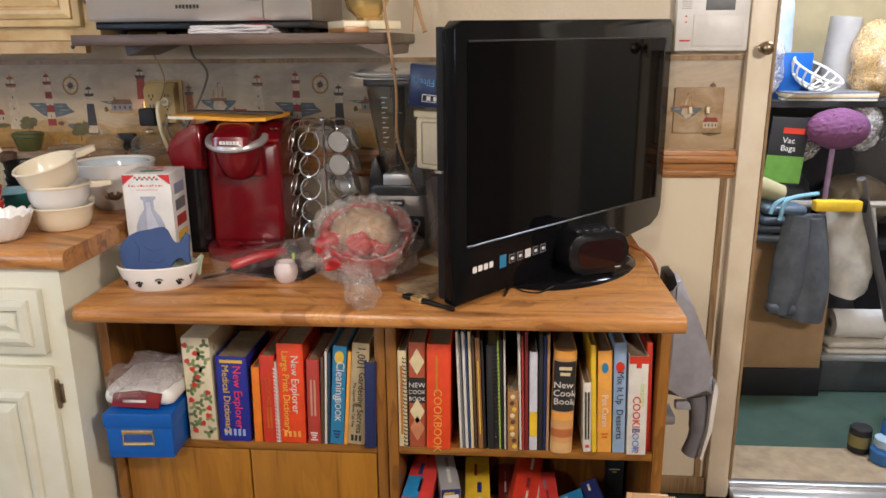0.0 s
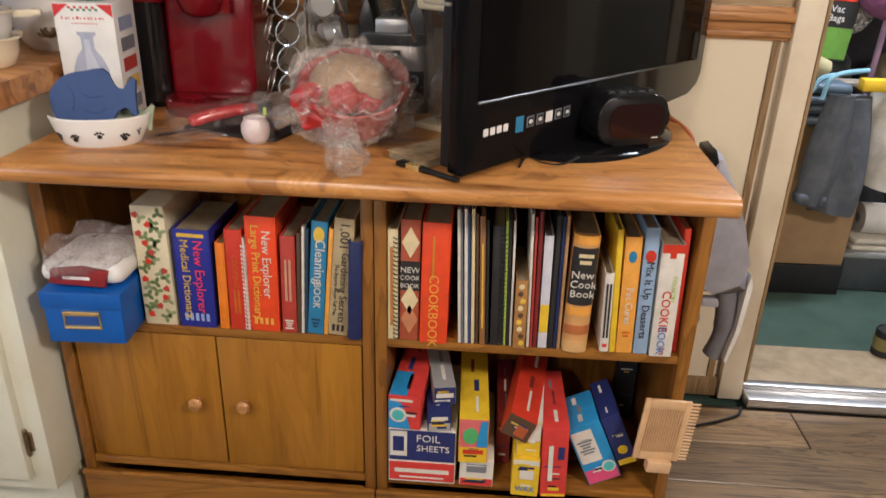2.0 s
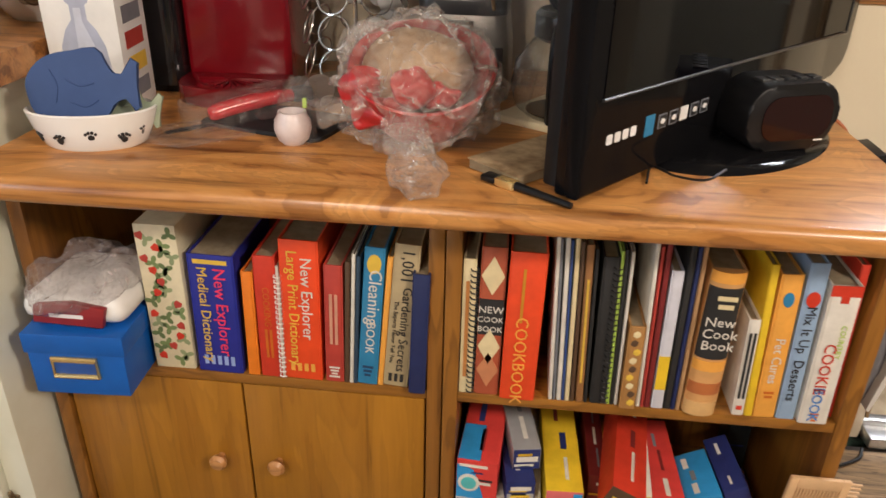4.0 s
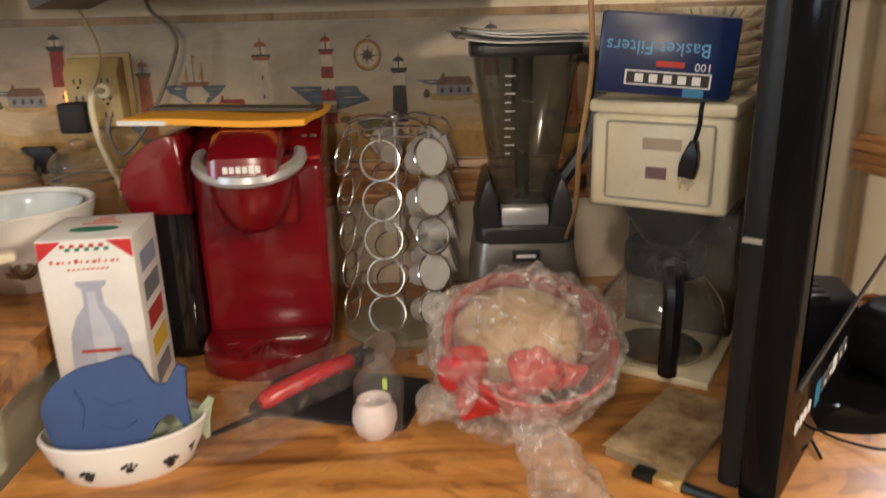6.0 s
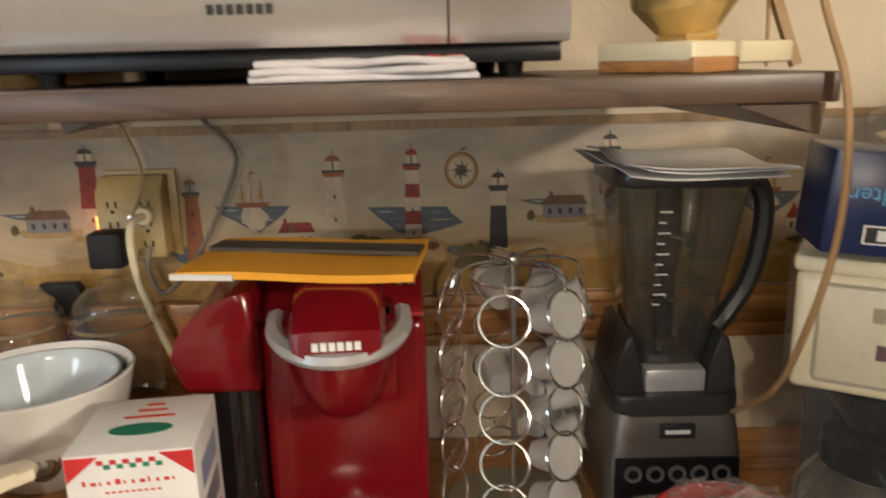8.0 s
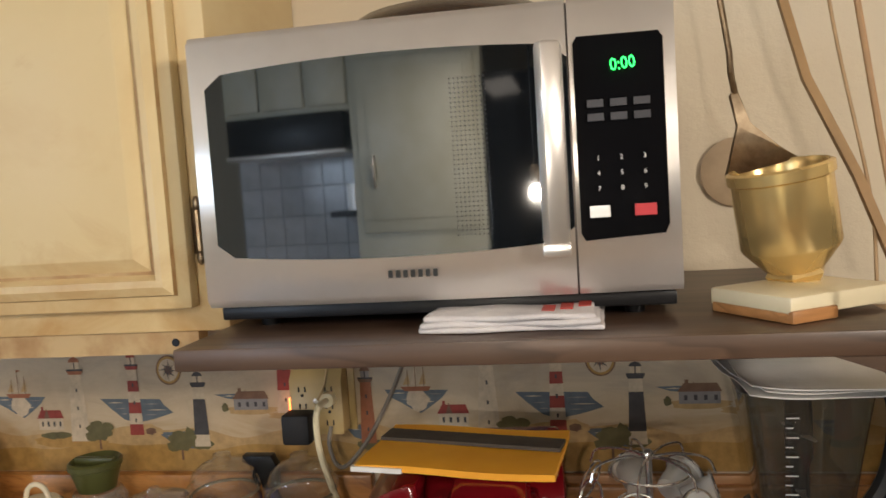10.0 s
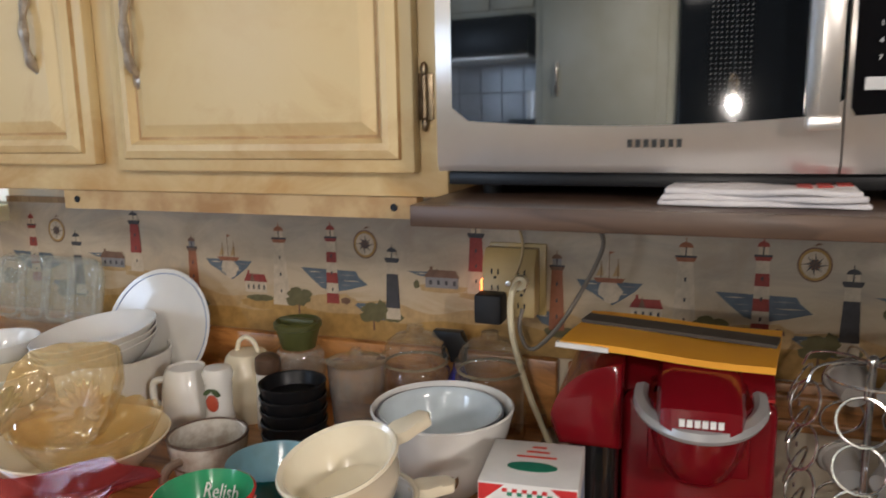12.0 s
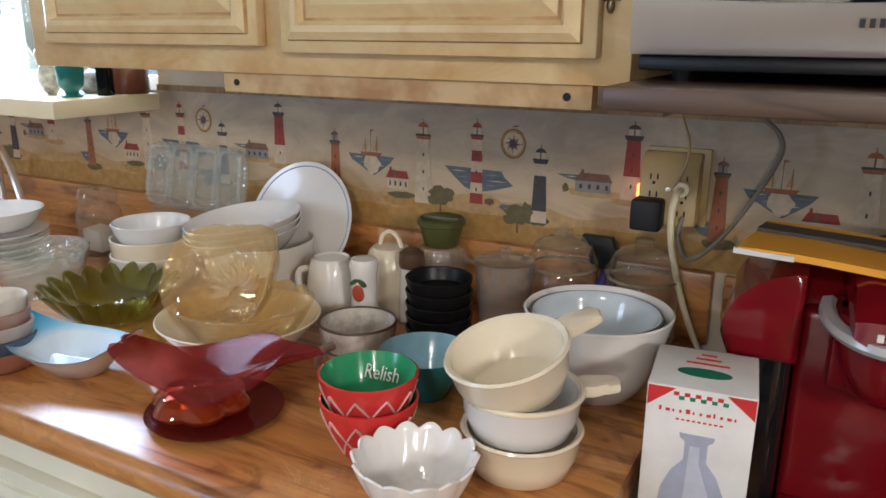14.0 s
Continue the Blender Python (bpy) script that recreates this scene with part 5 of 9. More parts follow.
y4 = carton(0.264, 0.310, 0.2135, 0.085, 1.466, 0.25, -4, YEL, OFFW, "yellow and white carton of wax paper", [(0.46, 0.98, OFFW)])
sa = carton(0.317, 0.368, 0.123, 0.168, 1.458, 0.20, 1, GLADRED, GLADRED, "tall red carton of plastic wrap", [(0.02, 0.05, YEL)], tilt=-2)
bars(sa, -0.008, -0.0032, 0.085, 0.009, 0.085, 1, OFFW)
bars(sa, 0.012, -0.0032, 0.110, 0.012, 0.030, 1, FOILBLUE, False)
bars(sa, 0.0, -0.0032, 0.022, 0.022, 0.008, 1, YEL, False)
bl = carton(0.417, 0.485, 0.1385, 0.150, 1.500, 0.10, 4, CANBLUE, CANBLUE, "blue and pink carton of food bags leaning over", [(0.02, 0.24, col(0.70, 0.08, 0.20))], tilt=-24)
part("printed_panel", bx(-0.030, 0.012, -0.0034, -0.0024, 0.056, 0.136), OFFW, bl)
bars(bl, -0.009, -0.0044, 0.096, 0.030, 0.004, 5, GREYB, False)
part("printed_badge", pr(disc(0.014, 20), -0.0042, -0.002, axis=1), OFFW, bl, m=pose(0.018, 0, 0.036))
part("printed_badge", pr(disc(0.011, 20), -0.0050, -0.003, axis=1), TEALINK, bl, m=pose(0.018, 0, 0.036))
db = carton(0.473, 0.511, 0.1835, 0.125, 1.502, 0.12, 4, FOILBLUE, FOILBLUE, "dark blue carton of bags leaning on another", [(0.02, 0.12, YEL)], tilt=-24)
part("printed_badge", pr(disc(0.010, 20), -0.0042, -0.002, axis=1), YEL, db, m=pose(0.0, 0, 0.04))
carton(0.497, 0.537, 0.126, 0.165, 1.73, 0.05, 0, col(0.012, 0.018, 0.02), col(0.012, 0.018, 0.02), "dark green carton at the back of the shelf")

cg = thing("plastic_grater", "peach plastic comb-edged grater hanging on the bookcase upright", "kitchen tool", pose(0.530, 1.450, 0.216, 0, 4, 4))
PEACH = col(0.66, 0.42, 0.22)
bm = nb()
for b6 in ((-0.048, -0.036, 0.022, 0.158), (0.028, 0.040, 0.022, 0.158), (-0.036, 0.028, 0.022, 0.040), (-0.036, 0.028, 0.138, 0.158)):
    box(bm, b6[0], b6[1], 0, 0.007, b6[2], b6[3], bev=0.0015)
part("frame", bm, PEACH, cg)
part("grating", bx(-0.036, 0.028, 0.003, 0.006, 0.040, 0.138), col(0.52, 0.31, 0.15), cg)
for i in range(13):
    part("rib", bx(-0.034 + i * 0.0048, -0.0318 + i * 0.0048, 0.0005, 0.004, 0.040, 0.138), PEACH, cg)
for i in range(18):
    part("tooth", bx(0.040, 0.056, 0.001, 0.004, 0.026 + i * 0.0074, 0.0285 + i * 0.0074), PEACH, cg)
part("foot", bx(-0.020, 0.026, -0.012, 0.010, 0.0, 0.024, bev=0.002), col(0.70, 0.45, 0.25), cg)

# ---------------------------------------------------------------- on the low worktop
# television, turned to the left, on an oval foot
TVA, TVW = 51.0, 0.784
tv = thing("television", "black flat-screen television with glossy bezel, switched off", "television", pose(0.147, 1.390, T, 0, 0, TVA))
out = [(-0.010, 0.010), (0.35, 0.010), (TVW - 0.05, 0.034), (TVW - 0.012, 0.052), (TVW, 0.075), (TVW, 0.53), (TVW - 0.012, 0.546), (0.004, 0.532), (-0.012, 0.518), (-0.012, 0.014)]
part("rear_housing", pr([(-0.006, 0.016), (0.35, 0.016), (TVW - 0.05, 0.042), (TVW - 0.004, 0.085), (TVW - 0.004, 0.535), (-0.006, 0.522)], 0.032, 0.056, bev=0.005), M_BLACK, tv)
bez = part("bezel", pr(out, 0.0, 0.034, bev=0.004), M_BLACKGLOSS, tv)
part("screen", pr([(0.018, 0.124), (TVW - 0.042, 0.112), (TVW - 0.042, 0.500), (0.018, 0.494)], -0.0015, 0.001), M_SCREEN, tv)
bm = nb()
tube(bm, [(0.016, -0.002, 0.122), (TVW - 0.038, -0.002, 0.108)], 0.0022, 6)
tube(bm, [(0.020, -0.002, 0.497), (TVW - 0.038, -0.002, 0.503)], 0.0018, 6)
tube(bm, [(TVW - 0.039, -0.002, 0.110), (TVW - 0.039, -0.002, 0.502)], 0.0018, 6)
part("screen_ridge", bm, M_CHARCOAL, bez)
bm = nb()
for i in range(4):
    x = 0.034 + i * 0.0165
    prism(bm, rounded(x, x + 0.012, 0.066, 0.078, 0.002, 2), -0.0006, 0.0004, axis=1)
part("maker_mark", bm, M_WINK, bez)
part("sticker", bx(0.116, 0.136, -0.0008, 0.0004, 0.058, 0.084), SKY, bez, "blue energy sticker")
for i in range(5):
    x = 0.146 + i * 0.0265
    st = part("sticker", bx(x, x + 0.019, -0.0007, 0.0004, 0.062, 0.080), M_WINK if i == 2 else GREYB, bez)
    if i != 2:
        part("symbol", bx(x + 0.002, x + 0.017, -0.0012, 0.0, 0.0635, 0.0785), M_BLACK, st)
        part("symbol", pr(disc(0.0045, 8, 1.2, 0.8, x + 0.0095, 0.071), -0.0016, 0.0, axis=1), M_WINK, st)
part("side_label", bx(-0.0136, -0.008, 0.036, 0.052, 0.262, 0.266), col(0.30, 0.27, 0.22), tv)
ft = part("foot", lt([(0, 0.018), (0.30, 0.018), (0.8, 0.013), (0.97, 0.006), (1.0, 0.0), (0, 0)], 48, sx=0.200, sy=0.130), M_BLACKGLOSS, tv, m=pose(0.378, 0.012, 0.0))
part("neck", bx(0.30, 0.43, 0.005, 0.05, 0.015, 0.06, bev=0.006), M_BLACKGLOSS, tv)

cr = thing("clock_radio", "rounded black clock radio on the television foot", "clock", pose(0.432, 1.598, T + 0.014, 0, 0, 23))
bm = nb()
prism(bm, rounded(-0.072, 0.072, 0.0, 0.090, 0.036, 7), 0.0, 0.075, axis=1, bev=0.006)
part("case", bm, M_BLACK, cr)
part("display", pr(rounded(-0.050, 0.060, 0.014, 0.074, 0.024, 6), -0.002, 0.002, axis=1), pm("dark_red_window", (0.014, 0.002, 0.003), 0.10, bump=0), cr, "dark red display window")
for i in range(5):
    part("button", bx(-0.045 + i * 0.02, -0.031 + i * 0.02, 0.02, 0.04, 0.088, 0.0925, bev=0.001), M_CHARCOAL, cr)
bars(cr, 0.045, -0.0022, 0.012, 0.014, 0.002, 1, M_WINK, False)
cb = solo("electric_cable", tb(curve_pts([(0.33, 1.50, T + 0.016), (0.30, 1.47, T + 0.012), (0.27, 1.50, T + 0.004), (0.245, 1.53, T + 0.004), (0.23, 1.47, T + 0.004)]), 0.0018, 6), M_BLACK, "thin black cord lying by the television foot", "cord")
solo("orange_cord", tb(curve_pts([(0.50, 1.93, T + 0.01), (0.55, 1.86, T + 0.006), (0.590, 1.80, T - 0.02), (0.602, 1.80, T - 0.10), (0.600, 1.85, 0.55), (0.602, 1.86, 0.40), (0.640, 1.90, 0.25), (0.605, 1.93, 0.12), (0.60, 1.94, 0.06)]), 0.0045, 8), col(0.40, 0.12, 0.04), "orange-brown extension cord behind the worktop", "cord")

# pod coffee machine
km = thing("coffee_machine", "glossy red single-cup pod coffee machine with drip tray", "coffee maker", pose(-0.400, 1.80, T, 0, 0, 3))
bm = nb()
box(bm, -0.088, 0.088, 0.0, 0.19, 0.0, 0.268, bev=0.012, seg=3)
part("body", bm, M_RED, km)
bm = nb()
pts = [(-0.088, 0.02)] + [(-0.088 + 0.176 * (0.5 - 0.5 * math.cos(radians(a))), -0.108 * math.sin(radians(a)) ** 0.5) for a in range(8, 180, 12)] + [(0.088, 0.02)]
prism(bm, pts, 0.0, 0.030, axis=2, bev=0.004)
tray = part("drip_tray", bm, M_RED, km)
for i in range(13):
    a = radians(190 + i * 13)
    part("tray_rib", tb([(0.012 * math.cos(a), -0.045 + 0.012 * math.sin(a), 0.0325), (0.055 * math.cos(a), -0.035 + 0.055 * math.sin(a), 0.0325)], 0.0016, 5), M_RED, tray)
# sloping shoulders
bm = nb()
prism(bm, [(0.02, 0.262), (0.19, 0.262), (0.19, 0.308), (0.10, 0.318), (0.03, 0.285)], -0.088, 0.088, axis=0, bev=0.008)
part("shoulder", bm, M_RED, km)
# brew head: cup-shaped under part, hinged lid and the grey lever round it
part("brew_head", lt([(0, 0.186), (0.024, 0.187), (0.038, 0.198), (0.050, 0.228), (0.056, 0.262), (0.056, 0.285), (0, 0.285)], 32, sy=0.95), M_RED, km, m=pose(0.0, -0.035, 0))
part("brew_neck", bx(-0.056, 0.056, -0.035, 0.05, 0.19, 0.285, bev=0.006), M_RED, km)
bm = nb()
prism(bm, [(-0.098, 0.268), (-0.094, 0.292), (-0.05, 0.318), (0.06, 0.322), (0.06, 0.262)], -0.046, 0.046, axis=0, bev=0.016)
lid = part("lid", bm, M_RED, km)
for i in range(6):
    part("maker_mark", bx(-0.022 + i * 0.0078, -0.0162 + i * 0.0078, -0.0995, -0.097, 0.275, 0.283), M_WINK, lid)
bm = nb()
rows = []
for i in range(33):
    a = radians(168 + i * 204 / 32)
    s_ = 0.5 + 0.5 * math.sin(a)
    zb = 0.257 + 0.034 * s_
    row = []
    for rr, zz in ((0.0575, zb + 0.004), (0.0700, zb), (0.0730, zb + 0.005), (0.0715, zb + 0.013), (0.0620, zb + 0.016), (0.0570, zb + 0.013)):
        row.append(bm.verts.new((rr * math.cos(a), -0.034 + rr * 0.97 * math.sin(a), zz)))
    rows.append(row)
for a, b in zip(rows, rows[1:]):
    for k in range(6):
        bm.faces.new((a[k], a[(k + 1) % 6], b[(k + 1) % 6], b[k]))
bm.faces.new(rows[0]); bm.faces.new(rows[-1])
part("lever", bm, M_SILVERPL, km, "silver grey lever ring")
for bx_ in (0.066, 0.079):
    part("button", lt([(0, 0.004), (0.0045, 0.004), (0.0055, 0)], 16), M_CHROME, km, m=pose(bx_ - 0.004, 0.045, 0.292, -25))
part("status_strip", bx(0.056, 0.084, 0.012, 0.022, 0.268, 0.272), M_REDSOFT, km)
tank = part("water_tank", pr(rounded(-0.152, -0.090, -0.02, 0.13, 0.02), 0.008, 0.225, axis=2), M_SMOKE, km, "smoked clear water tank")
part("tank_lid", pr([(-0.086, 0.208), (-0.160, 0.208)] + [(-0.086 - 0.084 * math.cos(radians(a)), 0.234 + 0.080 * math.sin(radians(a))) for a in range(0, 91, 9)], -0.034, 0.145, axis=1, bev=0.010), M_RED, km, sharp=60)
part("tank_base", pr(rounded(-0.150, -0.088, -0.02, 0.13, 0.02), 0.0, 0.010, axis=2), M_BLACK, km)

en = thing("padded_envelope", "orange padded envelope with dark band on the coffee machine", "envelope", pose(-0.434, 1.842, T + 0.3235, 0, 0.6, -6))
bm = nb()
for i in range(13):
    for j in range(9):
        u, v = -0.120 + i * 0.02, -0.075 + j * 0.01875
        bm.verts.new((u, v, 0.0016 * math.sin(i * 0.55) + 0.001 * math.sin(j * 0.9)))
bm.verts.ensure_lookup_table()
for i in range(12):
    for j in range(8):
        bm.faces.new([bm.verts[k] for k in (i * 9 + j, (i + 1) * 9 + j, (i + 1) * 9 + j + 1, i * 9 + j + 1)])
r = bmesh.ops.extrude_face_region(bm, geom=bm.faces[:])
for v in r["geom"]:
    if isinstance(v, bmesh.types.BMVert):
        v.co.z += 0.008
part("sleeve", bm, M_ENVELOPE, en)
part("printed_band", bx(-0.118, 0.118, -0.006, 0.030, 0.0070, 0.0115), col(0.07, 0.055, 0.04), en, m=pose(0, 0.01, 0.0015, 0, 0, -4))
part("flap", bx(-0.124, -0.060, -0.078, -0.070, 0.001, 0.007), M_PAPERW, en, "white flap edge")

# pod carousel
pc = thing("pod_carousel", "chrome wire carousel holding white coffee pods", "pod rack", pose(-0.213, 1.858, T))
part("base", lt([(0, 0), (0.086, 0), (0.089, 0.006), (0.083, 0.012), (0, 0.014)], 40), pm("grey_wood", (0.30, 0.26, 0.18), 0.4), pc)
part("pole", tb([(0, 0, 0.012), (0, 0, 0.312)], 0.004, 8), M_CHROME, pc)
part("finial", ball(0.008, 2, c=(0, 0, 0.316)), M_CHROME, pc)
part("top_hoop", tb([(0.048 * math.cos(a), 0.048 * math.sin(a), 0.296) for a in [2 * math.pi * i / 28 for i in range(28)]], 0.0018, 6, closed=True), M_CHROME, pc)
NC = 7
for k in range(NC):
    a = 2 * math.pi * (k - 0.27) / NC - math.pi / 2
    part("crown_wire", tb(curve_pts([(0.004 * math.cos(a), 0.004 * math.sin(a), 0.314), (0.035 * math.cos(a), 0.035 * math.sin(a), 0.318), (0.068 * math.cos(a), 0.068 * math.sin(a), 0.312), (0.078 * math.cos(a), 0.078 * math.sin(a), 0.294)], 5), 0.0016, 6), M_CHROME, pc)
for k in range(NC):
    a = 2 * math.pi * (k - 0.27) / NC - math.pi / 2
    for j in range(5):
        z = 0.052 + j * 0.0545
        rad = 0.079
        mm = Matrix.Translation((rad * math.cos(a), rad * math.sin(a), z)) @ Matrix.Rotation(a, 4, 'Z') @ pose(0, 0, 0, 0, 72, 0)
        rg = part("pod_ring", tb([(0.0265 * math.cos(q), 0.0265 * math.sin(q), 0) for q in [2 * math.pi * i / 24 for i in range(24)]], 0.0017, 6, closed=True), M_CHROME, pc, m=mm)
        if j < 4:
            part("link", tb([(rad * math.cos(a), rad * math.sin(a), z + 0.025), (rad * math.cos(a), rad * math.sin(a), z + 0.031)], 0.0016, 6), M_CHROME, pc)
        if (k == 1 and j in (0, 1, 4)) or (k == 2 and j > 0) or (k == 3 and j in (1, 2, 4)) or (k == 4 and j in (2, 4)) or (k == 1 and j == 3):
            pd = thing("coffee_pod", "white plastic coffee pod with foil lid in the carousel", "coffee pod", Matrix.Translation((-0.213, 1.858, T)) @ mm, "pods in the carousel")
            part("cup", lt([(0, -0.040), (0.0165, -0.040), (0.0175, -0.034), (0.0215, -0.003), (0.0250, -0.002), (0.0250, 0.0005), (0, 0.0005)], 20), M_POD, pd)
            part("foil_lid", lt([(0, 0.0016), (0.0238, 0.0012), (0.0238, 0.0004)], 20), M_PAPERW, pd)

# blender
bl_ = thing("blender", "dark countertop blender with tall clear jar and silver base", "blender", pose(-0.030, 1.895, T, 0, 0, -2))
bm = nb()
secs = [(0.0, 0.080, 0.080), (0.02, 0.0805, 0.0805), (0.085, 0.078, 0.078), (0.136, 0.071, 0.071)]
rings = []
for z, hx, hy in secs:
    rings.append([bm.verts.new((u, v, z)) for u, v in rounded(-hx, hx, -hy, hy, 0.02, 4)])
for r0, r1 in zip(rings, rings[1:]):
    for i in range(len(r0)):
        bm.faces.new((r0[i], r0[(i + 1) % len(r0)], r1[(i + 1) % len(r0)], r1[i]))
bm.faces.new(rings[0]); bm.faces.new(rings[-1])
part("motor_base", bm, pm("blender_steel", (0.27, 0.25, 0.23), 0.30, 0.7, bump=0.03), bl_)
part("collar", pr(rounded(-0.072, 0.072, -0.072, 0.072, 0.02), 0.135, 0.160, axis=2, bev=0.004), M_CHARCOAL, bl_)
for s in (-1, 1):
    part("shoulder", pr([(s * 0.070, 0.159), (s * 0.066, 0.190), (s * 0.058, 0.222), (s * 0.050, 0.228), (s * 0.040, 0.200), (s * 0.034, 0.159)], -0.060, 0.060, axis=1, bev=0.003), M_CHARCOAL, bl_)
part("jar_seat", bx(-0.034, 0.034, -0.060, 0.052, 0.159, 0.186, bev=0.003), M_SILVERPL, bl_)
part("control_strip", bx(-0.070, 0.070, -0.0835, -0.077, 0.030, 0.088, bev=0.002), M_BLACK, bl_)
for i in range(5):
    part("button", lt([(0.006, 0.002), (0.0095, 0.003), (0.0105, 0)], 18), col(0.12, 0.12, 0.12), bl_, m=pose(-0.050 + i * 0.025, -0.0834, 0.070, 90))
part("maker_badge", bx(-0.020, 0.020, -0.0775, -0.070, 0.110, 0.127, bev=0.001), M_CHARCOAL, bl_)
bars(bl_, 0, -0.0778, 0.1185, 0.028, 0.005, 1, M_WINK, False)


def jar_shell(parent, name, secs, mat):
    bm = nb()
    rings = [[bm.verts.new((u, v, z)) for u, v in rounded(-h, h, -h, h, 0.022, 4)] for z, h in secs]
    rings.append([bm.verts.new((u, v, secs[-1][0])) for u, v in rounded(-secs[-1][1] + 0.004, secs[-1][1] - 0.004, -secs[-1][1] + 0.004, secs[-1][1] - 0.004, 0.02, 4)])
    for r0, r1 in zip(rings, rings[1:]):
        for i in range(len(r0)):
            bm.faces.new((r0[i], r0[(i + 1) % len(r0)], r1[(i + 1) % len(r0)], r1[i]))
    bm.faces.new(rings[0])
    return part(name, bm, mat, parent)


jar_shell(bl_, "jar", [(0.186, 0.042), (0.21, 0.046), (0.30, 0.058), (0.396, 0.071)], thin("smoky_jar", (0.64, 0.65, 0.62), (0.22, 0.21, 0.18), 0.14, 0.05))
part("blade_shaft", tb([(0, 0, 0.186), (0, 0, 0.29), (0, 0, 0.30), (0, 0, 0.396)], [0.011, 0.011, 0.016, 0.016], 10), M_CHARCOAL, bl_)
for z in (0.20, 0.26, 0.33):
    for s in (1, -1):
        part("blade", pr([(0.008, -0.006), (0.038, 0.003), (0.036, 0.007), (0.008, 0.006)], z, z + 0.0015, axis=2), M_STEEL, bl_, m=pose(0, 0, 0, 0, 0, 90 + s * 90 + z * 300))
bm = nb()
for i in range(10):
    box(bm, -0.030, -0.022 + (0.006 if i % 2 else 0), -0.0003, 0.0003, -0.002 + i * 0.012, -0.0005 + i * 0.012)
part("measure_marks", bm, M_WINK, bl_, m=Matrix.Translation((0, -0.0590, 0.265)) @ pose(0, 0, 0, 8))
part("jar_lid", pr(rounded(-0.076, 0.076, -0.076, 0.076, 0.02), 0.396, 0.414, axis=2, bev=0.004), M_CHARCOAL, bl_)
part("handle", tb(curve_pts([(0.066, 0.0, 0.394), (0.100, 0.0, 0.388), (0.110, 0.0, 0.345), (0.096, 0.0, 0.270), (0.052, 0.0, 0.200)]), [0.012] * 41, 8), M_CHARCOAL, bl_)
pp = thing("paper_sheets", "loose white paper sheets lying on the blender lid", "paper", pose(-0.048, 1.842, T + 0.4150, 0, 0, 4))
for q in range(3):
    bm = nb()
    grid = [[bm.verts.new((-0.078 + 0.156 * i / 10, -0.100 + 0.2 * j / 10, 0.0012 + 0.004 * q + 0.006 * max(0, (4 - i) / 4) ** 2 + 0.003 * math.sin(j * 0.8 + q))) for j in range(11)] for i in range(11)]
    for i in range(10):
        for j in range(10):
            bm.faces.new((grid[i][j], grid[i + 1][j], grid[i + 1][j + 1], grid[i][j + 1]))
    r = bmesh.ops.extrude_face_region(bm, geom=bm.faces[:])
    for v in r["geom"]:
        if isinstance(v, bmesh.types.BMVert):
            v.co.z += 0.0012
    part("sheet", bm, M_PAPERW, pp, m=pose(0.004 * q, -0.004 * q, 0, 0, 0, (0, 5, -4)[q]))

# drip coffee maker with carafe, filter packet on top
A0 = math.degrees(math.atan2(-0.085, 0.136))
cm = thing("drip_coffee_maker", "cream drip coffee maker wrapped in clear plastic", "coffee maker", pose(0.099, 1.664, T, 0, 0, A0))
part("head", bx(-0.082, 0.082, 0.0, 0.22, 0.222, 0.336, bev=0.008, seg=3), M_CREAMPL, cm)
part("head_rim", bx(-0.085, 0.085, -0.003, 0.223, 0.336, 0.352, bev=0.005), M_CREAMPL, cm)
part("front_plate", bx(-0.060, 0.062, -0.003, 0.002, 0.236, 0.326, bev=0.002), pm("greyed_cream", (0.70, 0.63, 0.45), 0.35), cm)
part("plate_edge", tb([(p[0], -0.003, p[1]) for p in rounded(-0.061, 0.063, 0.235, 0.327, 0.004, 3)], 0.0016, 6, closed=True), col(0.42, 0.38, 0.29), cm)
bars(cm, 0.005, -0.0032, 0.303, 0.045, 0.014, 1, col(0.38, 0.30, 0.2), False)
part("maker_badge", bx(-0.012, 0.012, -0.0045, -0.002, 0.262, 0.276), col(0.12, 0.05, 0.06), cm)
part("tower", bx(-0.075, 0.075, 0.15, 0.22, 0.0, 0.228, bev=0.006), col(0.050, 0.034, 0.020), cm)
part("warmer_base", bx(-0.080, 0.080, 0.0, 0.22, 0.0, 0.012, bev=0.003), M_CREAMPL, cm)
part("filter_funnel", lt([(0.0, 0.165), (0.030, 0.165), (0.070, 0.224), (0, 0.226)], 28), M_BLACK, cm, m=pose(0, 0.075, 0))
ca = thing("glass_carafe", "round glass coffee carafe with black handle", "carafe", pose(0.099, 1.664, T, 0, 0, A0) @ pose(0, 0.068, 0.0125) @ Matrix.Diagonal((1.12, 1.12, 1.12, 1)))
part("globe", lt([(0, 0.0), (0.052, 0.0), (0.066, 0.012), (0.073, 0.040), (0.068, 0.070), (0.048, 0.098), (0.036, 0.108)], 40), M_CLEAR, ca)
part("collar", lt([(0.037, 0.098), (0.046, 0.104), (0.046, 0.132), (0.040, 0.138), (0.0, 0.138)], 28), M_BLACK, ca)
part("handle", tb(curve_pts([(0, -0.040, 0.122), (0, -0.070, 0.122), (0, -0.088, 0.108), (0, -0.090, 0.06), (0, -0.084, 0.010)]), [0.018] * 10 + [0.0105] * 31, 8), M_BLACK, ca, m=pose(0, 0, 0, 0, 0, 21))
part("pad", lt([(0, 0.0035), (0.05, 0.0035), (0.05, 0.006), (0, 0.006)], 28), M_BLACK, ca)
bm = nb()
for i in range(7):
    for j in range(9):
        bm.verts.new((-0.10 + i * 0.034, -0.015 - 0.012 * math.sin(i * 1.1) - j * 0.004, 0.228 - j * 0.026))
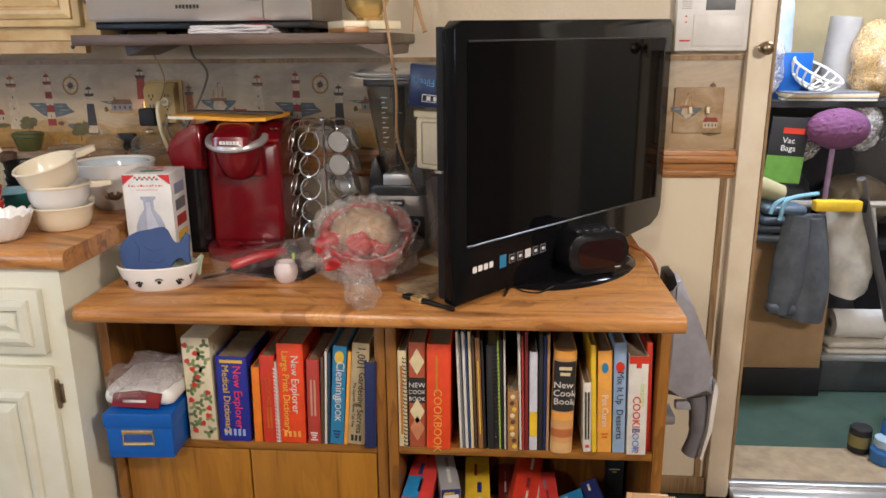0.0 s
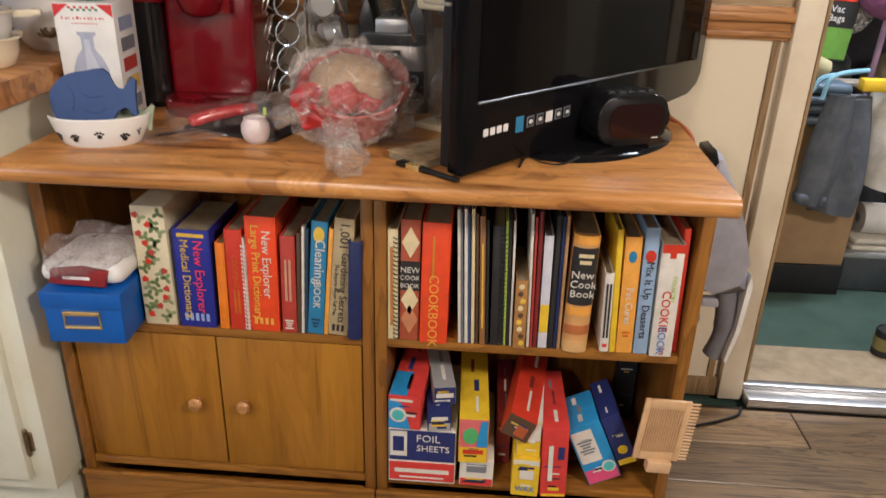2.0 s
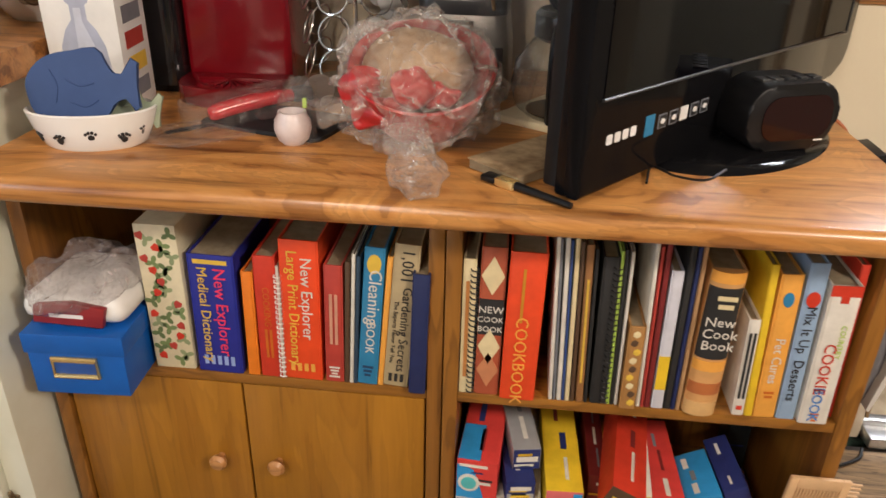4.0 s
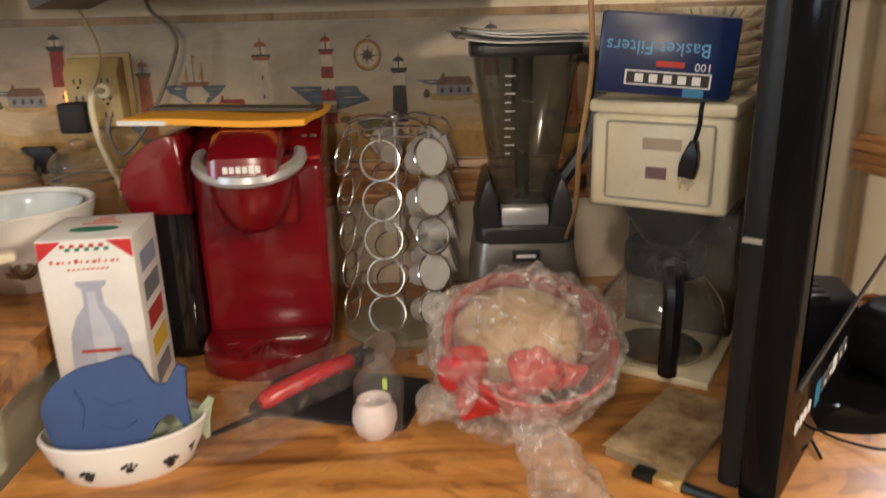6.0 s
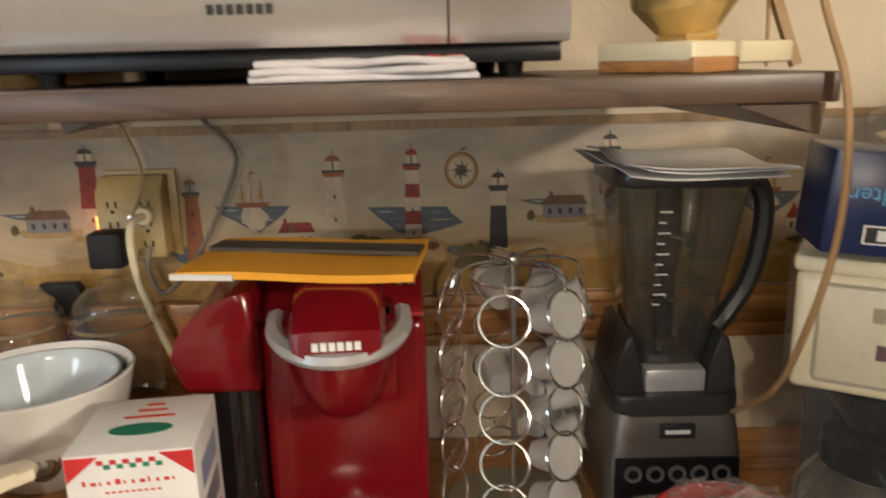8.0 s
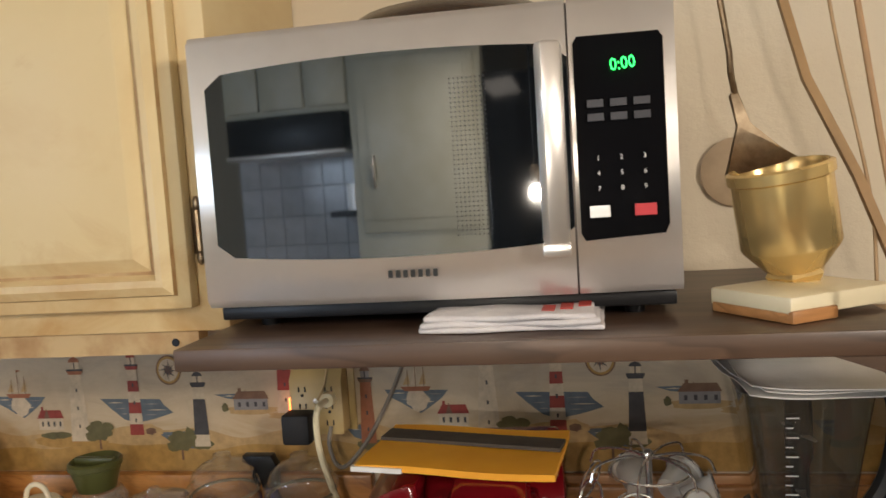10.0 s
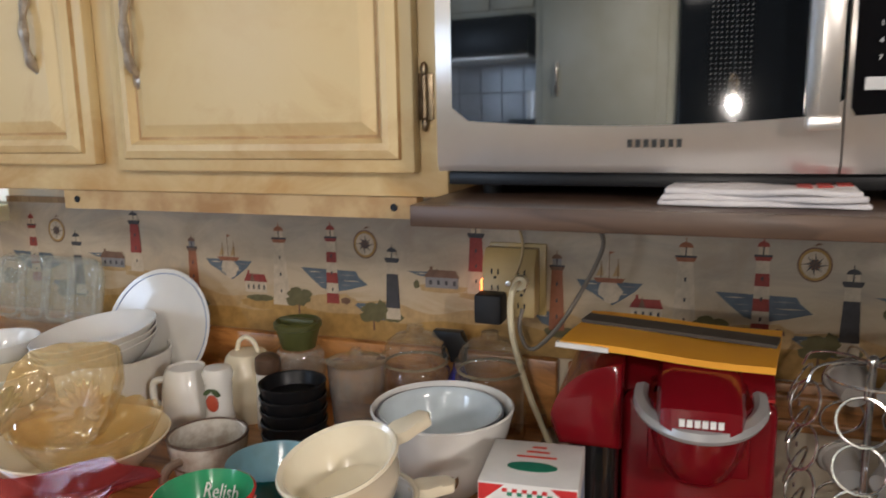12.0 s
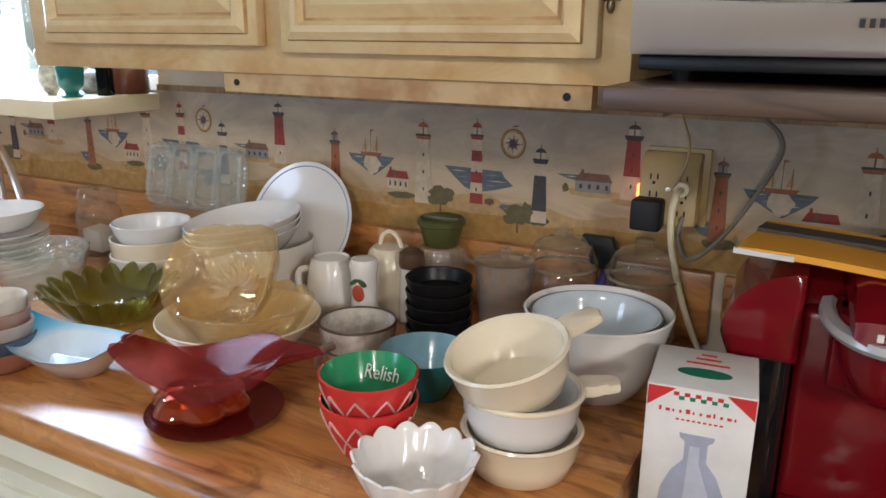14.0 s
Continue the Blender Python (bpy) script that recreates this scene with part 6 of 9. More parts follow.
bm.verts.ensure_lookup_table()
for i in range(6):
    for j in range(8):
        bm.faces.new([bm.verts[k] for k in (i * 9 + j, (i + 1) * 9 + j, (i + 1) * 9 + j + 1, i * 9 + j + 1)])
for v in bm.verts:
    if v.co.x > 0.03:
        v.co.z = 0.228 - (0.228 - v.co.z) * 0.35
bmesh.ops.subdivide_edges(bm, edges=bm.edges[:], cuts=1)
crumple(bm, 0.010, 30, 5)
part("plastic_cover", bm, M_FILMD, cm, "loose creased plastic cover")
part("plastic_cover", crumple(bx(-0.088, 0.088, -0.006, 0.225, 0.220, 0.357, bev=0.012, seg=3), 0.0015, 60, 2), film("thin_cover", (0.88, 0.84, 0.74), 0.03), cm)

fp = thing("filter_packet", "dark blue box of basket coffee filters standing upside down", "box", pose(0.091, 1.640, T + 0.3600, 0, 4.5, -13))
part("body", bx(-0.073, 0.073, 0.0, 0.085, 0.0, 0.088, bev=0.004), col(0.010, 0.024, 0.095, 0.3), fp)
lettering("Basket Filters", 0.0205, col(0.12, 0.40, 0.70), fp, on_front(-0.010, -0.0012, 0.052, 180))
lettering("100", 0.0125, M_WINK, fp, on_front(0.040, -0.0012, 0.034, 180))
part("printed_panel", bx(-0.042, 0.050, -0.0008, 0.0004, 0.011, 0.027), M_WINK, fp)
part("printed_panel", bx(-0.040, 0.048, -0.0014, 0.0, 0.0125, 0.0255), M_INK, fp)
bars(fp, 0.004, -0.0015, 0.019, 0.009, 0.009, 5, M_WINK)
bars(fp, 0.005, -0.001, 0.035, 0.03, 0.006, 1, RED2, False)
part("printed_panel", bx(0.022, 0.044, -0.001, 0.0004, 0.001, 0.010), SKY, fp)
cf = thing("coffee_filters", "stack of fluted paper coffee filters in a clear bag", "coffee filters", pose(0.180, 1.742, T + 0.358))
for i in range(7):
    part("filter_stack", lt([(0.045, 0), (0.058, 0.012), (0.058, 0.0135), (0.0, 0.003)], 64, flute=32, depth=0.10), pm("filter_paper", (0.82, 0.68, 0.46), 0.8), cf, m=pose(0, 0, i * 0.0135, 0, 0, i * 17))
part("bag", crumple(lt([(0, -0.001), (0.062, 0.0), (0.067, 0.05), (0.066, 0.115), (0.045, 0.128), (0, 0.126)], 32), 0.005, 40, 7), M_FILM, cf)
pl = thing("power_plug", "black three-pin plug hanging on its cord", "plug", pose(0.120, 1.622, T + 0.272, 0, 8, A0) @ Matrix.Scale(0.80, 4))
bm = nb()
prism(bm, [(-0.011, 0.0), (0.011, 0.0), (0.013, 0.018), (0.010, 0.034), (0.005, 0.052), (-0.005, 0.052), (-0.010, 0.034), (-0.013, 0.018)], -0.010, 0.010, bev=0.003)
part("body", bm, M_BLACK, pl)
for x in (-0.006, 0.005):
    part("pin", bx(x - 0.001, x + 0.001, -0.003, 0.003, -0.018, 0.001), M_BRASS, pl)
part("cord", tb(curve_pts([(0, 0, 0.05), (0.002, -0.001, 0.075), (0.000, -0.002, 0.096), (-0.004, 0.02, 0.1005)], 6), 0.0032, 8), M_BLACK, pl)
solo("tan_flex", tb(curve_pts([(-0.045, 1.66, 1.66), (-0.022, 1.62, 1.40), (-0.006, 1.590, 1.30), (0.004, 1.60, 1.20), (0.000, 1.63, 1.10), (0.012, 1.70, 1.02), (0.02, 1.80, 0.95)]), 0.003, 8), col(0.40, 0.24, 0.11), "tan electric cord hanging in front of the shelf", "cord")

# boxed chopper
chp = thing("chopper_box", "white product carton picturing a glass bottle chopper", "box", pose(-0.616, 1.622, T, 0, 0, 6) @ Matrix.Diagonal((1.02, 1, 1.028, 1)))
part("body", bx(0, 0.104, 0, 0.108, 0, 0.214, bev=0.001), M_PAPERW, chp)
for i in range(10):
    for j in range(2):
        mt = (col(0.03, 0.22, 0.12), col(0.60, 0.03, 0.03))[j] if (i + j) % 2 else None
        if mt:
            part("printed_check", bx(0.026 + i * 0.0052, 0.0312 + i * 0.0052, -0.0004, 0.0002, 0.2005 + j * 0.004, 0.2045 + j * 0.004), mt, chp)
for pts in ([(0.001, 0.212), (0.028, 0.212), (0.001, 0.190)], [(0.103, 0.212), (0.076, 0.212), (0.103, 0.190)]):
    part("printed_corner", pr(pts, -0.0005, 0.0002), col(0.62, 0.03, 0.03), chp)
for i in range(12):
    w_ = (0.0045, 0.0062, 0.0038)[i % 3]
    part("print", bx(0.013 + i * 0.0065, 0.013 + i * 0.0065 + w_ - 0.002, -0.0004, 0.0002, 0.1865, 0.1895 if i % 4 else 0.1912), RED2, chp)
for i in range(9):
    part("print", bx(0.030 + i * 0.0052, 0.0332 + i * 0.0052, -0.0004, 0.0002, 0.1785, 0.1802), RED2, chp)
bot = [(0.035, 0.165), (0.069, 0.165), (0.068, 0.160), (0.063, 0.156), (0.063, 0.136), (0.074, 0.122), (0.083, 0.100), (0.086, 0.070), (0.086, 0.022), (0.018, 0.022), (0.018, 0.070), (0.021, 0.100), (0.030, 0.122), (0.041, 0.136), (0.041, 0.156), (0.036, 0.160)]
part("printed_bottle", pr(bot, -0.0005, 0.0002), col(0.42, 0.45, 0.56), chp)
part("printed_bottle_light", pr([(0.046, 0.152), (0.056, 0.152), (0.056, 0.134), (0.068, 0.10), (0.068, 0.03), (0.048, 0.03), (0.044, 0.09)], -0.0009, 0.0), col(0.58, 0.61, 0.70), chp)
bars(chp, 0.052, -0.0011, 0.080, 0.044, 0.004, 1, PINKRED, False)
part("printed_oval", pr(disc(0.027, 28, 1.0, 0.42, 0.052, 0.042), 0.2138, 0.2146, axis=2), col(0.01, 0.20, 0.12), chp)
bm = nb()
for i, (w, v) in enumerate(((0.016, 0.092), (0.026, 0.080), (0.044, 0.067))):
    box(bm, 0.054 - w / 2, 0.054 + w / 2, v - 0.002, v + 0.002, 0.2139, 0.2145)
part("print", bm, RED2, chp)
for i in range(5):
    part("printed_picture", bx(0.1038, 0.1046, 0.020, 0.088, 0.02 + i * 0.036, 0.044 + i * 0.036), (GREYB, YINK, PINKRED, GREYB, col(0.3, 0.35, 0.5))[i], chp)

# oval dog dish with two fish shapes
dd_ = thing("pet_dish", "white oval ceramic dish with black paw prints", "dish", pose(-0.498, 1.510, T, 0, 0, 14))
part("bowl", lt([(0, 0.002), (0.060, 0.0), (0.066, 0.004), (0.078, 0.030), (0.084, 0.050), (0.081, 0.052), (0.074, 0.030), (0.060, 0.008), (0, 0.008)], 40, sy=0.62), M_WHITE, dd_)
for a in (-150, -118, -85, -52, -25):
    ca_, sa_ = math.cos(radians(a)), math.sin(radians(a))
    mm = Matrix.Translation((0.0722 * ca_, 0.0722 * 0.62 * sa_, 0.016 + 0.006 * (a % 2))) @ pose(0, 0, 0, 113, 0, a + 90)
    bm = nb()
    for u, v, rr in ((0, 0, 0.0044), (-0.0062, 0.0054, 0.0020), (-0.0023, 0.0080, 0.0020), (0.0023, 0.0080, 0.0020), (0.0062, 0.0054, 0.0020)):
        prism(bm, disc(rr, 10, 1, 1, u, v), -0.003, 0.0016, axis=2)
    part("paw_print", bm, M_INK, dd_, m=mm)


def fish(name, mat, m, label):
    o = []
    for a in range(20, 341, 10):
        k = 1 + 0.24 * max(0, math.cos(radians(a - 58))) ** 26 + 0.16 * max(0, math.cos(radians(a - 285))) ** 24 - 0.06 * max(0, math.cos(radians(a - 186))) ** 40
        o.append((-0.006 + 0.050 * k * math.cos(radians(a)), 0.040 * k * math.sin(radians(a))))
    o += [(0.052, -0.010), (0.060, -0.026), (0.067, -0.022), (0.064, 0.0), (0.070, 0.024), (0.062, 0.030), (0.051, 0.012)]
    bm = pr(o, -0.004, 0.004, axis=1, bev=0.0015)
    for pts in ([(-0.026, 0.022), (-0.020, 0.006), (-0.024, -0.012)], [(-0.010, 0.012), (0.004, 0.004), (0.020, 0.006)], [(-0.008, -0.012), (0.008, -0.018), (0.022, -0.012)]):
        tube(bm, curve_pts([(u, -0.0042, v) for u, v in pts], 5), 0.0011, 5)
    f = solo(name, bm, mat, label, "fish shape", m)
    return f


fish("fish_shape", M_FISHBLUE, pose(-0.503, 1.494, T + 0.077, -14, -3, 12) @ Matrix.Diagonal((1.16, 1.1, 1.22, 1)), "blue foam fish shape standing in the dish")
fish("fish_shape", M_SAGE, pose(-0.470, 1.522, T + 0.046, -14, 6, 12) @ Matrix.Scale(0.86, 4), "sage green foam fish shape standing in the dish")

# black tray with a packaged cutter, small pink cup
tr = solo("flat_tray", pr(rounded(-0.10, 0.10, -0.06, 0.06, 0.01), 0.0, 0.006, axis=2, bev=0.002), M_BLACKSOFT, "flat black plastic tray on the worktop", "tray", pose(-0.285, 1.640, T, 0, 0, -16))
pk = thing("packaged_cutter", "red-handled kitchen cutter in clear plastic packaging", "kitchen tool", pose(-0.310, 1.655, T + 0.008, 0, -4, 38))
part("handle", tb(curve_pts([(-0.085, 0, 0.016), (-0.05, 0, 0.020), (0.0, 0, 0.022), (0.05, 0, 0.020)]), [0.007, 0.010, 0.011, 0.012, 0.012, 0.012, 0.012, 0.012, 0.012, 0.012, 0.012, 0.012, 0.012, 0.012, 0.012, 0.012, 0.012, 0.012, 0.012, 0.012, 0.011, 0.011, 0.011, 0.011, 0.011, 0.011, 0.010, 0.010, 0.010, 0.009, 0.008], 10), col(0.50, 0.012, 0.02, 0.2), pk)
part("guard", bx(0.045, 0.075, -0.012, 0.012, 0.010, 0.030, bev=0.003), M_CHARCOAL, pk)
part("wheel", lt([(0, 0.0), (0.026, 0.0), (0.026, 0.002), (0, 0.002)], 28), M_STEEL, pk, m=pose(0.088, 0, 0.018, 90))
part("blister", crumple(bx(-0.12, 0.12, -0.032, 0.032, 0.0, 0.040, bev=0.008, seg=3), 0.003, 40, 1), M_FILM, pk, "creased clear blister pack")
part("tag", bx(-0.150, -0.075, -0.004, 0.004, 0.0, 0.004), M_BLACK, pk)
solo("clear_wrapper", crumple(pr([(-0.11, -0.03), (0.02, -0.05), (0.10, 0.02), (0.0, 0.05)], 0.0, 0.006, axis=2), 0.003, 30, 4), M_FILM, "empty crumpled clear plastic wrapper", "wrapper", pose(-0.40, 1.555, T + 0.001))
cup = thing("small_cup", "small pale pink cup in a clear plastic bag", "cup", pose(-0.238, 1.553, T) @ Matrix.Scale(0.88, 4))
part("cup", lt([(0, 0), (0.016, 0), (0.024, 0.008), (0.029, 0.024), (0.028, 0.038), (0.023, 0.046), (0.022, 0.052), (0.019, 0.052), (0.019, 0.040), (0, 0.038)], 32), col(0.70, 0.60, 0.58, 0.3), cup)
part("filling", lt([(0, 0.036), (0.022, 0.034)], 20), M_SAGE, cup)
part("tag", bx(0.010, 0.016, 0.026, 0.030, 0.05, 0.065), LIME, cup)
part("bag", crumple(lt([(0, 0), (0.030, 0.001), (0.032, 0.04), (0.034, 0.065), (0.020, 0.085), (0.014, 0.10)], 24), 0.006, 45, 9), M_FILM, cup, m=pose(0.004, 0.008, 0, -14))

# red bowl wrapped in a clear bag
wb = thing("wrapped_bowl", "red bowl with tan filling wrapped in crinkled clear plastic", "wrapped bowl", pose(-0.070, 1.590, T))
part("bowl", lt(bowl_profile(0.045, 0.098, 0.098, 0.005, 0.5), 48), M_REDSOFT, wb, m=pose(0.004, 0.018, 0.026, 26, 3))
bm = ball(0.076, 5, 1, 0.86, 0.70, (0, -0.006, 0.100))
crumple(bm, 0.010, 13, 2)
crumple(bm, 0.0012, 60, 3)
part("paper_filling", bm, pm("tan_paper", (0.44, 0.28, 0.15), 0.6, other=(0.36, 0.21, 0.10), scale=14), wb)
random.seed(11)
for cx, cy, cz, rr in ((-0.066, -0.058, 0.088, 0.030), (-0.048, -0.070, 0.056, 0.027), (0.006, -0.084, 0.098, 0.029), (0.036, -0.076, 0.088, 0.022), (-0.018, -0.082, 0.070, 0.018)):
    part("red_petal", crumple(ball(rr, 4, 1.0, 0.6, 0.9, (cx, cy, cz)), 0.010, 38, cx * 50), M_REDSOFT, wb)
bm = ball(1, 5, 0.108, 0.108, 0.090, (0.0, -0.010, 0.085))
for v in bm.verts:
    d = noise.noise_vector(v.co * 26) * 0.022 + noise.noise_vector(v.co * 75) * 0.012
    v.co += d
    v.co.z = max(v.co.z, 0.002)
part("bag", bm, M_FILMB, wb, "crinkled clear plastic bag", sharp=22)
bm = tb(curve_pts([(0.0, -0.092, 0.070), (0.005, -0.115, 0.050), (0.012, -0.150, 0.030), (0.022, -0.180, 0.026), (0.032, -0.200, 0.022), (0.040, -0.212, 0.018)], 8), [0.012 + 0.018 * min(1, i / 14) - 0.006 * max(0, i - 30) / 10 for i in range(41)], 18)
bmesh.ops.subdivide_edges(bm, edges=bm.edges[:], cuts=1)
crumple(bm, 0.016, 36, 6)
for v in bm.verts:
    v.co.z = max(v.co.z, 0.003)
part("bag_tail", bm, M_FILMB, wb, "gathered end of the plastic bag", sharp=22)
bm = tb(curve_pts([(-0.060, -0.075, 0.075), (-0.085, -0.085, 0.066), (-0.115, -0.075, 0.058)], 6), [0.012, 0.013, 0.014, 0.015, 0.016, 0.017, 0.018, 0.019, 0.02, 0.02, 0.02, 0.02, 0.018], 14)
bmesh.ops.subdivide_edges(bm, edges=bm.edges[:], cuts=1)
crumple(bm, 0.010, 34, 8)
part("bag_knot", bm, M_FILMB, wb, sharp=22)

# papers and pens by the television
mg = thing("recipe_booklet", "worn recipe booklet lying flat by the television", "booklet", pose(0.098, 1.528, T, 0, 0, -42))
part("page_block", bx(-0.042, 0.042, -0.085, 0.075, 0.002, 0.014), M_PAGES, mg)
part("cover", bx(-0.044, 0.044, -0.087, 0.077, 0.014, 0.0155), pm("mottled_cover", (0.52, 0.40, 0.24), 0.35, other=(0.16, 0.09, 0.04), scale=30), mg)
pk2 = thing("paint_brush", "small paint brush with dark handle lying on the worktop", "brush", pose(0.055, 1.440, T + 0.006, 0, 0, -38))
part("handle", tb([(0.02, 0, 0), (0.05, 0, 0), (0.10, 0, 0)], [0.006, 0.005, 0.004], 8), M_BLACK, pk2)
part("ferrule", bx(-0.008, 0.02, -0.008, 0.008, -0.005, 0.005, bev=0.001), M_BRASS, pk2)
part("bristles", bx(-0.03, -0.008, -0.009, 0.009, -0.004, 0.004, bev=0.002), M_BLACK, pk2)

# ---------------------------------------------------------------- microwave and wall shelf
mw = thing("microwave", "stainless steel microwave oven with dark glass door", "microwave", pose(-0.430, 1.672, 1.316))
part("casing", bx(-0.243, 0.243, 0.022, 0.355, 0.026, 0.312, bev=0.006), pm("grey_casing", (0.30, 0.27, 0.25), 0.35, 0.6), mw)


def mirror_coat(m):
    m.node_tree.nodes["Principled BSDF"].inputs["Coat IOR"].default_value = 1.75
    return m


def bowed(x0, x1, z0, z1, y0, y1, bow, n=14):
    """A front plate that bows outward towards its middle."""
    bm = nb()
    rows = []
    for i in range(n + 1):
        u = i / n
        x = x0 + (x1 - x0) * u
        k = bow * (1 - ((x + 0.05) / 0.26) ** 2)
        rows.append([bm.verts.new(p) for p in ((x, y1, z0), (x, y0 - k + 0.006, z0), (x, y0 - k, z0 + 0.008), (x, y0 - k, z1 - 0.008), (x, y0 - k + 0.006, z1), (x, y1, z1))])
    for a, b in zip(rows, rows[1:]):
        for i in range(6):
            bm.faces.new((a[i], a[(i + 1) % 6], b[(i + 1) % 6], b[i]))
    bm.faces.new(rows[0]); bm.faces.new(rows[-1])
    return bm


door = part("door", bowed(-0.243, 0.143, 0.028, 0.310, 0.004, 0.026, 0.008), M_STEEL, mw)
pan = part("control_side", bowed(0.145, 0.243, 0.028, 0.310, 0.004, 0.026, 0.008, 6), M_STEEL, mw)


def bowed_sheet(outline, y0, bow):
    bm = nb()
    top, bot = outline
    n = len(top)
    ra, rb = [], []
    for (x, zt), (_, zb) in zip(top, bot):
        k = bow * (1 - ((x + 0.05) / 0.26) ** 2)
        ra.append((bm.verts.new((x, y0 - k, zt)), bm.verts.new((x, y0 - k + 0.003, zt))))
        rb.append((bm.verts.new((x, y0 - k, zb)), bm.verts.new((x, y0 - k + 0.003, zb))))
    for i in range(n - 1):
        bm.faces.new((ra[i][0], ra[i + 1][0], rb[i + 1][0], rb[i][0]))
        bm.faces.new((ra[i][0], ra[i][1], ra[i + 1][1], ra[i + 1][0]))
        bm.faces.new((rb[i][0], rb[i + 1][0], rb[i + 1][1], rb[i][1]))
    for i in (0, n - 1):
        bm.faces.new((ra[i][0], rb[i][0], rb[i][1], ra[i][1]))
    return bm


xs = [-0.225 + 0.368 * i / 20 for i in range(21)]
arc = lambda x: 1 - ((x + 0.04) / 0.20) ** 2
topo = [(x, 0.266 + 0.010 * arc(x) - (0.012 if i in (0, 20) else 0)) for i, x in enumerate(xs)]
boto = [(x, 0.084 - 0.010 * arc(x) + (0.012 if i in (0, 20) else 0)) for i, x in enumerate(xs)]
part("door_glass", bowed_sheet((topo, boto), 0.0025, 0.008), mirror_coat(low_gloss(pm("oven_glass", (0.006, 0.008, 0.010), 0.03, bump=0, coat=1.0), 1.0)), door, "dark mirror-like oven glass")
dots = nb()
for i in range(9):
    for j in range(34):
        box(dots, 0.030 + i * 0.0042, 0.0311 + i * 0.0042, -0.0072, -0.0066, 0.092 + j * 0.0046, 0.0931 + j * 0.0046)
tagged(part("screen_mesh", dots, col(0.08, 0.08, 0.08), door, "perforated metal screen behind the glass"), kind="stuff")
bm = nb()
prism(bm, [(0.112, 0.0), (0.139, 0.0), (0.137, -0.024), (0.130, -0.030), (0.120, -0.030), (0.114, -0.024)], 0.080, 0.268, axis=2, bev=0.003)
part("handle", bm, M_STEEL, door, "polished vertical door handle")
part("handle_foot", bx(0.112, 0.139, -0.026, 0.0, 0.068, 0.081, bev=0.003), M_STEEL, door)
xs = [0.149, 0.153, 0.17, 0.19, 0.21, 0.228, 0.232]
topo = [(x, 0.273 - (0.006 if i in (0, 6) else 0)) for i, x in enumerate(xs)]
boto = [(x, 0.079 + 0.001 * i + (0.008 if i in (0, 6) else 0)) for i, x in enumerate(xs)]
pg = part("control_panel", bowed_sheet((topo, boto), 0.0025, 0.008), M_BLACKGLOSS, pan)
lettering("0:00", 0.0165, M_GREENGLOW, pg, on_front(0.194, -0.0055, 0.244) @ Matrix.Shear('XY', 4, (0.18, 0)), "digits", squeeze=0.85)
for r in range(2):
    for c_ in range(3):
        part("key", bx(0.160 + c_ * 0.0215, 0.175 + c_ * 0.0215, -0.0036 + c_ * 0.0012, 0.0, 0.206 - r * 0.013, 0.213 - r * 0.013), col(0.05, 0.05, 0.06), pg)
for i in range(9):
    lettering(str(i + 1), 0.0066, M_WINK, pg, on_front(0.168 + (i % 3) * 0.0215, -0.0042 + (i % 3) * 0.0013, 0.158 - (i // 3) * 0.0145), "number")
part("key", bx(0.158, 0.177, -0.0036, 0.0, 0.102, 0.113), M_SILVERPL, pg, "grey start key")
part("key", bx(0.200, 0.220, -0.0018, 0.002, 0.102, 0.113), col(0.60, 0.04, 0.05), pg, "red stop key")
bars(door, -0.018, -0.0062, 0.057, 0.0045, 0.0075, 7, M_INK)
for fx in (-0.2, 0.2):
    for fy in (0.06, 0.32):
        part("foot", lt([(0.010, 0), (0.012, 0.013)], 14), M_BLACK, mw, m=pose(fx, fy, 0.0))
part("base_pan", bx(-0.238, 0.238, 0.020, 0.352, 0.012, 0.0265, bev=0.002), M_BLACK, mw, "black sheet base")

pl_ = thing("pan_lid", "dark domed pan lid lying on the microwave", "pan lid", pose(-0.420, 1.845, 1.629))
part("dome", lt([(0.138, 0.0), (0.141, 0.004), (0.136, 0.010), (0.110, 0.026), (0.060, 0.038), (0.0, 0.042)], 48), pm("dark_enamel", (0.05, 0.032, 0.022), 0.25), pl_)
part("knob", lt([(0.010, 0.041), (0.009, 0.052), (0.018, 0.058), (0.016, 0.066), (0, 0.068)], 20), M_BLACK, pl_)

tw = thing("folded_towel", "folded white kitchen towel with red print on the shelf", "towel", pose(-0.350, 1.705, 1.3165, 0, 0, -2))
for i in range(3):
    bm = bx(-0.088 + i * 0.003, 0.088 - i * 0.004, -0.070 - i * 0.002, 0.085, i * 0.0056, i * 0.0056 + 0.0058, bev=0.0026, seg=3)
    bmesh.ops.subdivide_edges(bm, edges=[e for e in bm.edges if e.calc_length() > 0.05], cuts=9, use_grid_fill=True)
    for v in bm.verts:
        v.co += noise.noise_vector(Vector((v.co.x * 26, v.co.y * 26, i * 3.0))) * 0.0024
        v.co.y += 0.004 * math.sin(v.co.x * 40 + i * 2)
        v.co.z = max(v.co.z, 0.0004)
    part("fold", bm, pm("towel_cloth", (0.70, 0.67, 0.66), 0.9, other=(0.58, 0.55, 0.56), scale=30, bump=0.5, bscale=300), tw)
for q in range(3):
    part("printed_mark", bx(0.030 + q * 0.017, 0.042 + q * 0.017, -0.060 + q * 0.01, -0.030 + q * 0.01, 0.0165, 0.0185), PINKRED, tw)

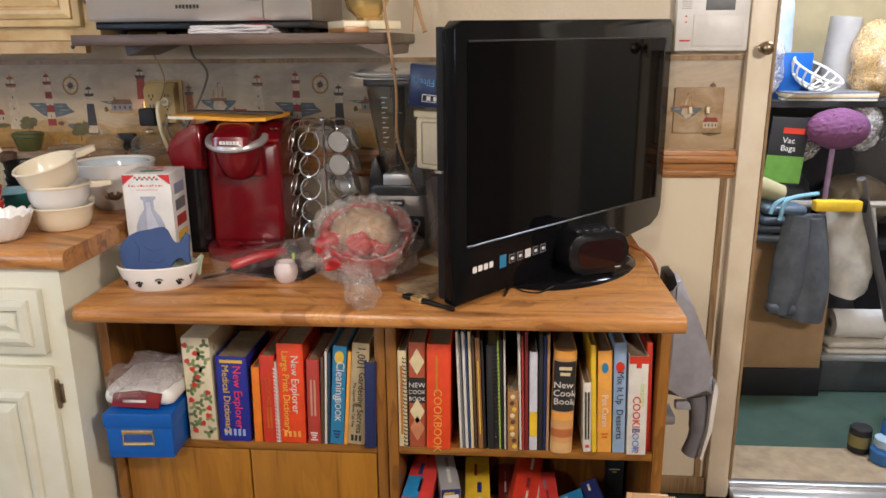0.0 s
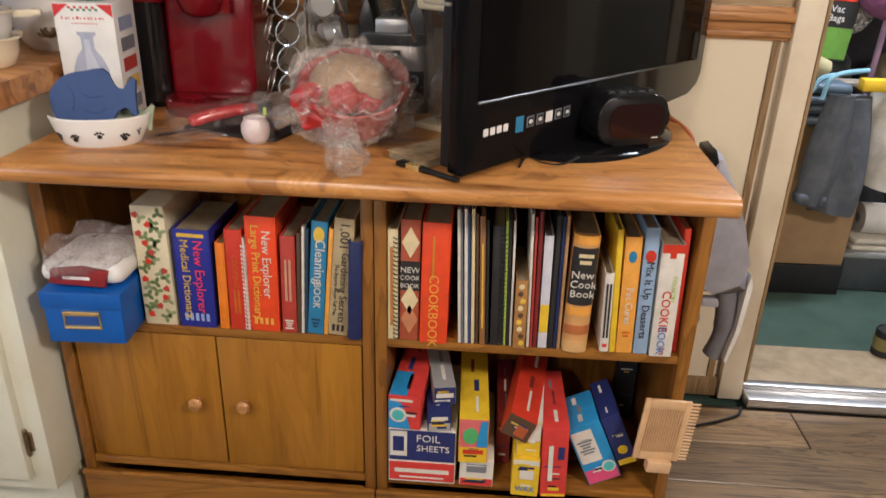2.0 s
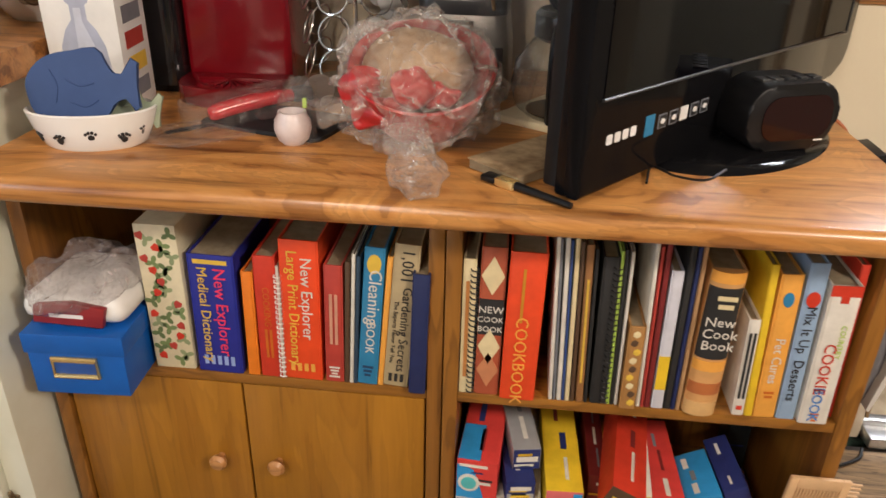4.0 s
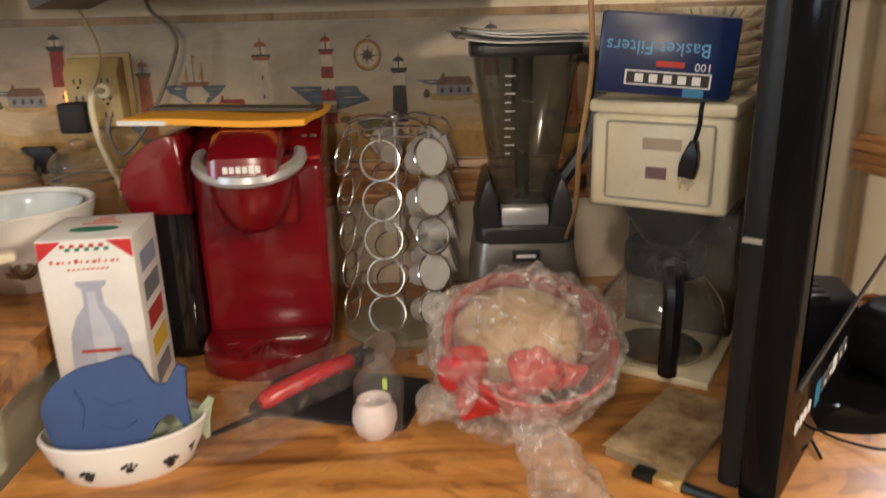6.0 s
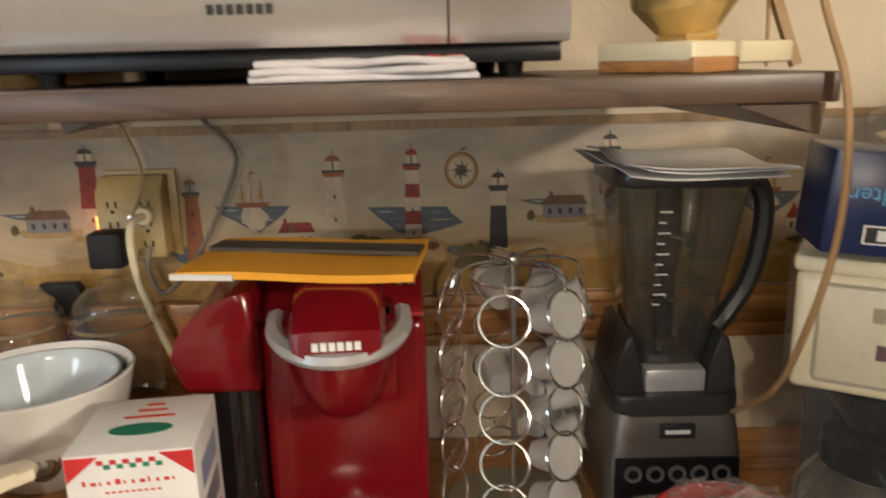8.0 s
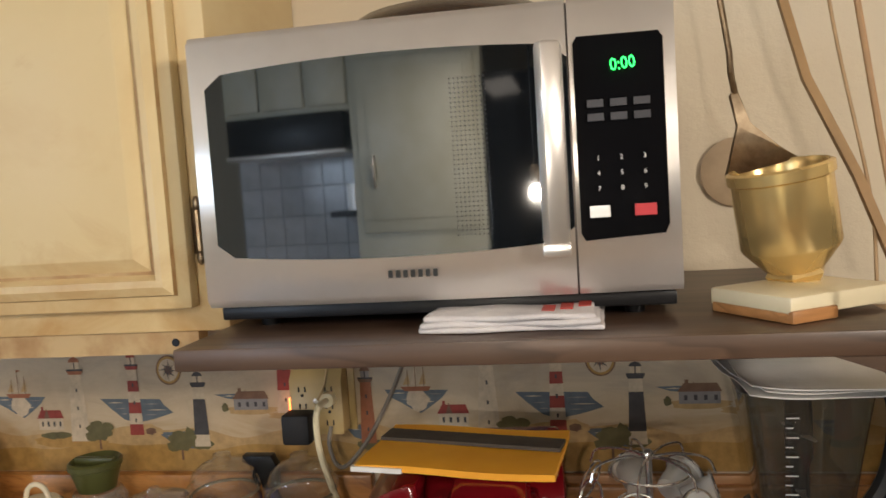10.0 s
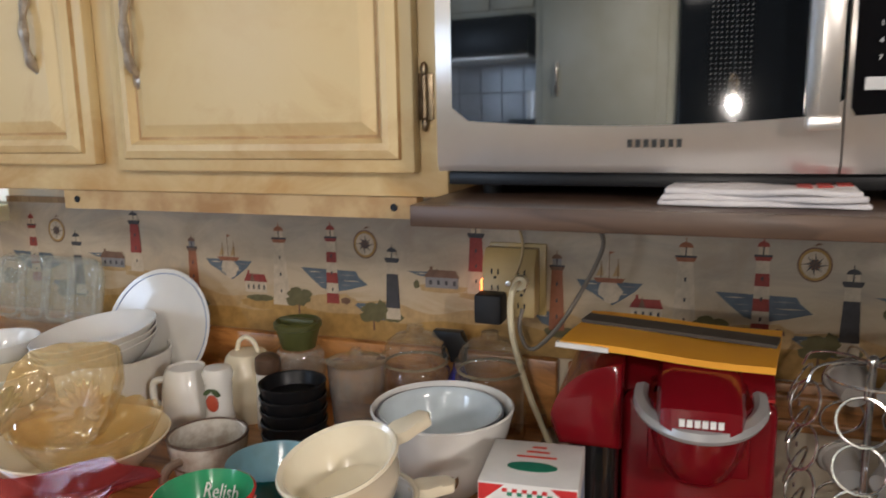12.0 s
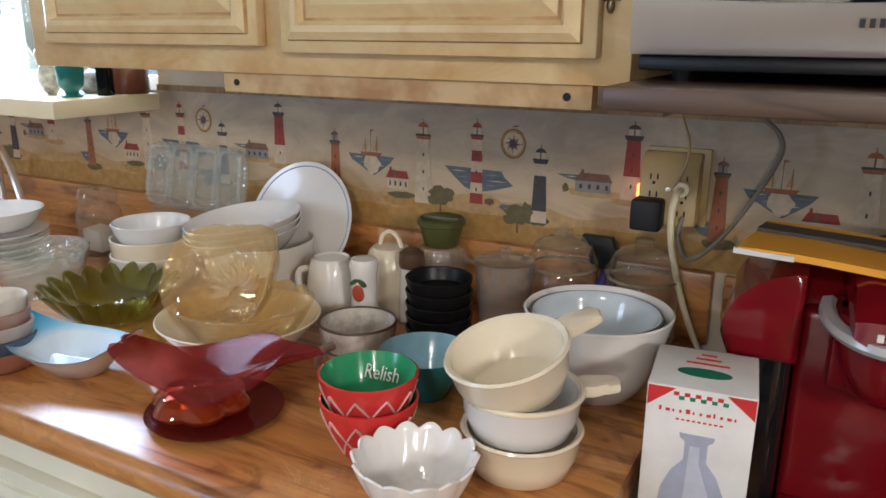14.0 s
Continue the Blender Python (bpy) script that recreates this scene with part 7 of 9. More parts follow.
# things at the shelf's end
blk = thing("wooden_block", "cream and brown wooden block lying on the shelf", "block", pose(-0.085, 1.700, 1.3165, 0, 0, 32))
part("slab", bx(-0.055, 0.075, -0.05, 0.05, 0.006, 0.024, bev=0.003), M_CREAMPL, blk)
part("edge", bx(-0.055, 0.0, -0.052, 0.048, 0.0, 0.012, bev=0.002), M_RAIL, blk)
sc = thing("brass_cup", "polished brass cup with pointed bracket hanging beside the microwave", "brass cup", pose(-0.070, 1.745, 1.352, 4, -9, 10))
part("bowl", lt([(0, 0.0), (0.028, 0.0), (0.046, 0.022), (0.048, 0.026), (0.048, 0.092), (0.051, 0.094), (0.051, 0.104), (0.047, 0.106), (0.044, 0.100), (0.044, 0.030), (0, 0.012)], 40), M_BRASS, sc)
part("foot", lt([(0, -0.022), (0.020, -0.022), (0.031, -0.004), (0.028, 0.001)], 6), M_BRASS, sc)
part("bracket", pr([(-0.040, 0.100), (-0.018, 0.150), (-0.022, 0.182), (-0.014, 0.190), (-0.006, 0.150), (0.020, 0.120), (0.040, 0.104)], 0.036, 0.041, axis=1, bev=0.001), M_OLDBRASS, sc)
part("hanger", tb([(-0.016, 0.038, 0.184), (-0.020, 0.03, 0.205), (-0.014, 0.04, 0.225), (-0.008, 0.06, 0.40)], 0.0035, 8), M_OLDBRASS, sc)
solo("wall_plate", lt([(0, 0.0), (0.045, 0.0), (0.048, 0.006), (0.03, 0.010), (0, 0.008)], 32), col(0.46, 0.34, 0.21), "round tan plate hanging on the wall", "plate", pose(-0.062, W - 0.001, 1.452, 90))
solo("leather_strap", tb([(-0.085, 1.86, 1.80), (-0.030, 1.83, 1.55), (0.010, 1.80, 1.44), (0.048, 1.78, 1.318)], 0.0065, 4), col(0.36, 0.22, 0.09), "brown leather strap hanging down to the shelf", "strap")
solo("tan_string", tb(curve_pts([(-0.02, 1.85, 1.80), (0.0, 1.83, 1.60), (0.022, 1.80, 1.42), (0.02, 1.78, 1.318)]), 0.002, 6), col(0.45, 0.30, 0.15), "thin tan string hanging by the strap", "string")
solo("wall_rail", tb([(-0.18, W - 0.02, 1.73), (0.25, W - 0.02, 1.76)], 0.006, 8), M_OLDBRASS, "thin metal rail on the wall holding utensils", "rail")

# power outlet with a tap, cords and plug-in adapter
ot = thing("outlet_tap", "yellowed six-way outlet tap with plugged cords", "outlet", pose(-0.688, W - 0.003, 1.146))
part("wall_plate", bx(-0.040, 0.052, -0.006, 0.0, -0.056, 0.058, bev=0.002), pm("aged_outlet_plate", (0.52, 0.38, 0.15), 0.35), ot)
part("tap_body", pr([(-0.006, -0.052), (-0.040, -0.052), (-0.040, 0.032), (-0.022, 0.052), (-0.006, 0.052)], -0.042, 0.042, axis=0, bev=0.003), pm("yellowed_plastic", (0.52, 0.38, 0.16), 0.35), ot)
for rx_ in (-0.021, 0.021):
    for rz in (0.014, -0.012, -0.038):
        for ddx in (-0.005, 0.005):
            part("slot", bx(rx_ + ddx - 0.001, rx_ + ddx + 0.001, -0.0412, -0.039, rz, rz + 0.008), M_INK, ot)
        part("ground_hole", pr(disc(0.0024, 10), -0.0412, -0.039), M_INK, ot, m=pose(rx_, 0, rz - 0.005))
part("neon", bx(-0.048, -0.043, -0.030, -0.016, -0.018, 0.002, bev=0.001), M_ORANGEGLOW, ot, "glowing orange neon strip")
part("screw", lt([(0, 0.002), (0.004, 0.001), (0.004, 0)], 10), M_STEEL, ot, m=pose(0.0, -0.040, 0.0, 90))
ad = solo("power_adapter", bx(-0.022, 0.022, -0.036, 0.0, -0.022, 0.024, bev=0.005), M_BLACKSOFT, "black plug-in power adapter in the outlet tap", "adapter", pose(-0.711, W - 0.043, 1.110))
solo("electric_cable", tb(curve_pts([(-0.667, W - 0.045, 1.150), (-0.666, 1.955, 1.15), (-0.669, 1.95, 1.12), (-0.665, 1.955, 1.07), (-0.645, 1.965, 0.99), (-0.618, 1.965, 0.925), (-0.585, 1.95, 0.86), (-0.57, 1.93, 0.806)]), 0.0048, 8), M_CREAMPL, "thick cream cord from the outlet to the worktop", "cord")
part("plug", lt([(0, 0.016), (0.011, 0.014), (0.012, 0.0), (0, 0)], 16), M_CREAMPL, ot, "round cream plug", m=pose(0.021, -0.039, 0.004, 90))
solo("shelf_cord", tb(curve_pts([(-0.693, 1.99, 1.294), (-0.672, 1.99, 1.25), (-0.660, 1.988, 1.215), (-0.664, 1.986, 1.18), (-0.679, 1.99, 1.153)]), 0.0022, 6), col(0.45, 0.33, 0.16), "thin tan cord from the shelf to the outlet", "cord")
solo("electric_cable", tb(curve_pts([(-0.582, 1.99, 1.294), (-0.575, 1.99, 1.265), (-0.545, 1.985, 1.235), (-0.545, 1.98, 1.20), (-0.590, 1.975, 1.112), (-0.630, 1.975, 1.062), (-0.652, 1.98, 1.056), (-0.664, 1.985, 1.085), (-0.661, 1.99, 1.112)]), 0.0032, 8), col(0.21, 0.18, 0.14), "grey appliance cord looping to the outlet", "cord")

# alarm box and decorated switch plate on the right stretch of wall
al = thing("alarm_panel", "white wall alarm keypad with small grey display", "alarm panel", pose(0.740, W - 0.003, 1.34))
part("case", bx(-0.090, 0.088, -0.028, 0, -0.072, 0.078, bev=0.005), M_WHITEPL, al)
part("display", bx(-0.020, 0.050, -0.030, -0.026, 0.026, 0.052, bev=0.001), col(0.16, 0.17, 0.17), al)
part("door_flap", bx(-0.048, 0.074, -0.031, -0.026, -0.060, 0.016, bev=0.002), M_WHITEPL, al)
for i in range(6):
    part("speaker_slot", bx(-0.078, -0.054, -0.0288, -0.026, 0.030 + i * 0.005, 0.032 + i * 0.005), col(0.45, 0.45, 0.42), al)
for i in range(2):
    part("lamp", pr(disc(0.0022, 10), -0.0290, -0.026), RED2, al, m=pose(-0.066, 0, 0.012 - i * 0.014))
bars(al, -0.066, -0.0285, -0.046, 0.026, 0.004, 1, RED2, False)
sw = thing("switch_plate", "light switch plate decorated like the lighthouse border", "switch", pose(0.727, W - 0.004, 1.120))
part("plate", bx(-0.062, 0.062, -0.006, 0, -0.058, 0.058, bev=0.003), M_PAPER, sw)
for sx in (-0.022, 0.022):
    part("toggle", bx(sx - 0.004, sx + 0.004, -0.016, -0.004, -0.006, 0.010, bev=0.001), M_CREAMPL, sw)
    part("slot", bx(sx - 0.006, sx + 0.006, -0.0068, -0.004, -0.012, 0.014), col(0.30, 0.22, 0.12), sw)
for k, dx, dz in (("ship", -0.03, 0.012), ("redcottage", 0.032, -0.045)):
    ob = new("printed_" + k, PRINT_MESH[k])
    ob.parent = sw
    ob.matrix_basis = pose(dx, -0.0066, dz) @ Matrix.Scale(0.8, 4)

# hand vacuum hanging beside the bookcase
hv_ = thing("hand_vacuum", "grey and white hand-held vacuum hanging beside the bookcase", "vacuum", pose(0.635, 1.76, 0.30, 0, 0, 0))
oy = [(0.070, 0.0), (0.092, 0.012), (0.100, 0.08), (0.104, 0.17), (0.094, 0.24), (0.070, 0.32), (0.036, 0.40), (0.006, 0.462), (-0.018, 0.466), (-0.028, 0.44), (-0.030, 0.30), (-0.025, 0.17), (0.030, 0.165), (0.055, 0.14), (0.052, 0.02)]
part("grip", tb(curve_pts([(0.070, 0, 0.160), (0.082, 0, 0.10), (0.080, 0, 0.04), (0.066, 0, -0.006)], 6), [0.024] * 10 + [0.021] * 9, 12), col(0.20, 0.20, 0.22, 0.4), hv_)
part("trigger", bx(0.020, 0.062, -0.012, 0.012, 0.118, 0.140, bev=0.006), col(0.46, 0.46, 0.50, 0.35), hv_)
part("body", pr([p for p in oy if p[1] > 0.15], -0.042, 0.042, axis=1, bev=0.020), col(0.36, 0.36, 0.40, 0.35), hv_)
part("side_stripe", pr([(0.088, -0.002), (0.105, 0.08), (0.111, 0.185), (0.103, 0.212), (0.100, 0.185), (0.095, 0.08), (0.082, 0.002)], -0.0385, 0.0385, axis=1), M_WHITEPL, hv_)
part("nozzle", pr([(0.0, 0.44), (-0.012, 0.475), (-0.028, 0.472), (-0.030, 0.43)], -0.040, 0.040, axis=1, bev=0.004), M_BLACK, hv_)
part("charging_cup", bx(-0.050, 0.020, -0.03, 0.05, 0.085, 0.110, bev=0.008), col(0.25, 0.25, 0.26), hv_)
part("bracket", bx(-0.060, -0.030, 0.0, 0.28, 0.19, 0.30, bev=0.004), col(0.25, 0.25, 0.26), hv_)
solo("electric_cable", tb(curve_pts([(0.60, 1.80, 0.30), (0.63, 1.76, 0.20), (0.66, 1.80, 0.10), (0.70, 1.86, 0.02), (0.78, 1.90, 0.006), (0.86, 1.94, 0.006), (0.88, 1.97, 0.012)]), 0.004, 8), M_BLACK, "black cord trailing down to the floor", "cord")

# ---------------------------------------------------------------- crockery on the counter
def crock(name, label, cat, x, y, z, prof, mat, seg=40, tilt=(0, 0), group="", partname="bowl", **kw):
    t = thing(name, label, cat, pose(x, y, z, tilt[0], tilt[1], 0), group)
    part(partname, lt(prof, seg, **kw), mat, t)
    return t


# scalloped milk glass bowl
crock("scalloped_bowl", "white milk-glass bowl with scalloped rim", "bowl", -0.800, 1.462, C, bowl_profile(0.026, 0.062, 0.056, 0.004, 0.55), M_WHITE, 84, flute=14, depth=0.07, zdepth=0.006)

# two red relish bowls, green inside
RELRED, RELGREEN = col(0.62, 0.035, 0.03, 0.15), col(0.05, 0.32, 0.14, 0.15)
for i in range(2):
    rbw = thing("relish_bowl", "red diamond-patterned bowl with green inside", "bowl", pose(-0.898, 1.530, C + i * 0.030), "stacked relish bowls")
    part("outside", lt([(0, 0.002), (0.030, 0), (0.033, 0.004), (0.046, 0.034), (0.055, 0.062), (0.0555, 0.066), (0.053, 0.067)], 40), RELRED, rbw)
    part("inside", lt([(0.053, 0.067), (0.0515, 0.062), (0.043, 0.034), (0.030, 0.008), (0, 0.007)], 40), RELGREEN, rbw)
    bm = nb()
    for k in range(10):
        for s in (1, -1):
            pts = []
            for q in range(7):
                a = 2 * math.pi * k / 10 + s * q * 0.105
                z = 0.008 + q * 0.0075
                r = 0.0352 + (0.0535 - 0.0352) * (q / 6)
                pts.append((r * math.cos(a), r * math.sin(a), z))
            tube(bm, pts, 0.0014, 4)
    part("lattice", bm, col(0.75, 0.40, 0.36), rbw, "pale diamond lattice lines")
    if i == 1:
        lettering("Relish", 0.024, M_WINK, rbw, pose(-0.006, 0.0365, 0.046, 58, 0, 6), squeeze=0.78)

# three handled casseroles
for i, (dx, dy, dz, rx, ry, rot) in enumerate(((0, 0, 0, 0, 0, 88), (0.0, -0.004, 0.046, 0, 0, 40), (-0.004, -0.010, 0.096, 14, -9, 48))):
    cs = thing("casserole_dish", "cream stoneware casserole dish with stub handle" if i < 2 else "cream stoneware casserole dish tilted on top of the stack", "dish", pose(-0.735 + dx, 1.578 + dy, C + dz, rx, ry, 0), "stack of casserole dishes")
    part("dish", lt([(0, 0.001), (0.046, 0), (0.052, 0.004), (0.060, 0.024), (0.063, 0.046), (0.066, 0.050), (0.064, 0.053), (0.059, 0.050), (0.055, 0.024), (0.046, 0.008), (0, 0.007)], 44), [M_CREAMCER, M_WHITE][i == 1], cs)
    if i == 1:
        part("rim", tb([(0.0635 * math.cos(q), 0.0635 * math.sin(q), 0.0505) for q in [2 * math.pi * j / 40 for j in range(40)]], 0.0032, 8, closed=True), M_CREAMCER, cs)
    bm = nb()
    prism(bm, [(0.058, -0.016), (0.075, -0.011), (0.092, -0.015), (0.106, -0.013), (0.112, 0.0), (0.106, 0.013), (0.092, 0.015), (0.075, 0.011), (0.058, 0.016)], 0.038, 0.050, axis=2, bev=0.004)
    part("handle", bm, M_CREAMCER, cs, m=pose(0, 0, 0, 0, 0, rot))

# nested mixing bowls
mb = crock("mixing_bowl", "large white opal glass mixing bowl with brown marks", "bowl", -0.722, 1.800, C, bowl_profile(0.050, 0.096, 0.112, 0.005, 0.62), M_WHITE, 48)
part("brown_mark", lt([(0.004, 0.002), (0.010, 0.002), (0.012, -0.002), (0.013, -0.002), (0.016, 0.001), (0.016, -0.003)], 20), col(0.16, 0.09, 0.04), mb, "brown ring mark", m=pose(0.030, -0.0715, 0.045, 62, 0, 23))
ib = crock("mixing_bowl", "pale glass bowl with grey rim lines nested inside the white bowl", "bowl", -0.724, 1.798, C + 0.022, bowl_profile(0.042, 0.083, 0.086, 0.004, 0.6), pm("pale_blue_glass", (0.66, 0.74, 0.78), 0.1, coat=0.4, bump=0), 48)
for rz, rr in ((0.0815, 0.0832), (0.0865, 0.0835)):
    part("rim_line", tb([(rr * math.cos(q), rr * math.sin(q), rz) for q in [2 * math.pi * j / 48 for j in range(48)]], 0.0012, 5, closed=True), GREYB, ib)
part("handle_hole", lt([(0.004, 0.0), (0.011, 0.0), (0.012, 0.003), (0.006, 0.003)], 20), col(0.30, 0.22, 0.14), ib, m=pose(0.018, -0.066, 0.018, 68, 0, 15))

# teal bowl
tq = crock("small_bowl", "turquoise glass bowl, deep teal outside", "bowl", -0.912, 1.682, C, [(0, 0.002), (0.030, 0), (0.033, 0.004), (0.052, 0.040), (0.060, 0.058), (0.0595, 0.061)], col(0.02, 0.20, 0.19, 0.15), 40, partname="outside")
part("inside", lt([(0.0595, 0.061), (0.0575, 0.058), (0.049, 0.040), (0.030, 0.008), (0, 0.007)], 40), col(0.36, 0.62, 0.72, 0.15), tq)

# speckled soup mug on its side handle
sm_ = crock("soup_mug", "grey-white speckled stoneware soup mug with dark rim", "mug", -1.048, 1.728, C, bowl_profile(0.040, 0.056, 0.058, 0.005, 0.45), pm("speckled_glaze", (0.60, 0.58, 0.52), 0.25, other=(0.34, 0.28, 0.22), scale=38), 40)
part("rim", tb([(0.0545 * math.cos(q), 0.0545 * math.sin(q), 0.059) for q in [2 * math.pi * j / 40 for j in range(40)]], 0.0022, 6, closed=True), col(0.10, 0.06, 0.04), sm_)
part("band", lt([(0.0495, 0.020), (0.0515, 0.024), (0.0505, 0.027)], 40), col(0.16, 0.10, 0.06), sm_)
part("handle", tb(curve_pts([(-0.005, -0.048, 0.040), (-0.010, -0.072, 0.038), (-0.012, -0.080, 0.022), (-0.006, -0.064, 0.010), (-0.002, -0.046, 0.012)]), 0.0062, 8), pm("brown_glaze", (0.30, 0.22, 0.17), 0.3), sm_)

# stack of black dishes
for i in range(5):
    crock("black_dish", "small round black bakeware dish in a stack", "dish", -0.978, 1.842, C + i * 0.0195, bowl_profile(0.040, 0.051, 0.026, 0.003, 0.5), M_BLACK, 36, group="stack of black dishes")

# glass chopper jar with knobbed lid
gj = crock("chopper_jar", "clear plastic food chopper jar with lid", "jar", -0.885, 1.872, C, [(0, 0.03), (0.036, 0.03), (0.044, 0.135), (0.046, 0.137)], thin("cloudy_plastic", (0.90, 0.88, 0.84), (0.58, 0.55, 0.48), 0.20, 0.15), 36, partname="jar")
part("base", lt([(0, 0), (0.042, 0), (0.042, 0.028), (0, 0.03)], 32), M_BLACK, gj)
part("handle", bx(-0.065, -0.036, -0.02, -0.005, 0.002, 0.026, bev=0.008), M_BLACK, gj)
part("lid", lt([(0, 0.150), (0.006, 0.156), (0.010, 0.150), (0.008, 0.142), (0.035, 0.140), (0.045, 0.137), (0.040, 0.134), (0, 0.136)], 32), M_CLEAR, gj)

# two glass canisters
for x, lb in ((-0.828, "clear glass canister with domed lid"), (-0.705, "clear glass canister with domed lid by the outlet")):
    cn = crock("glass_canister", lb, "canister", x, 1.965, C, [(0, 0.0), (0.050, 0), (0.054, 0.01), (0.054, 0.100), (0.049, 0.110)], M_CLEAR, 36, group="glass canisters", partname="jar")
    part("lid", lt([(0.049, 0.112), (0.055, 0.116), (0.055, 0.124), (0.047, 0.127), (0.049, 0.134), (0.044, 0.146), (0.030, 0.156), (0.014, 0.160), (0.013, 0.170), (0.0, 0.173)], 36), M_CLEAR, cn)
    part("gasket", lt([(0.048, 0.108), (0.052, 0.110), (0.048, 0.113)], 36), M_PAGES, cn)
spb = crock("spray_bottle", "dark purple spray bottle with black trigger", "bottle", -0.768, 2.000, C, [(0, 0), (0.020, 0), (0.022, 0.01), (0.021, 0.07), (0.010, 0.095), (0.009, 0.11), (0, 0.11)], col(0.05, 0.04, 0.16, 0.2), 24, partname="bottle")
bm = nb()
prism(bm, [(-0.012, 0.105), (0.012, 0.105), (0.014, 0.140), (0.006, 0.156), (-0.040, 0.156), (-0.042, 0.146), (-0.020, 0.142), (-0.012, 0.125)], -0.010, 0.010, bev=0.003)
part("sprayer", bm, M_BLACK, spb)
part("trigger", tb(curve_pts([(-0.016, 0, 0.142), (-0.026, 0, 0.125), (-0.022, 0, 0.108)]), 0.0035, 6), M_BLACK, spb)
part("indicator", ball(0.003, 2, c=(-0.004, -0.0225, 0.075)), M_BLUEGLOW, spb, "small blue glowing light")

# green stackable cup on a ribbed jar, salt and pepper, little jug, white mug upside down
rj = crock("ribbed_jar", "ribbed clear glass jug with handle", "jug", -1.040, 1.965, C, [(0, 0), (0.038, 0), (0.042, 0.01), (0.042, 0.100), (0.034, 0.114)], M_CLEARCUT, 72, flute=18, depth=0.05, partname="jug")
part("handle", tb(curve_pts([(0.040, 0, 0.095), (0.066, 0, 0.090), (0.068, 0, 0.05), (0.042, 0, 0.03)]), 0.005, 8), M_CLEAR, rj)
gc = crock("green_cup", "olive green plastic cup with lid on the jug", "cup", -1.040, 1.965, C + 0.1155, [(0, 0), (0.028, 0), (0.036, 0.030), (0.036, 0.034), (0.040, 0.036), (0.040, 0.044), (0.036, 0.047), (0.034, 0.045), (0.03, 0.040), (0, 0.038)], col(0.085, 0.090, 0.026, 0.35), 36, partname="cup")
part("grip", bx(-0.034, 0.034, -0.006, 0.006, 0.036, 0.050, bev=0.004), col(0.085, 0.090, 0.026, 0.35), gc)
wmug = crock("white_mug", "white ceramic mug standing upside down", "mug", -1.195, 1.868, C, [(0.044, 0), (0.045, 0.004), (0.040, 0.06), (0.034, 0.092), (0.030, 0.097), (0.027, 0.094), (0, 0.094)], M_WHITE, 36, partname="mug")
part("handle", tb(curve_pts([(-0.036, -0.01, 0.075), (-0.058, -0.012, 0.066), (-0.058, -0.012, 0.035), (-0.042, -0.01, 0.022)]), 0.006, 8), M_WHITE, wmug)
ss = crock("salt_shaker", "white ceramic shaker painted with a red peach", "shaker", -1.110, 1.838, C, [(0, 0), (0.026, 0), (0.027, 0.006), (0.020, 0.050), (0.021, 0.090), (0.024, 0.105), (0.020, 0.114), (0, 0.117)], M_WHITE, 28, partname="shaker")
part("painted_fruit", ball(0.0125, 3, 0.9, 0.25, 1.1, (0.002, -0.0205, 0.062)), col(0.48, 0.08, 0.04), ss)
for a in (-35, 35):
    part("painted_leaf", pr(disc(0.009, 10, 1, 0.4), -0.0225, -0.018), col(0.08, 0.12, 0.05), ss, m=pose(0.002 + a * 0.0002, 0, 0.080, 0, a, 0))
ps = crock("pepper_shaker", "white shaker with dark brown wooden cap", "shaker", -1.058, 1.898, C, [(0, 0), (0.022, 0), (0.020, 0.06), (0.019, 0.092), (0, 0.092)], M_WHITE, 28, partname="shaker")
part("cap", lt([(0.0195, 0.092), (0.021, 0.096), (0.020, 0.116), (0.012, 0.122), (0, 0.123)], 28), M_SHELFBR, ps)
cj = crock("cream_jar", "cream ceramic jar with loop-handled lid", "jar", -1.115, 1.925, C, [(0, 0), (0.042, 0), (0.047, 0.02), (0.044, 0.08), (0.036, 0.105), (0.030, 0.112), (0, 0.116)], M_CREAMCER, 36, partname="jar")
part("lid_loop", tb(curve_pts([(-0.020, 0, 0.112), (-0.014, 0, 0.130), (0.0, 0, 0.137), (0.014, 0, 0.130), (0.022, 0, 0.112)]), 0.004, 8), M_CREAMCER, cj)

# peach lustre glass: wide shallow bowl, cream bowl below, tilted leaf bowl on top
crock("serving_bowl", "cream serving bowl with gold rim", "bowl", -1.215, 1.668, C, bowl_profile(0.055, 0.118, 0.058, 0.004, 0.75), M_CREAMCER, 56)
crock("lustre_bowl", "peach lustre glass bowl with wavy rim", "bowl", -1.205, 1.672, C + 0.020, bowl_profile(0.05, 0.098, 0.060, 0.004, 0.6), M_AMBER, 96, flute=16, depth=0.05, zdepth=0.004)
lb2 = thing("lustre_bowl", "peach lustre glass bowl tilted upright with pressed leaf pattern", "bowl", pose(-1.243, 1.712, C + 0.088, 55, -7, 0))


def squarish(a, sx, sy):
    k = (abs(math.cos(a)) ** 3.2 + abs(math.sin(a)) ** 3.2) ** (-1 / 3.2)
    return k * sx * math.cos(a), k * sy * math.sin(a)


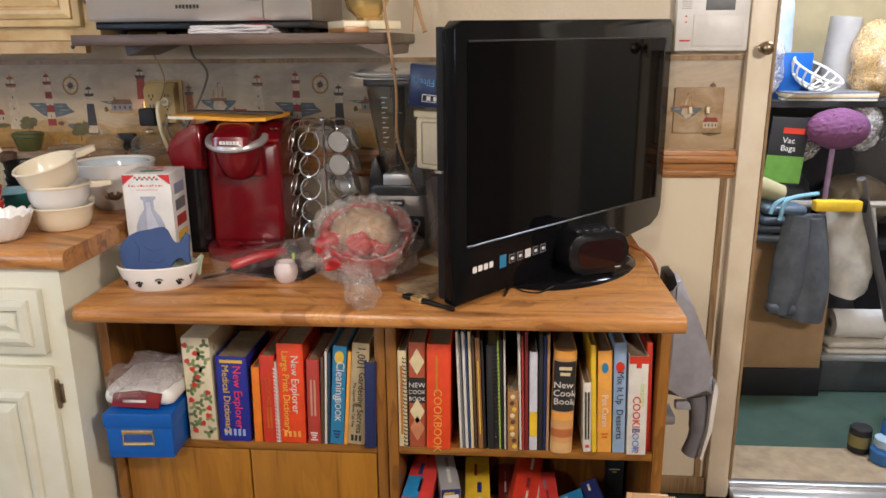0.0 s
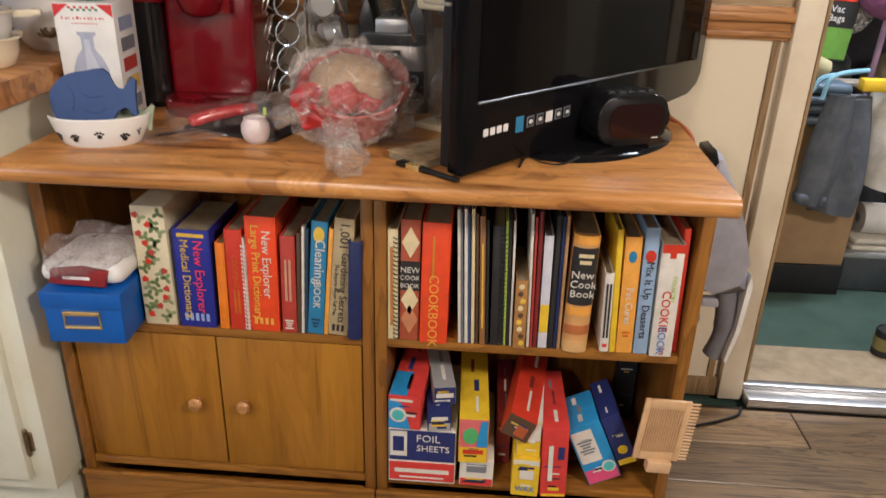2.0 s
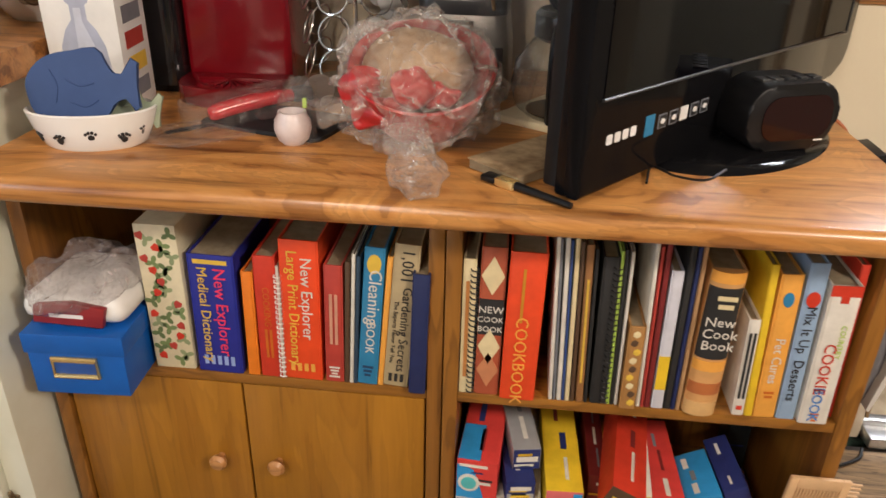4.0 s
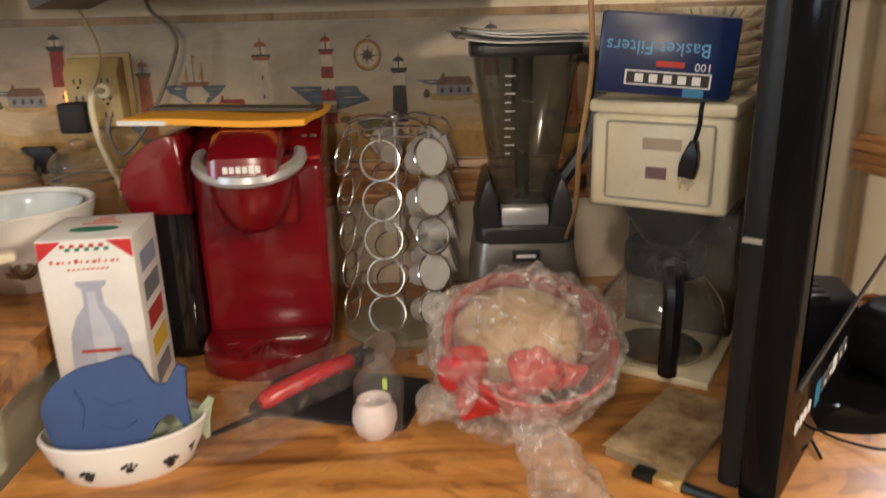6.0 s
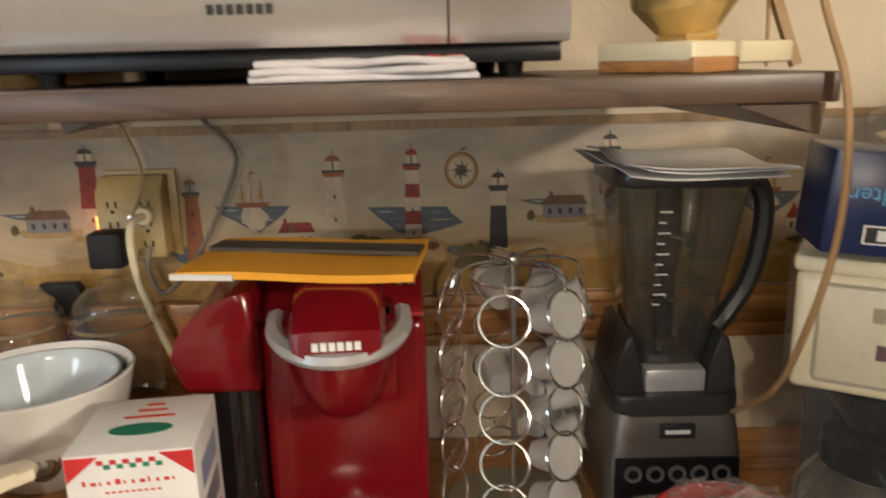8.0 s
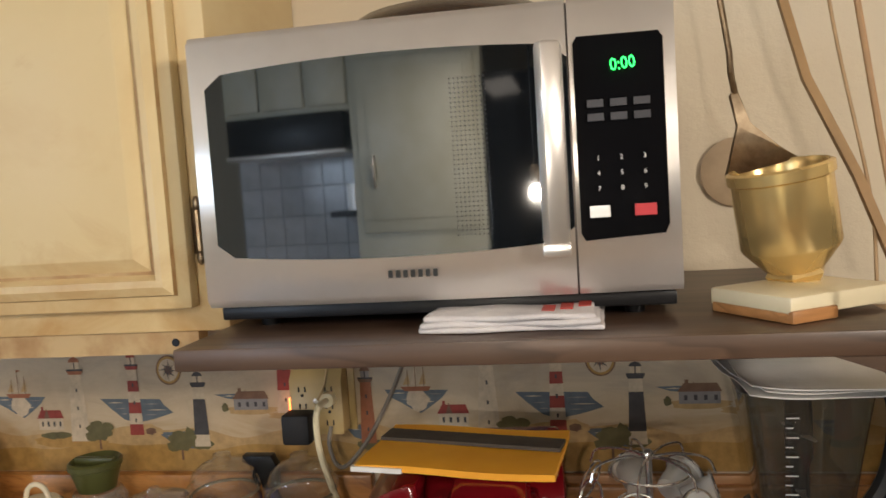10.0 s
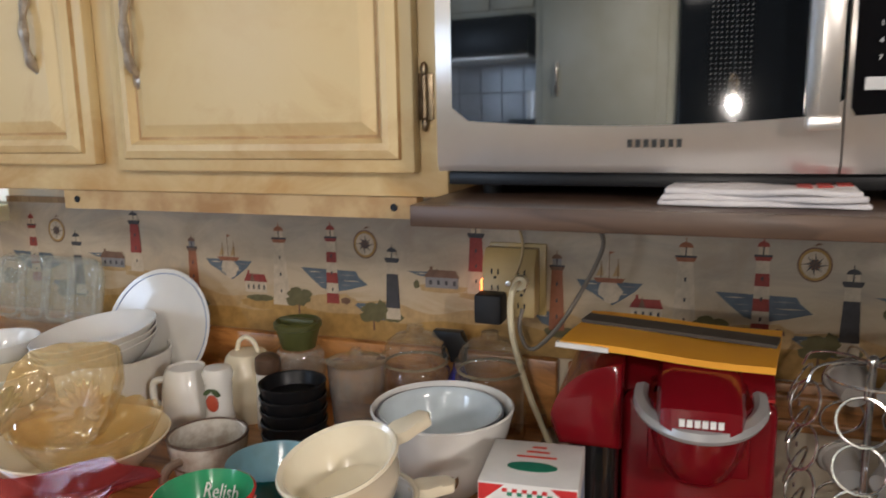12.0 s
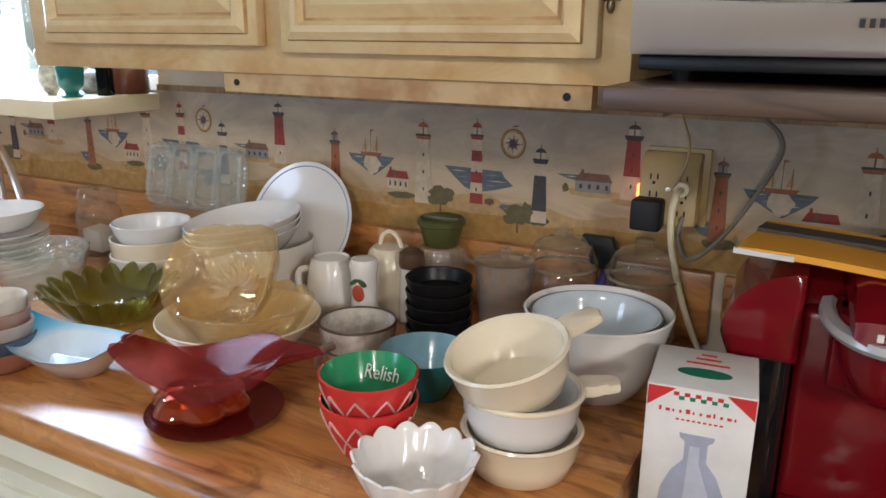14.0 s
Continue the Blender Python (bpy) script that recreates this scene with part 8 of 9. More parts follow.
bm = nb()
rows = []
for r, z in bowl_profile(0.036, 0.080, 0.050, 0.004, 0.6):
    row = []
    for i in range(64):
        u, v = squarish(2 * math.pi * i / 64, 1.32, 0.98)
        q = 1 + 0.015 * math.cos(16 * math.pi * i / 32)
        row.append(bm.verts.new((max(r, 0.001) * u * q, max(r, 0.001) * v * q, z + 0.10 * max(r, 0.001) * (u * u - v * v) * (z / 0.05))))
    rows.append(row)
for a, b in zip(rows, rows[1:]):
    for i in range(64):
        bm.faces.new((a[i], a[(i + 1) % 64], b[(i + 1) % 64], b[i]))
part("bowl", bm, M_AMBER, lb2)
bm = nb()
for k in range(11):
    a = math.pi * (k - 0.5) / 9.0
    tube(bm, [(0.012 * math.cos(a), -0.02 + 0.012 * math.sin(a), 0.009), (0.035 * math.cos(a), -0.02 + 0.033 * math.sin(a), 0.012), (0.052 * math.cos(a + .08), -0.02 + 0.050 * math.sin(a + .08), 0.020)], [0.004, 0.006, 0.001], 6)
part("pressed_leaf", bm, M_AMBERHI, lb2, "raised star of pressed leaves")

# olive glass fluted bowl
crock("olive_bowl", "olive green glass bowl with petal-shaped rim", "bowl", -1.492, 1.668, C, bowl_profile(0.040, 0.103, 0.058, 0.005, 0.6), M_OLIVE, 144, flute=18, depth=0.17, zdepth=0.013)

# red stretched art glass on dark plate
crock("dark_plate", "dark red glass plate under the red dish", "plate", -1.108, 1.506, C, [(0, 0.002), (0.050, 0.0), (0.082, 0.009), (0.083, 0.011), (0.050, 0.004), (0, 0.004)], M_DARKRED, 48)
rd = thing("red_art_dish", "red stretched art-glass dish with pulled points", "dish", pose(-1.125, 1.500, C + 0.0115, 0, 0, 20) @ Matrix.Diagonal((1.15, 1.15, 1.1, 1)))
bm = nb()
rings = []
prof = [(0.034, 0.022, 0.0), (0.050, 0.034, 0.2), (0.078, 0.046, 0.7), (0.100, 0.056, 1.0), (0.098, 0.0595, 1.0), (0.074, 0.051, 0.7), (0.046, 0.039, 0.2), (0.020, 0.032, 0.0)]
for r, z, k in prof:
    ring = []
    for i in range(72):
        a = 2 * math.pi * i / 72
        p = max(0, math.cos(a * 2.5)) ** 6
        rr = r * (0.86 + 0.42 * k * p)
        ring.append(bm.verts.new((rr * 1.08 * math.cos(a), rr * 0.72 * math.sin(a), z + 0.016 * k * math.sin(2 * a + 0.6) + 0.006 * k * p)))
    rings.append(ring)
for a, b in zip(rings, rings[1:]):
    for i in range(72):
        bm.faces.new((a[i], a[(i + 1) % 72], b[(i + 1) % 72], b[i]))
bm.faces.new(rings[0]); bm.faces.new(rings[-1])
part("bowl", bm, M_REDGLASS, rd, sharp=60)
part("foot", lt([(0, 0.0), (0.046, 0.0), (0.050, 0.006), (0.044, 0.016), (0.032, 0.0225), (0, 0.0225)], 60, flute=6, depth=0.18), M_REDGLASS2, rd, "amber-red glass foot")

# blue and white boat dish
bd = thing("boat_dish", "white boat-shaped dish fading to blue at its tips", "dish", pose(-1.365, 1.505, C, 0, 0, 6) @ Matrix.Diagonal((1.18, 1.18, 1.12, 1)))


def boat(inner):
    bm = nb()
    rings = []
    prof = [(0.022, 0.0), (0.035, 0.004), (0.060, 0.026), (0.080, 0.042)] if not inner else [(0.080, 0.043), (0.057, 0.029), (0.030, 0.010)]
    for r, z in prof:
        ring = []
        for i in range(64):
            a = 2 * math.pi * i / 64
            k = (z / 0.042)
            lift = k * (0.030 * abs(math.cos(a)) ** 6 - 0.006 * (1 - abs(math.cos(a)) ** 2))
            ring.append(bm.verts.new((r * 1.12 * math.cos(a) * (1 + 0.12 * k * abs(math.cos(a)) ** 8), r * 0.66 * math.sin(a), z + lift)))
        rings.append(ring)
    for a, b in zip(rings, rings[1:]):
        for i in range(64):
            bm.faces.new((a[i], a[(i + 1) % 64], b[(i + 1) % 64], b[i]))
    bm.faces.new(rings[0] if not inner else rings[-1])
    return bm


def blue_fade():
    m, nt, b = nodes_of("blue_fade_glaze")
    mp = coords(nt)
    sep = nt.nodes.new("ShaderNodeSeparateXYZ")
    nt.links.new(mp.outputs[0], sep.inputs[0])
    n = add_node(nt, "ShaderNodeTexNoise", Scale=30.0, Detail=3.0)
    nt.links.new(mp.outputs[0], n.inputs["Vector"])
    md = nt.nodes.new("ShaderNodeMath")
    md.operation = 'MULTIPLY_ADD'
    nt.links.new(n.outputs[0], md.inputs[0])
    md.inputs[1].default_value = 0.008
    nt.links.new(sep.outputs[2], md.inputs[2])
    mr = add_node(nt, "ShaderNodeMapRange")
    mr.inputs[1].default_value, mr.inputs[2].default_value = 0.036, 0.066
    nt.links.new(md.outputs[0], mr.inputs[0])
    c = ramp(nt, mr.outputs[0], [(0.0, (0.70, 0.79, 0.84)), (0.3, (0.26, 0.56, 0.76)), (0.8, (0.04, 0.34, 0.60))])
    nt.links.new(c, b.inputs["Base Color"])
    b.inputs["Roughness"].default_value = 0.12
    return m


part("outside", boat(False), pm("pinkish_white_glaze", (0.72, 0.66, 0.62), 0.15), bd)
part("inside", boat(True), blue_fade(), bd)

# white bowls, plates, the leaning plate
crock("white_casserole", "white ceramic casserole with faint leaf print", "dish", -1.375, 1.895, C, bowl_profile(0.075, 0.100, 0.098, 0.004, 0.4), M_WHITE, 48)
for i in range(3):
    crock("white_bowl", "white glass bowl nested tilted in a stack", "bowl", -1.392, 1.885, C + 0.072 + i * 0.011, bowl_profile(0.055, 0.104, 0.045, 0.003, 0.6), M_WHITE, 48, tilt=(6, -5), group="nested white bowls")
lp = thing("leaning_plate", "large white dinner plate with blue rim line leaning on the wall", "plate", pose(-1.345, 1.945, C + 0.003, 68, 0, 0))
part("plate", lt([(0, 0), (0.068, 0.0), (0.077, 0.004), (0.113, 0.013), (0.115, 0.015), (0.077, 0.007), (0.066, 0.004), (0, 0.004)], 56), M_WHITE, lp, m=pose(0, 0.115, 0.0))
part("rim_line", tb([(0.107 * math.cos(q), 0.115 + 0.107 * math.sin(q), 0.0136) for q in [2 * math.pi * j / 56 for j in range(56)]], 0.0011, 5, closed=True), col(0.30, 0.36, 0.52), lp)
for i in range(2):
    pb = crock("round_dish", "white round dish with small leaf print", "dish", -1.585, 1.842, C + i * 0.030, bowl_profile(0.060, 0.078 - 0.002 * i, 0.058, 0.004, 0.35), M_WHITE if i == 0 else M_CREAMCER, 44, group="stacked round dishes")
bars(pb, -0.02, -0.0765, 0.02, 0.02, 0.006, 1, col(0.35, 0.45, 0.42), False)
crock("white_bowl", "white glass bowl on top of stacked dishes", "bowl", -1.585, 1.842, C + 0.068, bowl_profile(0.045, 0.071, 0.048, 0.003, 0.5), M_WHITE, 44)
crock("cut_glass_bowl", "clear cut-glass bowl with starred pattern", "bowl", -1.700, 1.690, C, bowl_profile(0.040, 0.084, 0.085, 0.005, 0.55), M_CLEARCUT, 72, flute=24, depth=0.03)
for i in range(7):
    crock("white_plate", "white plate in a tall stack", "plate", -1.872, 1.730, C + i * 0.012, [(0, 0), (0.060, 0.0), (0.085, 0.014), (0.086, 0.017), (0.06, 0.004), (0, 0.004)], M_WHITE, 44, group="stack of white plates")
crock("white_bowl", "white bowl with grey rim on the plates", "bowl", -1.872, 1.730, C + 0.089, bowl_profile(0.045, 0.082, 0.040, 0.003, 0.55), M_WHITE, 44)
for i, mt in enumerate((col(0.30, 0.12, 0.07), col(0.06, 0.09, 0.14), col(0.45, 0.38, 0.32), col(0.36, 0.22, 0.16), col(0.66, 0.60, 0.50))):
    crock("ramekin", "small glazed stoneware dish in a colourful stack", "dish", -1.470, 1.468, C + i * 0.018, bowl_profile(0.034, 0.050 - 0.002 * i, 0.030, 0.004, 0.5), mt, 36, group="stack of stoneware dishes")
gt = thing("glass_tray", "clear pressed-glass divided tray leaning on the wall", "tray", pose(-1.650, 1.985, C, -12, 0, 0))
bm = nb()
prism(bm, rounded(-0.140, 0.140, 0.10, 0.235, 0.035, 5), -0.004, 0.004, bev=0.003)
part("tray", bm, M_CLEARCUT, gt)
for i in range(4):
    part("ridge", tb([(p[0], -0.008, p[1]) for p in rounded(-0.125 + i * 0.066, -0.070 + i * 0.066, 0.108, 0.226, 0.014, 4)], 0.0045, 6, closed=True), thin("ridge_glass", (0.96, 0.97, 0.95), (0.85, 0.86, 0.82), 0.16), gt)
part("support", bx(-0.12, 0.12, -0.006, 0.006, 0.0, 0.10), M_CLEAR, gt)
jr = crock("glass_jar", "clear glass jar with glass lid holding white packets", "jar", -1.840, 1.925, C, [(0, 0), (0.042, 0), (0.045, 0.01), (0.045, 0.090), (0.034, 0.105)], M_CLEAR, 36, partname="jar")
part("lid", lt([(0.034, 0.106), (0.040, 0.110), (0.040, 0.128), (0.034, 0.140), (0, 0.142)], 32), M_CLEAR, jr)
part("packet", crumple(bx(-0.028, 0.028, -0.024, 0.024, 0.008, 0.055, bev=0.006), 0.005, 50, 3), M_PAPERW, jr)
dbr = thing("dish_brush", "white and blue plastic dish scrubber", "brush", pose(-1.98, 1.72, C + 0.04, 0, 18, -10))
part("handle", tb(curve_pts([(-0.09, 0, 0.02), (-0.03, 0, 0.03), (0.03, 0, 0.018), (0.08, 0, -0.012)]), 0.018, 10), M_WHITEPL, dbr)
part("grip", tb([(-0.11, 0, 0.016), (-0.06, 0, 0.026)], 0.0195, 10), SKY, dbr)
part("stand", bx(-0.06, 0.06, -0.03, 0.03, -0.045, 0.0, bev=0.01), M_WHITEPL, dbr)
solo("tap_spout", tb(curve_pts([(-2.25, 1.98, C), (-2.24, 1.97, C + 0.16), (-2.16, 1.93, C + 0.20), (-2.08, 1.90, C + 0.16), (-2.04, 1.89, C + 0.09)]), 0.008, 8), M_STEEL, "thin steel tap spout over the sink", "tap")

# on the window ledge
L0 = 1.2375
dg = ball(0.024, 3, 0.95, 0.9, 1.5, (0, 0, 0.036))
bmesh.ops.create_icosphere(dg, subdivisions=3, radius=0.018, matrix=Matrix.Translation((0, -0.008, 0.080)))
for s in (-1, 1):
    bmesh.ops.create_icosphere(dg, subdivisions=2, radius=0.007, matrix=Matrix.LocRotScale((s * 0.012, -0.004, 0.097), None, (0.7, 0.6, 1.4)))
solo("ceramic_dog", dg, pm("cream_black_glaze", (0.66, 0.60, 0.48), 0.2, other=(0.06, 0.05, 0.05), scale=34), "cream and black ceramic dog figurine on the ledge", "figurine", pose(-1.905, 1.900, L0))
dg = ball(0.026, 3, 1.3, 0.9, 1.0, (0, 0, 0.026))
bmesh.ops.create_icosphere(dg, subdivisions=3, radius=0.019, matrix=Matrix.Translation((-0.022, -0.006, 0.054)))
for s in (-1, 1):
    bmesh.ops.create_icosphere(dg, subdivisions=2, radius=0.008, matrix=Matrix.LocRotScale((-0.022 + s * 0.012, -0.002, 0.070), None, (0.7, 0.6, 1.3)))
solo("ceramic_dog", dg, pm("grey_white_glaze", (0.55, 0.52, 0.48), 0.2, other=(0.10, 0.09, 0.09), scale=30), "grey and white ceramic puppy figurine on the ledge", "figurine", pose(-1.875, 1.968, L0))
crock("teal_cup", "small dark teal footed ceramic cup", "cup", -1.815, 1.880, L0, [(0, 0), (0.019, 0), (0.020, 0.006), (0.013, 0.012), (0.024, 0.026), (0.027, 0.062), (0.024, 0.062), (0.021, 0.028), (0, 0.018)], col(0.015, 0.14, 0.14, 0.2), 32, partname="cup")
solo("black_bottle", bx(-0.013, 0.013, -0.013, 0.013, 0, 0.15, bev=0.004), M_BLACKGLOSS, "tall square black bottle on the ledge", "bottle", pose(-1.798, 1.945, L0, 0, 0, 20))
crock("brown_jar", "brown glazed stoneware jar on the ledge", "jar", -1.808, 2.010, L0, [(0, 0), (0.038, 0), (0.042, 0.01), (0.040, 0.05), (0.036, 0.056), (0.041, 0.062), (0.040, 0.11), (0, 0.12)], col(0.16, 0.05, 0.03, 0.2), 32, partname="jar")
tg = thing("glass_terrarium", "pyramid glass terrarium with small plant in the window", "terrarium", pose(-2.10, 1.94, L0))
bm = nb()
v = [bm.verts.new(p) for p in ((-0.07, -0.07, 0.002), (0.07, -0.07, 0.002), (0.07, 0.07, 0.002), (-0.07, 0.07, 0.002), (0, 0, 0.16))]
for f in ((0, 1, 4), (1, 2, 4), (2, 3, 4), (3, 0, 4), (0, 1, 2, 3)):
    bm.faces.new([v[i] for i in f])
part("glass", bm, film("thin_pane", (0.8, 0.85, 0.9), 0.15, 0.05, 0.0), tg)
bm = nb()
for a, b in ((0, 4), (1, 4), (2, 4), (3, 4)):
    P0 = [(-0.07, -0.07, 0.002), (0.07, -0.07, 0.002), (0.07, 0.07, 0.002), (-0.07, 0.07, 0.002), (0, 0, 0.16)]
    tube(bm, [P0[a], P0[b]], 0.0025, 6)
part("frame", bm, M_WHITEPL, tg)
bm = nb()
random.seed(5)
for i in range(70):
    a, r, z = random.uniform(0, 6.28), random.uniform(0, 0.035), random.uniform(0.17, 0.26)
    prism(bm, disc(0.008, 6, 1, 0.6, r * math.cos(a), r * math.sin(a)), z, z + 0.001, axis=2)
tube(bm, [(0, 0, 0.158), (0, 0, 0.25)], 0.002, 5)
part("plant", bm, col(0.06, 0.16, 0.10), tg)

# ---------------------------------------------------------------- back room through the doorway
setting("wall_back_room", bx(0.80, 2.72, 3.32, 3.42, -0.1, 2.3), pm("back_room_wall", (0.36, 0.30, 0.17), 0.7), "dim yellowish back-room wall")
setting("wall_back_side", bx(0.70, 0.80, W + 0.12, 3.42, -0.1, 2.3), M_PLASTER, "side wall of the back room")
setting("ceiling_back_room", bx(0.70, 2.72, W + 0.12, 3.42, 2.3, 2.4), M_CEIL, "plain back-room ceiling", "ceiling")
setting("floor_back_room", bx(0.70, 2.72, 2.03, 3.42, -0.10, -0.015), pm("green_carpet", (0.045, 0.085, 0.065), 0.95, bump=0.6, bscale=400), "flat green carpet floor of the back room", "floor")
setting("entry_step", bx(0.90, 1.85, 2.06, 2.26, -0.015, 0.040, bev=0.004), pm("worn_plywood", (0.36, 0.28, 0.18), 0.7, other=(0.24, 0.18, 0.11), scale=14), "worn pale plywood step inside the doorway", "step")
sr = thing("storage_rack", "dark storage rack crowded with bags and boxes", "shelf")
part("board", bx(0.95, 2.3, 2.84, 3.28, 1.060, 1.082), M_BLACKSOFT, sr)
part("board", bx(0.95, 2.3, 2.90, 3.28, 0.52, 0.54), M_BLACKSOFT, sr)
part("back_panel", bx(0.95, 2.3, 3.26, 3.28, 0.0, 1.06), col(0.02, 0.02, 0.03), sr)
for x in (0.96, 2.26):
    part("upright", bx(x, x + 0.03, 2.86, 3.26, -0.012, 1.06), M_BLACKSOFT, sr)


def sack(name, label, x, y, z, rx, ry, rz, mat, seed, amount=0.14, cat="bag"):
    bm = ball(1, 4, rx, ry, rz, (0, 0, rz))
    for v in bm.verts:
        v.co += noise.noise_vector(v.co * (2.2 / max(rx, rz)) + Vector((seed, 0, 0))) * amount * min(rx, rz) * 1.6 + noise.noise_vector(v.co * (6 / max(rx, rz))) * amount * 0.3 * min(rx, rz)
        v.co.z = max(v.co.z, 0.0)
    return solo(name, bm, mat, label, cat, pose(x, y, z))


sack("plastic_bag", "white plastic carrier bag on the upper board", 1.165, 2.95, 1.0825, 0.085, 0.08, 0.12, M_FILMW, 1)
sack("paper_bag", "pale blue paper bag standing on the board", 1.24, 3.06, 1.0825, 0.07, 0.06, 0.22, col(0.42, 0.52, 0.62), 2, 0.10)
solo("blue_box", bx(-0.060, 0.060, -0.03, 0.03, 0, 0.165, bev=0.004), M_BLUE, "bright blue cardboard box on the board", "box", pose(1.295, 2.98, 1.0825, 0, 0, 6))
for i in range(5):
    solo("stacked_tray", bx(-0.16, 0.15, -0.08, 0.08, i * 0.006, i * 0.006 + 0.005), (OFFW, GREYB, CREAMP, OFFW, GREYB)[i], "flat paper tray in a loose pile", "tray", pose(1.40, 2.92, 1.083, 0, 0, (i - 2) * 4), group="pile of paper trays")
bk_ = thing("wire_basket", "white wire basket lying on its side", "basket", pose(1.37, 2.93, 1.185, 25, 20, 10))
for i in range(8):
    a = math.pi * i / 8
    part("wire", tb([(0.10 * math.cos(q) * math.cos(a), 0.08 * math.cos(q) * math.sin(a), -0.07 * math.sin(q)) for q in [math.pi * k / 12 for k in range(13)]], 0.004, 6), M_WHITEPL, bk_)
for r, z in ((0.10, 0.0), (0.075, -0.045)):
    part("hoop", tb([(r * math.cos(q), 0.8 * r * math.sin(q), z) for q in [2 * math.pi * k / 24 for k in range(24)]], 0.0045, 6, closed=True), M_WHITEPL, bk_)
solo("paper_roll", lt([(0, 0), (0.055, 0), (0.055, 0.29), (0.02, 0.29), (0.02, 0.28), (0, 0.28)], 28), pm("grey_paper", (0.36, 0.35, 0.34), 0.8), "standing grey paper roll on the board", "roll", pose(1.475, 3.05, 1.083, 0, 4, 0))
sack("plastic_bag", "amber tinted plastic bag on the upper board", 1.585, 2.98, 1.0825, 0.09, 0.08, 0.14, film("amber_film", (0.70, 0.48, 0.22), 0.5), 4)
sack("plastic_bag", "crumpled white paper bag on the upper board", 1.70, 3.0, 1.0825, 0.09, 0.08, 0.10, OFFW, 5)
# hanging things
vb = thing("dust_bag_packet", "black and green packet hanging under the board", "packet", pose(1.255, 2.86, 0.905, 0, 4, 0))
part("sleeve", bx(-0.066, 0.070, -0.012, 0.012, -0.125, 0.120, bev=0.006), M_BLACKSOFT, vb)
part("printed_panel", bx(-0.064, 0.068, -0.0135, -0.010, -0.118, -0.020), col(0.14, 0.34, 0.05), vb)
lettering("Vac", 0.030, M_WINK, vb, on_front(0.004, -0.0135, 0.036))
lettering("Bags", 0.030, M_WINK, vb, on_front(0.006, -0.0135, 0.008))
part("printed_panel", bx(-0.02, 0.055, -0.0135, -0.011, 0.062, 0.082), RED2, vb)
dm = thing("duster", "purple chenille duster head on a grey pole", "duster", pose(1.425, 2.84, 0.985))
bm = ball(1, 5, 0.108, 0.07, 0.072)
for v in bm.verts:
    v.co += v.co.normalized() * noise.noise(v.co * 120) * 0.005
part("head", bm, pm("purple_chenille", (0.17, 0.06, 0.15), 0.95, bump=0.8, bscale=160), dm)
part("pole", tb([(-0.01, 0.0, -0.06), (0.0, 0.05, -0.5)], 0.010, 8), col(0.3, 0.2, 0.34), dm)
sack("plastic_bag", "grey translucent bag hanging in the rack", 1.62, 2.90, 0.78, 0.11, 0.06, 0.16, M_FILMD, 7)
sack("plastic_bag", "grey translucent bag under the board", 1.53, 2.88, 0.90, 0.06, 0.05, 0.09, M_FILMW, 8)
sack("plastic_bag", "dark plastic sack at the rack's side", 1.80, 2.85, 0.55, 0.14, 0.09, 0.22, M_FILMD, 9)
sack("plastic_bag", "dark crumpled bag in the back of the rack", 1.30, 3.10, 0.5405, 0.16, 0.10, 0.14, col(0.07, 0.08, 0.09, 0.3), 14)
sack("plastic_bag", "tan crumpled bag in the back of the rack", 1.62, 3.08, 0.5405, 0.13, 0.10, 0.12, col(0.22, 0.18, 0.13), 15)
sack("plastic_bag", "clear bag hanging beside the duster", 1.345, 2.90, 0.86, 0.05, 0.04, 0.08, M_FILMW, 16)
for i, (x, w, h, mt) in enumerate(((1.05, 0.10, 0.16, col(0.10, 0.05, 0.12)), (1.50, 0.14, 0.12, GREYB), (1.74, 0.12, 0.20, M_CARD))):
    solo("storage_carton", bx(-w / 2, w / 2, 0, 0.16, 0, h, bev=0.003), mt, "closed carton at the back of the rack", "box", pose(x, 3.08, (0.5405, 1.0825, 1.0825)[i], 0, 0, (4, -6, 8)[i]))
# clothes
sw_ = thing("grey_sweater", "grey zip sweatshirt hanging folded over a rod", "sweatshirt", pose(1.290, 2.675, 0.325))
M_JERSEY = pm("grey_jersey", (0.105, 0.115, 0.135), 0.95, other=(0.06, 0.07, 0.085), scale=14, bump=0.6, bscale=300)


def cloth(half_w, length, depth, seed, folds):
    """A hanging fold of cloth, full at the hem, with soft vertical creases."""
    bm = nb()
    nu, nv = 34, 18
    rows = []
    for j in range(nv + 1):
        v = j / nv
        z = length * (1 - v)
        w = half_w * (0.72 + 0.28 * math.sin(min(1, v * 1.4) * math.pi / 2)) * (1 - 0.16 * max(0, v - 0.8) / 0.2)
        row = []
        for i in range(nu):
            a = 2 * math.pi * i / nu
            crease = 1 + 0.16 * v * math.sin(folds * a + seed + 1.2 * math.sin(v * 4 + seed)) + 0.05 * math.sin(2.7 * folds * a + v * 6)
            row.append(bm.verts.new((w * math.cos(a) * (0.94 + 0.06 * crease), depth * math.sin(a) * crease, z + 0.012 * v * math.sin(2 * a + seed))))
        rows.append(row)
    for a, b in zip(rows, rows[1:]):
        for i in range(nu):
            bm.faces.new((a[i], a[(i + 1) % nu], b[(i + 1) % nu], b[i]))
    bm.faces.new(rows[0]); bm.faces.new(rows[-1])
    return bm


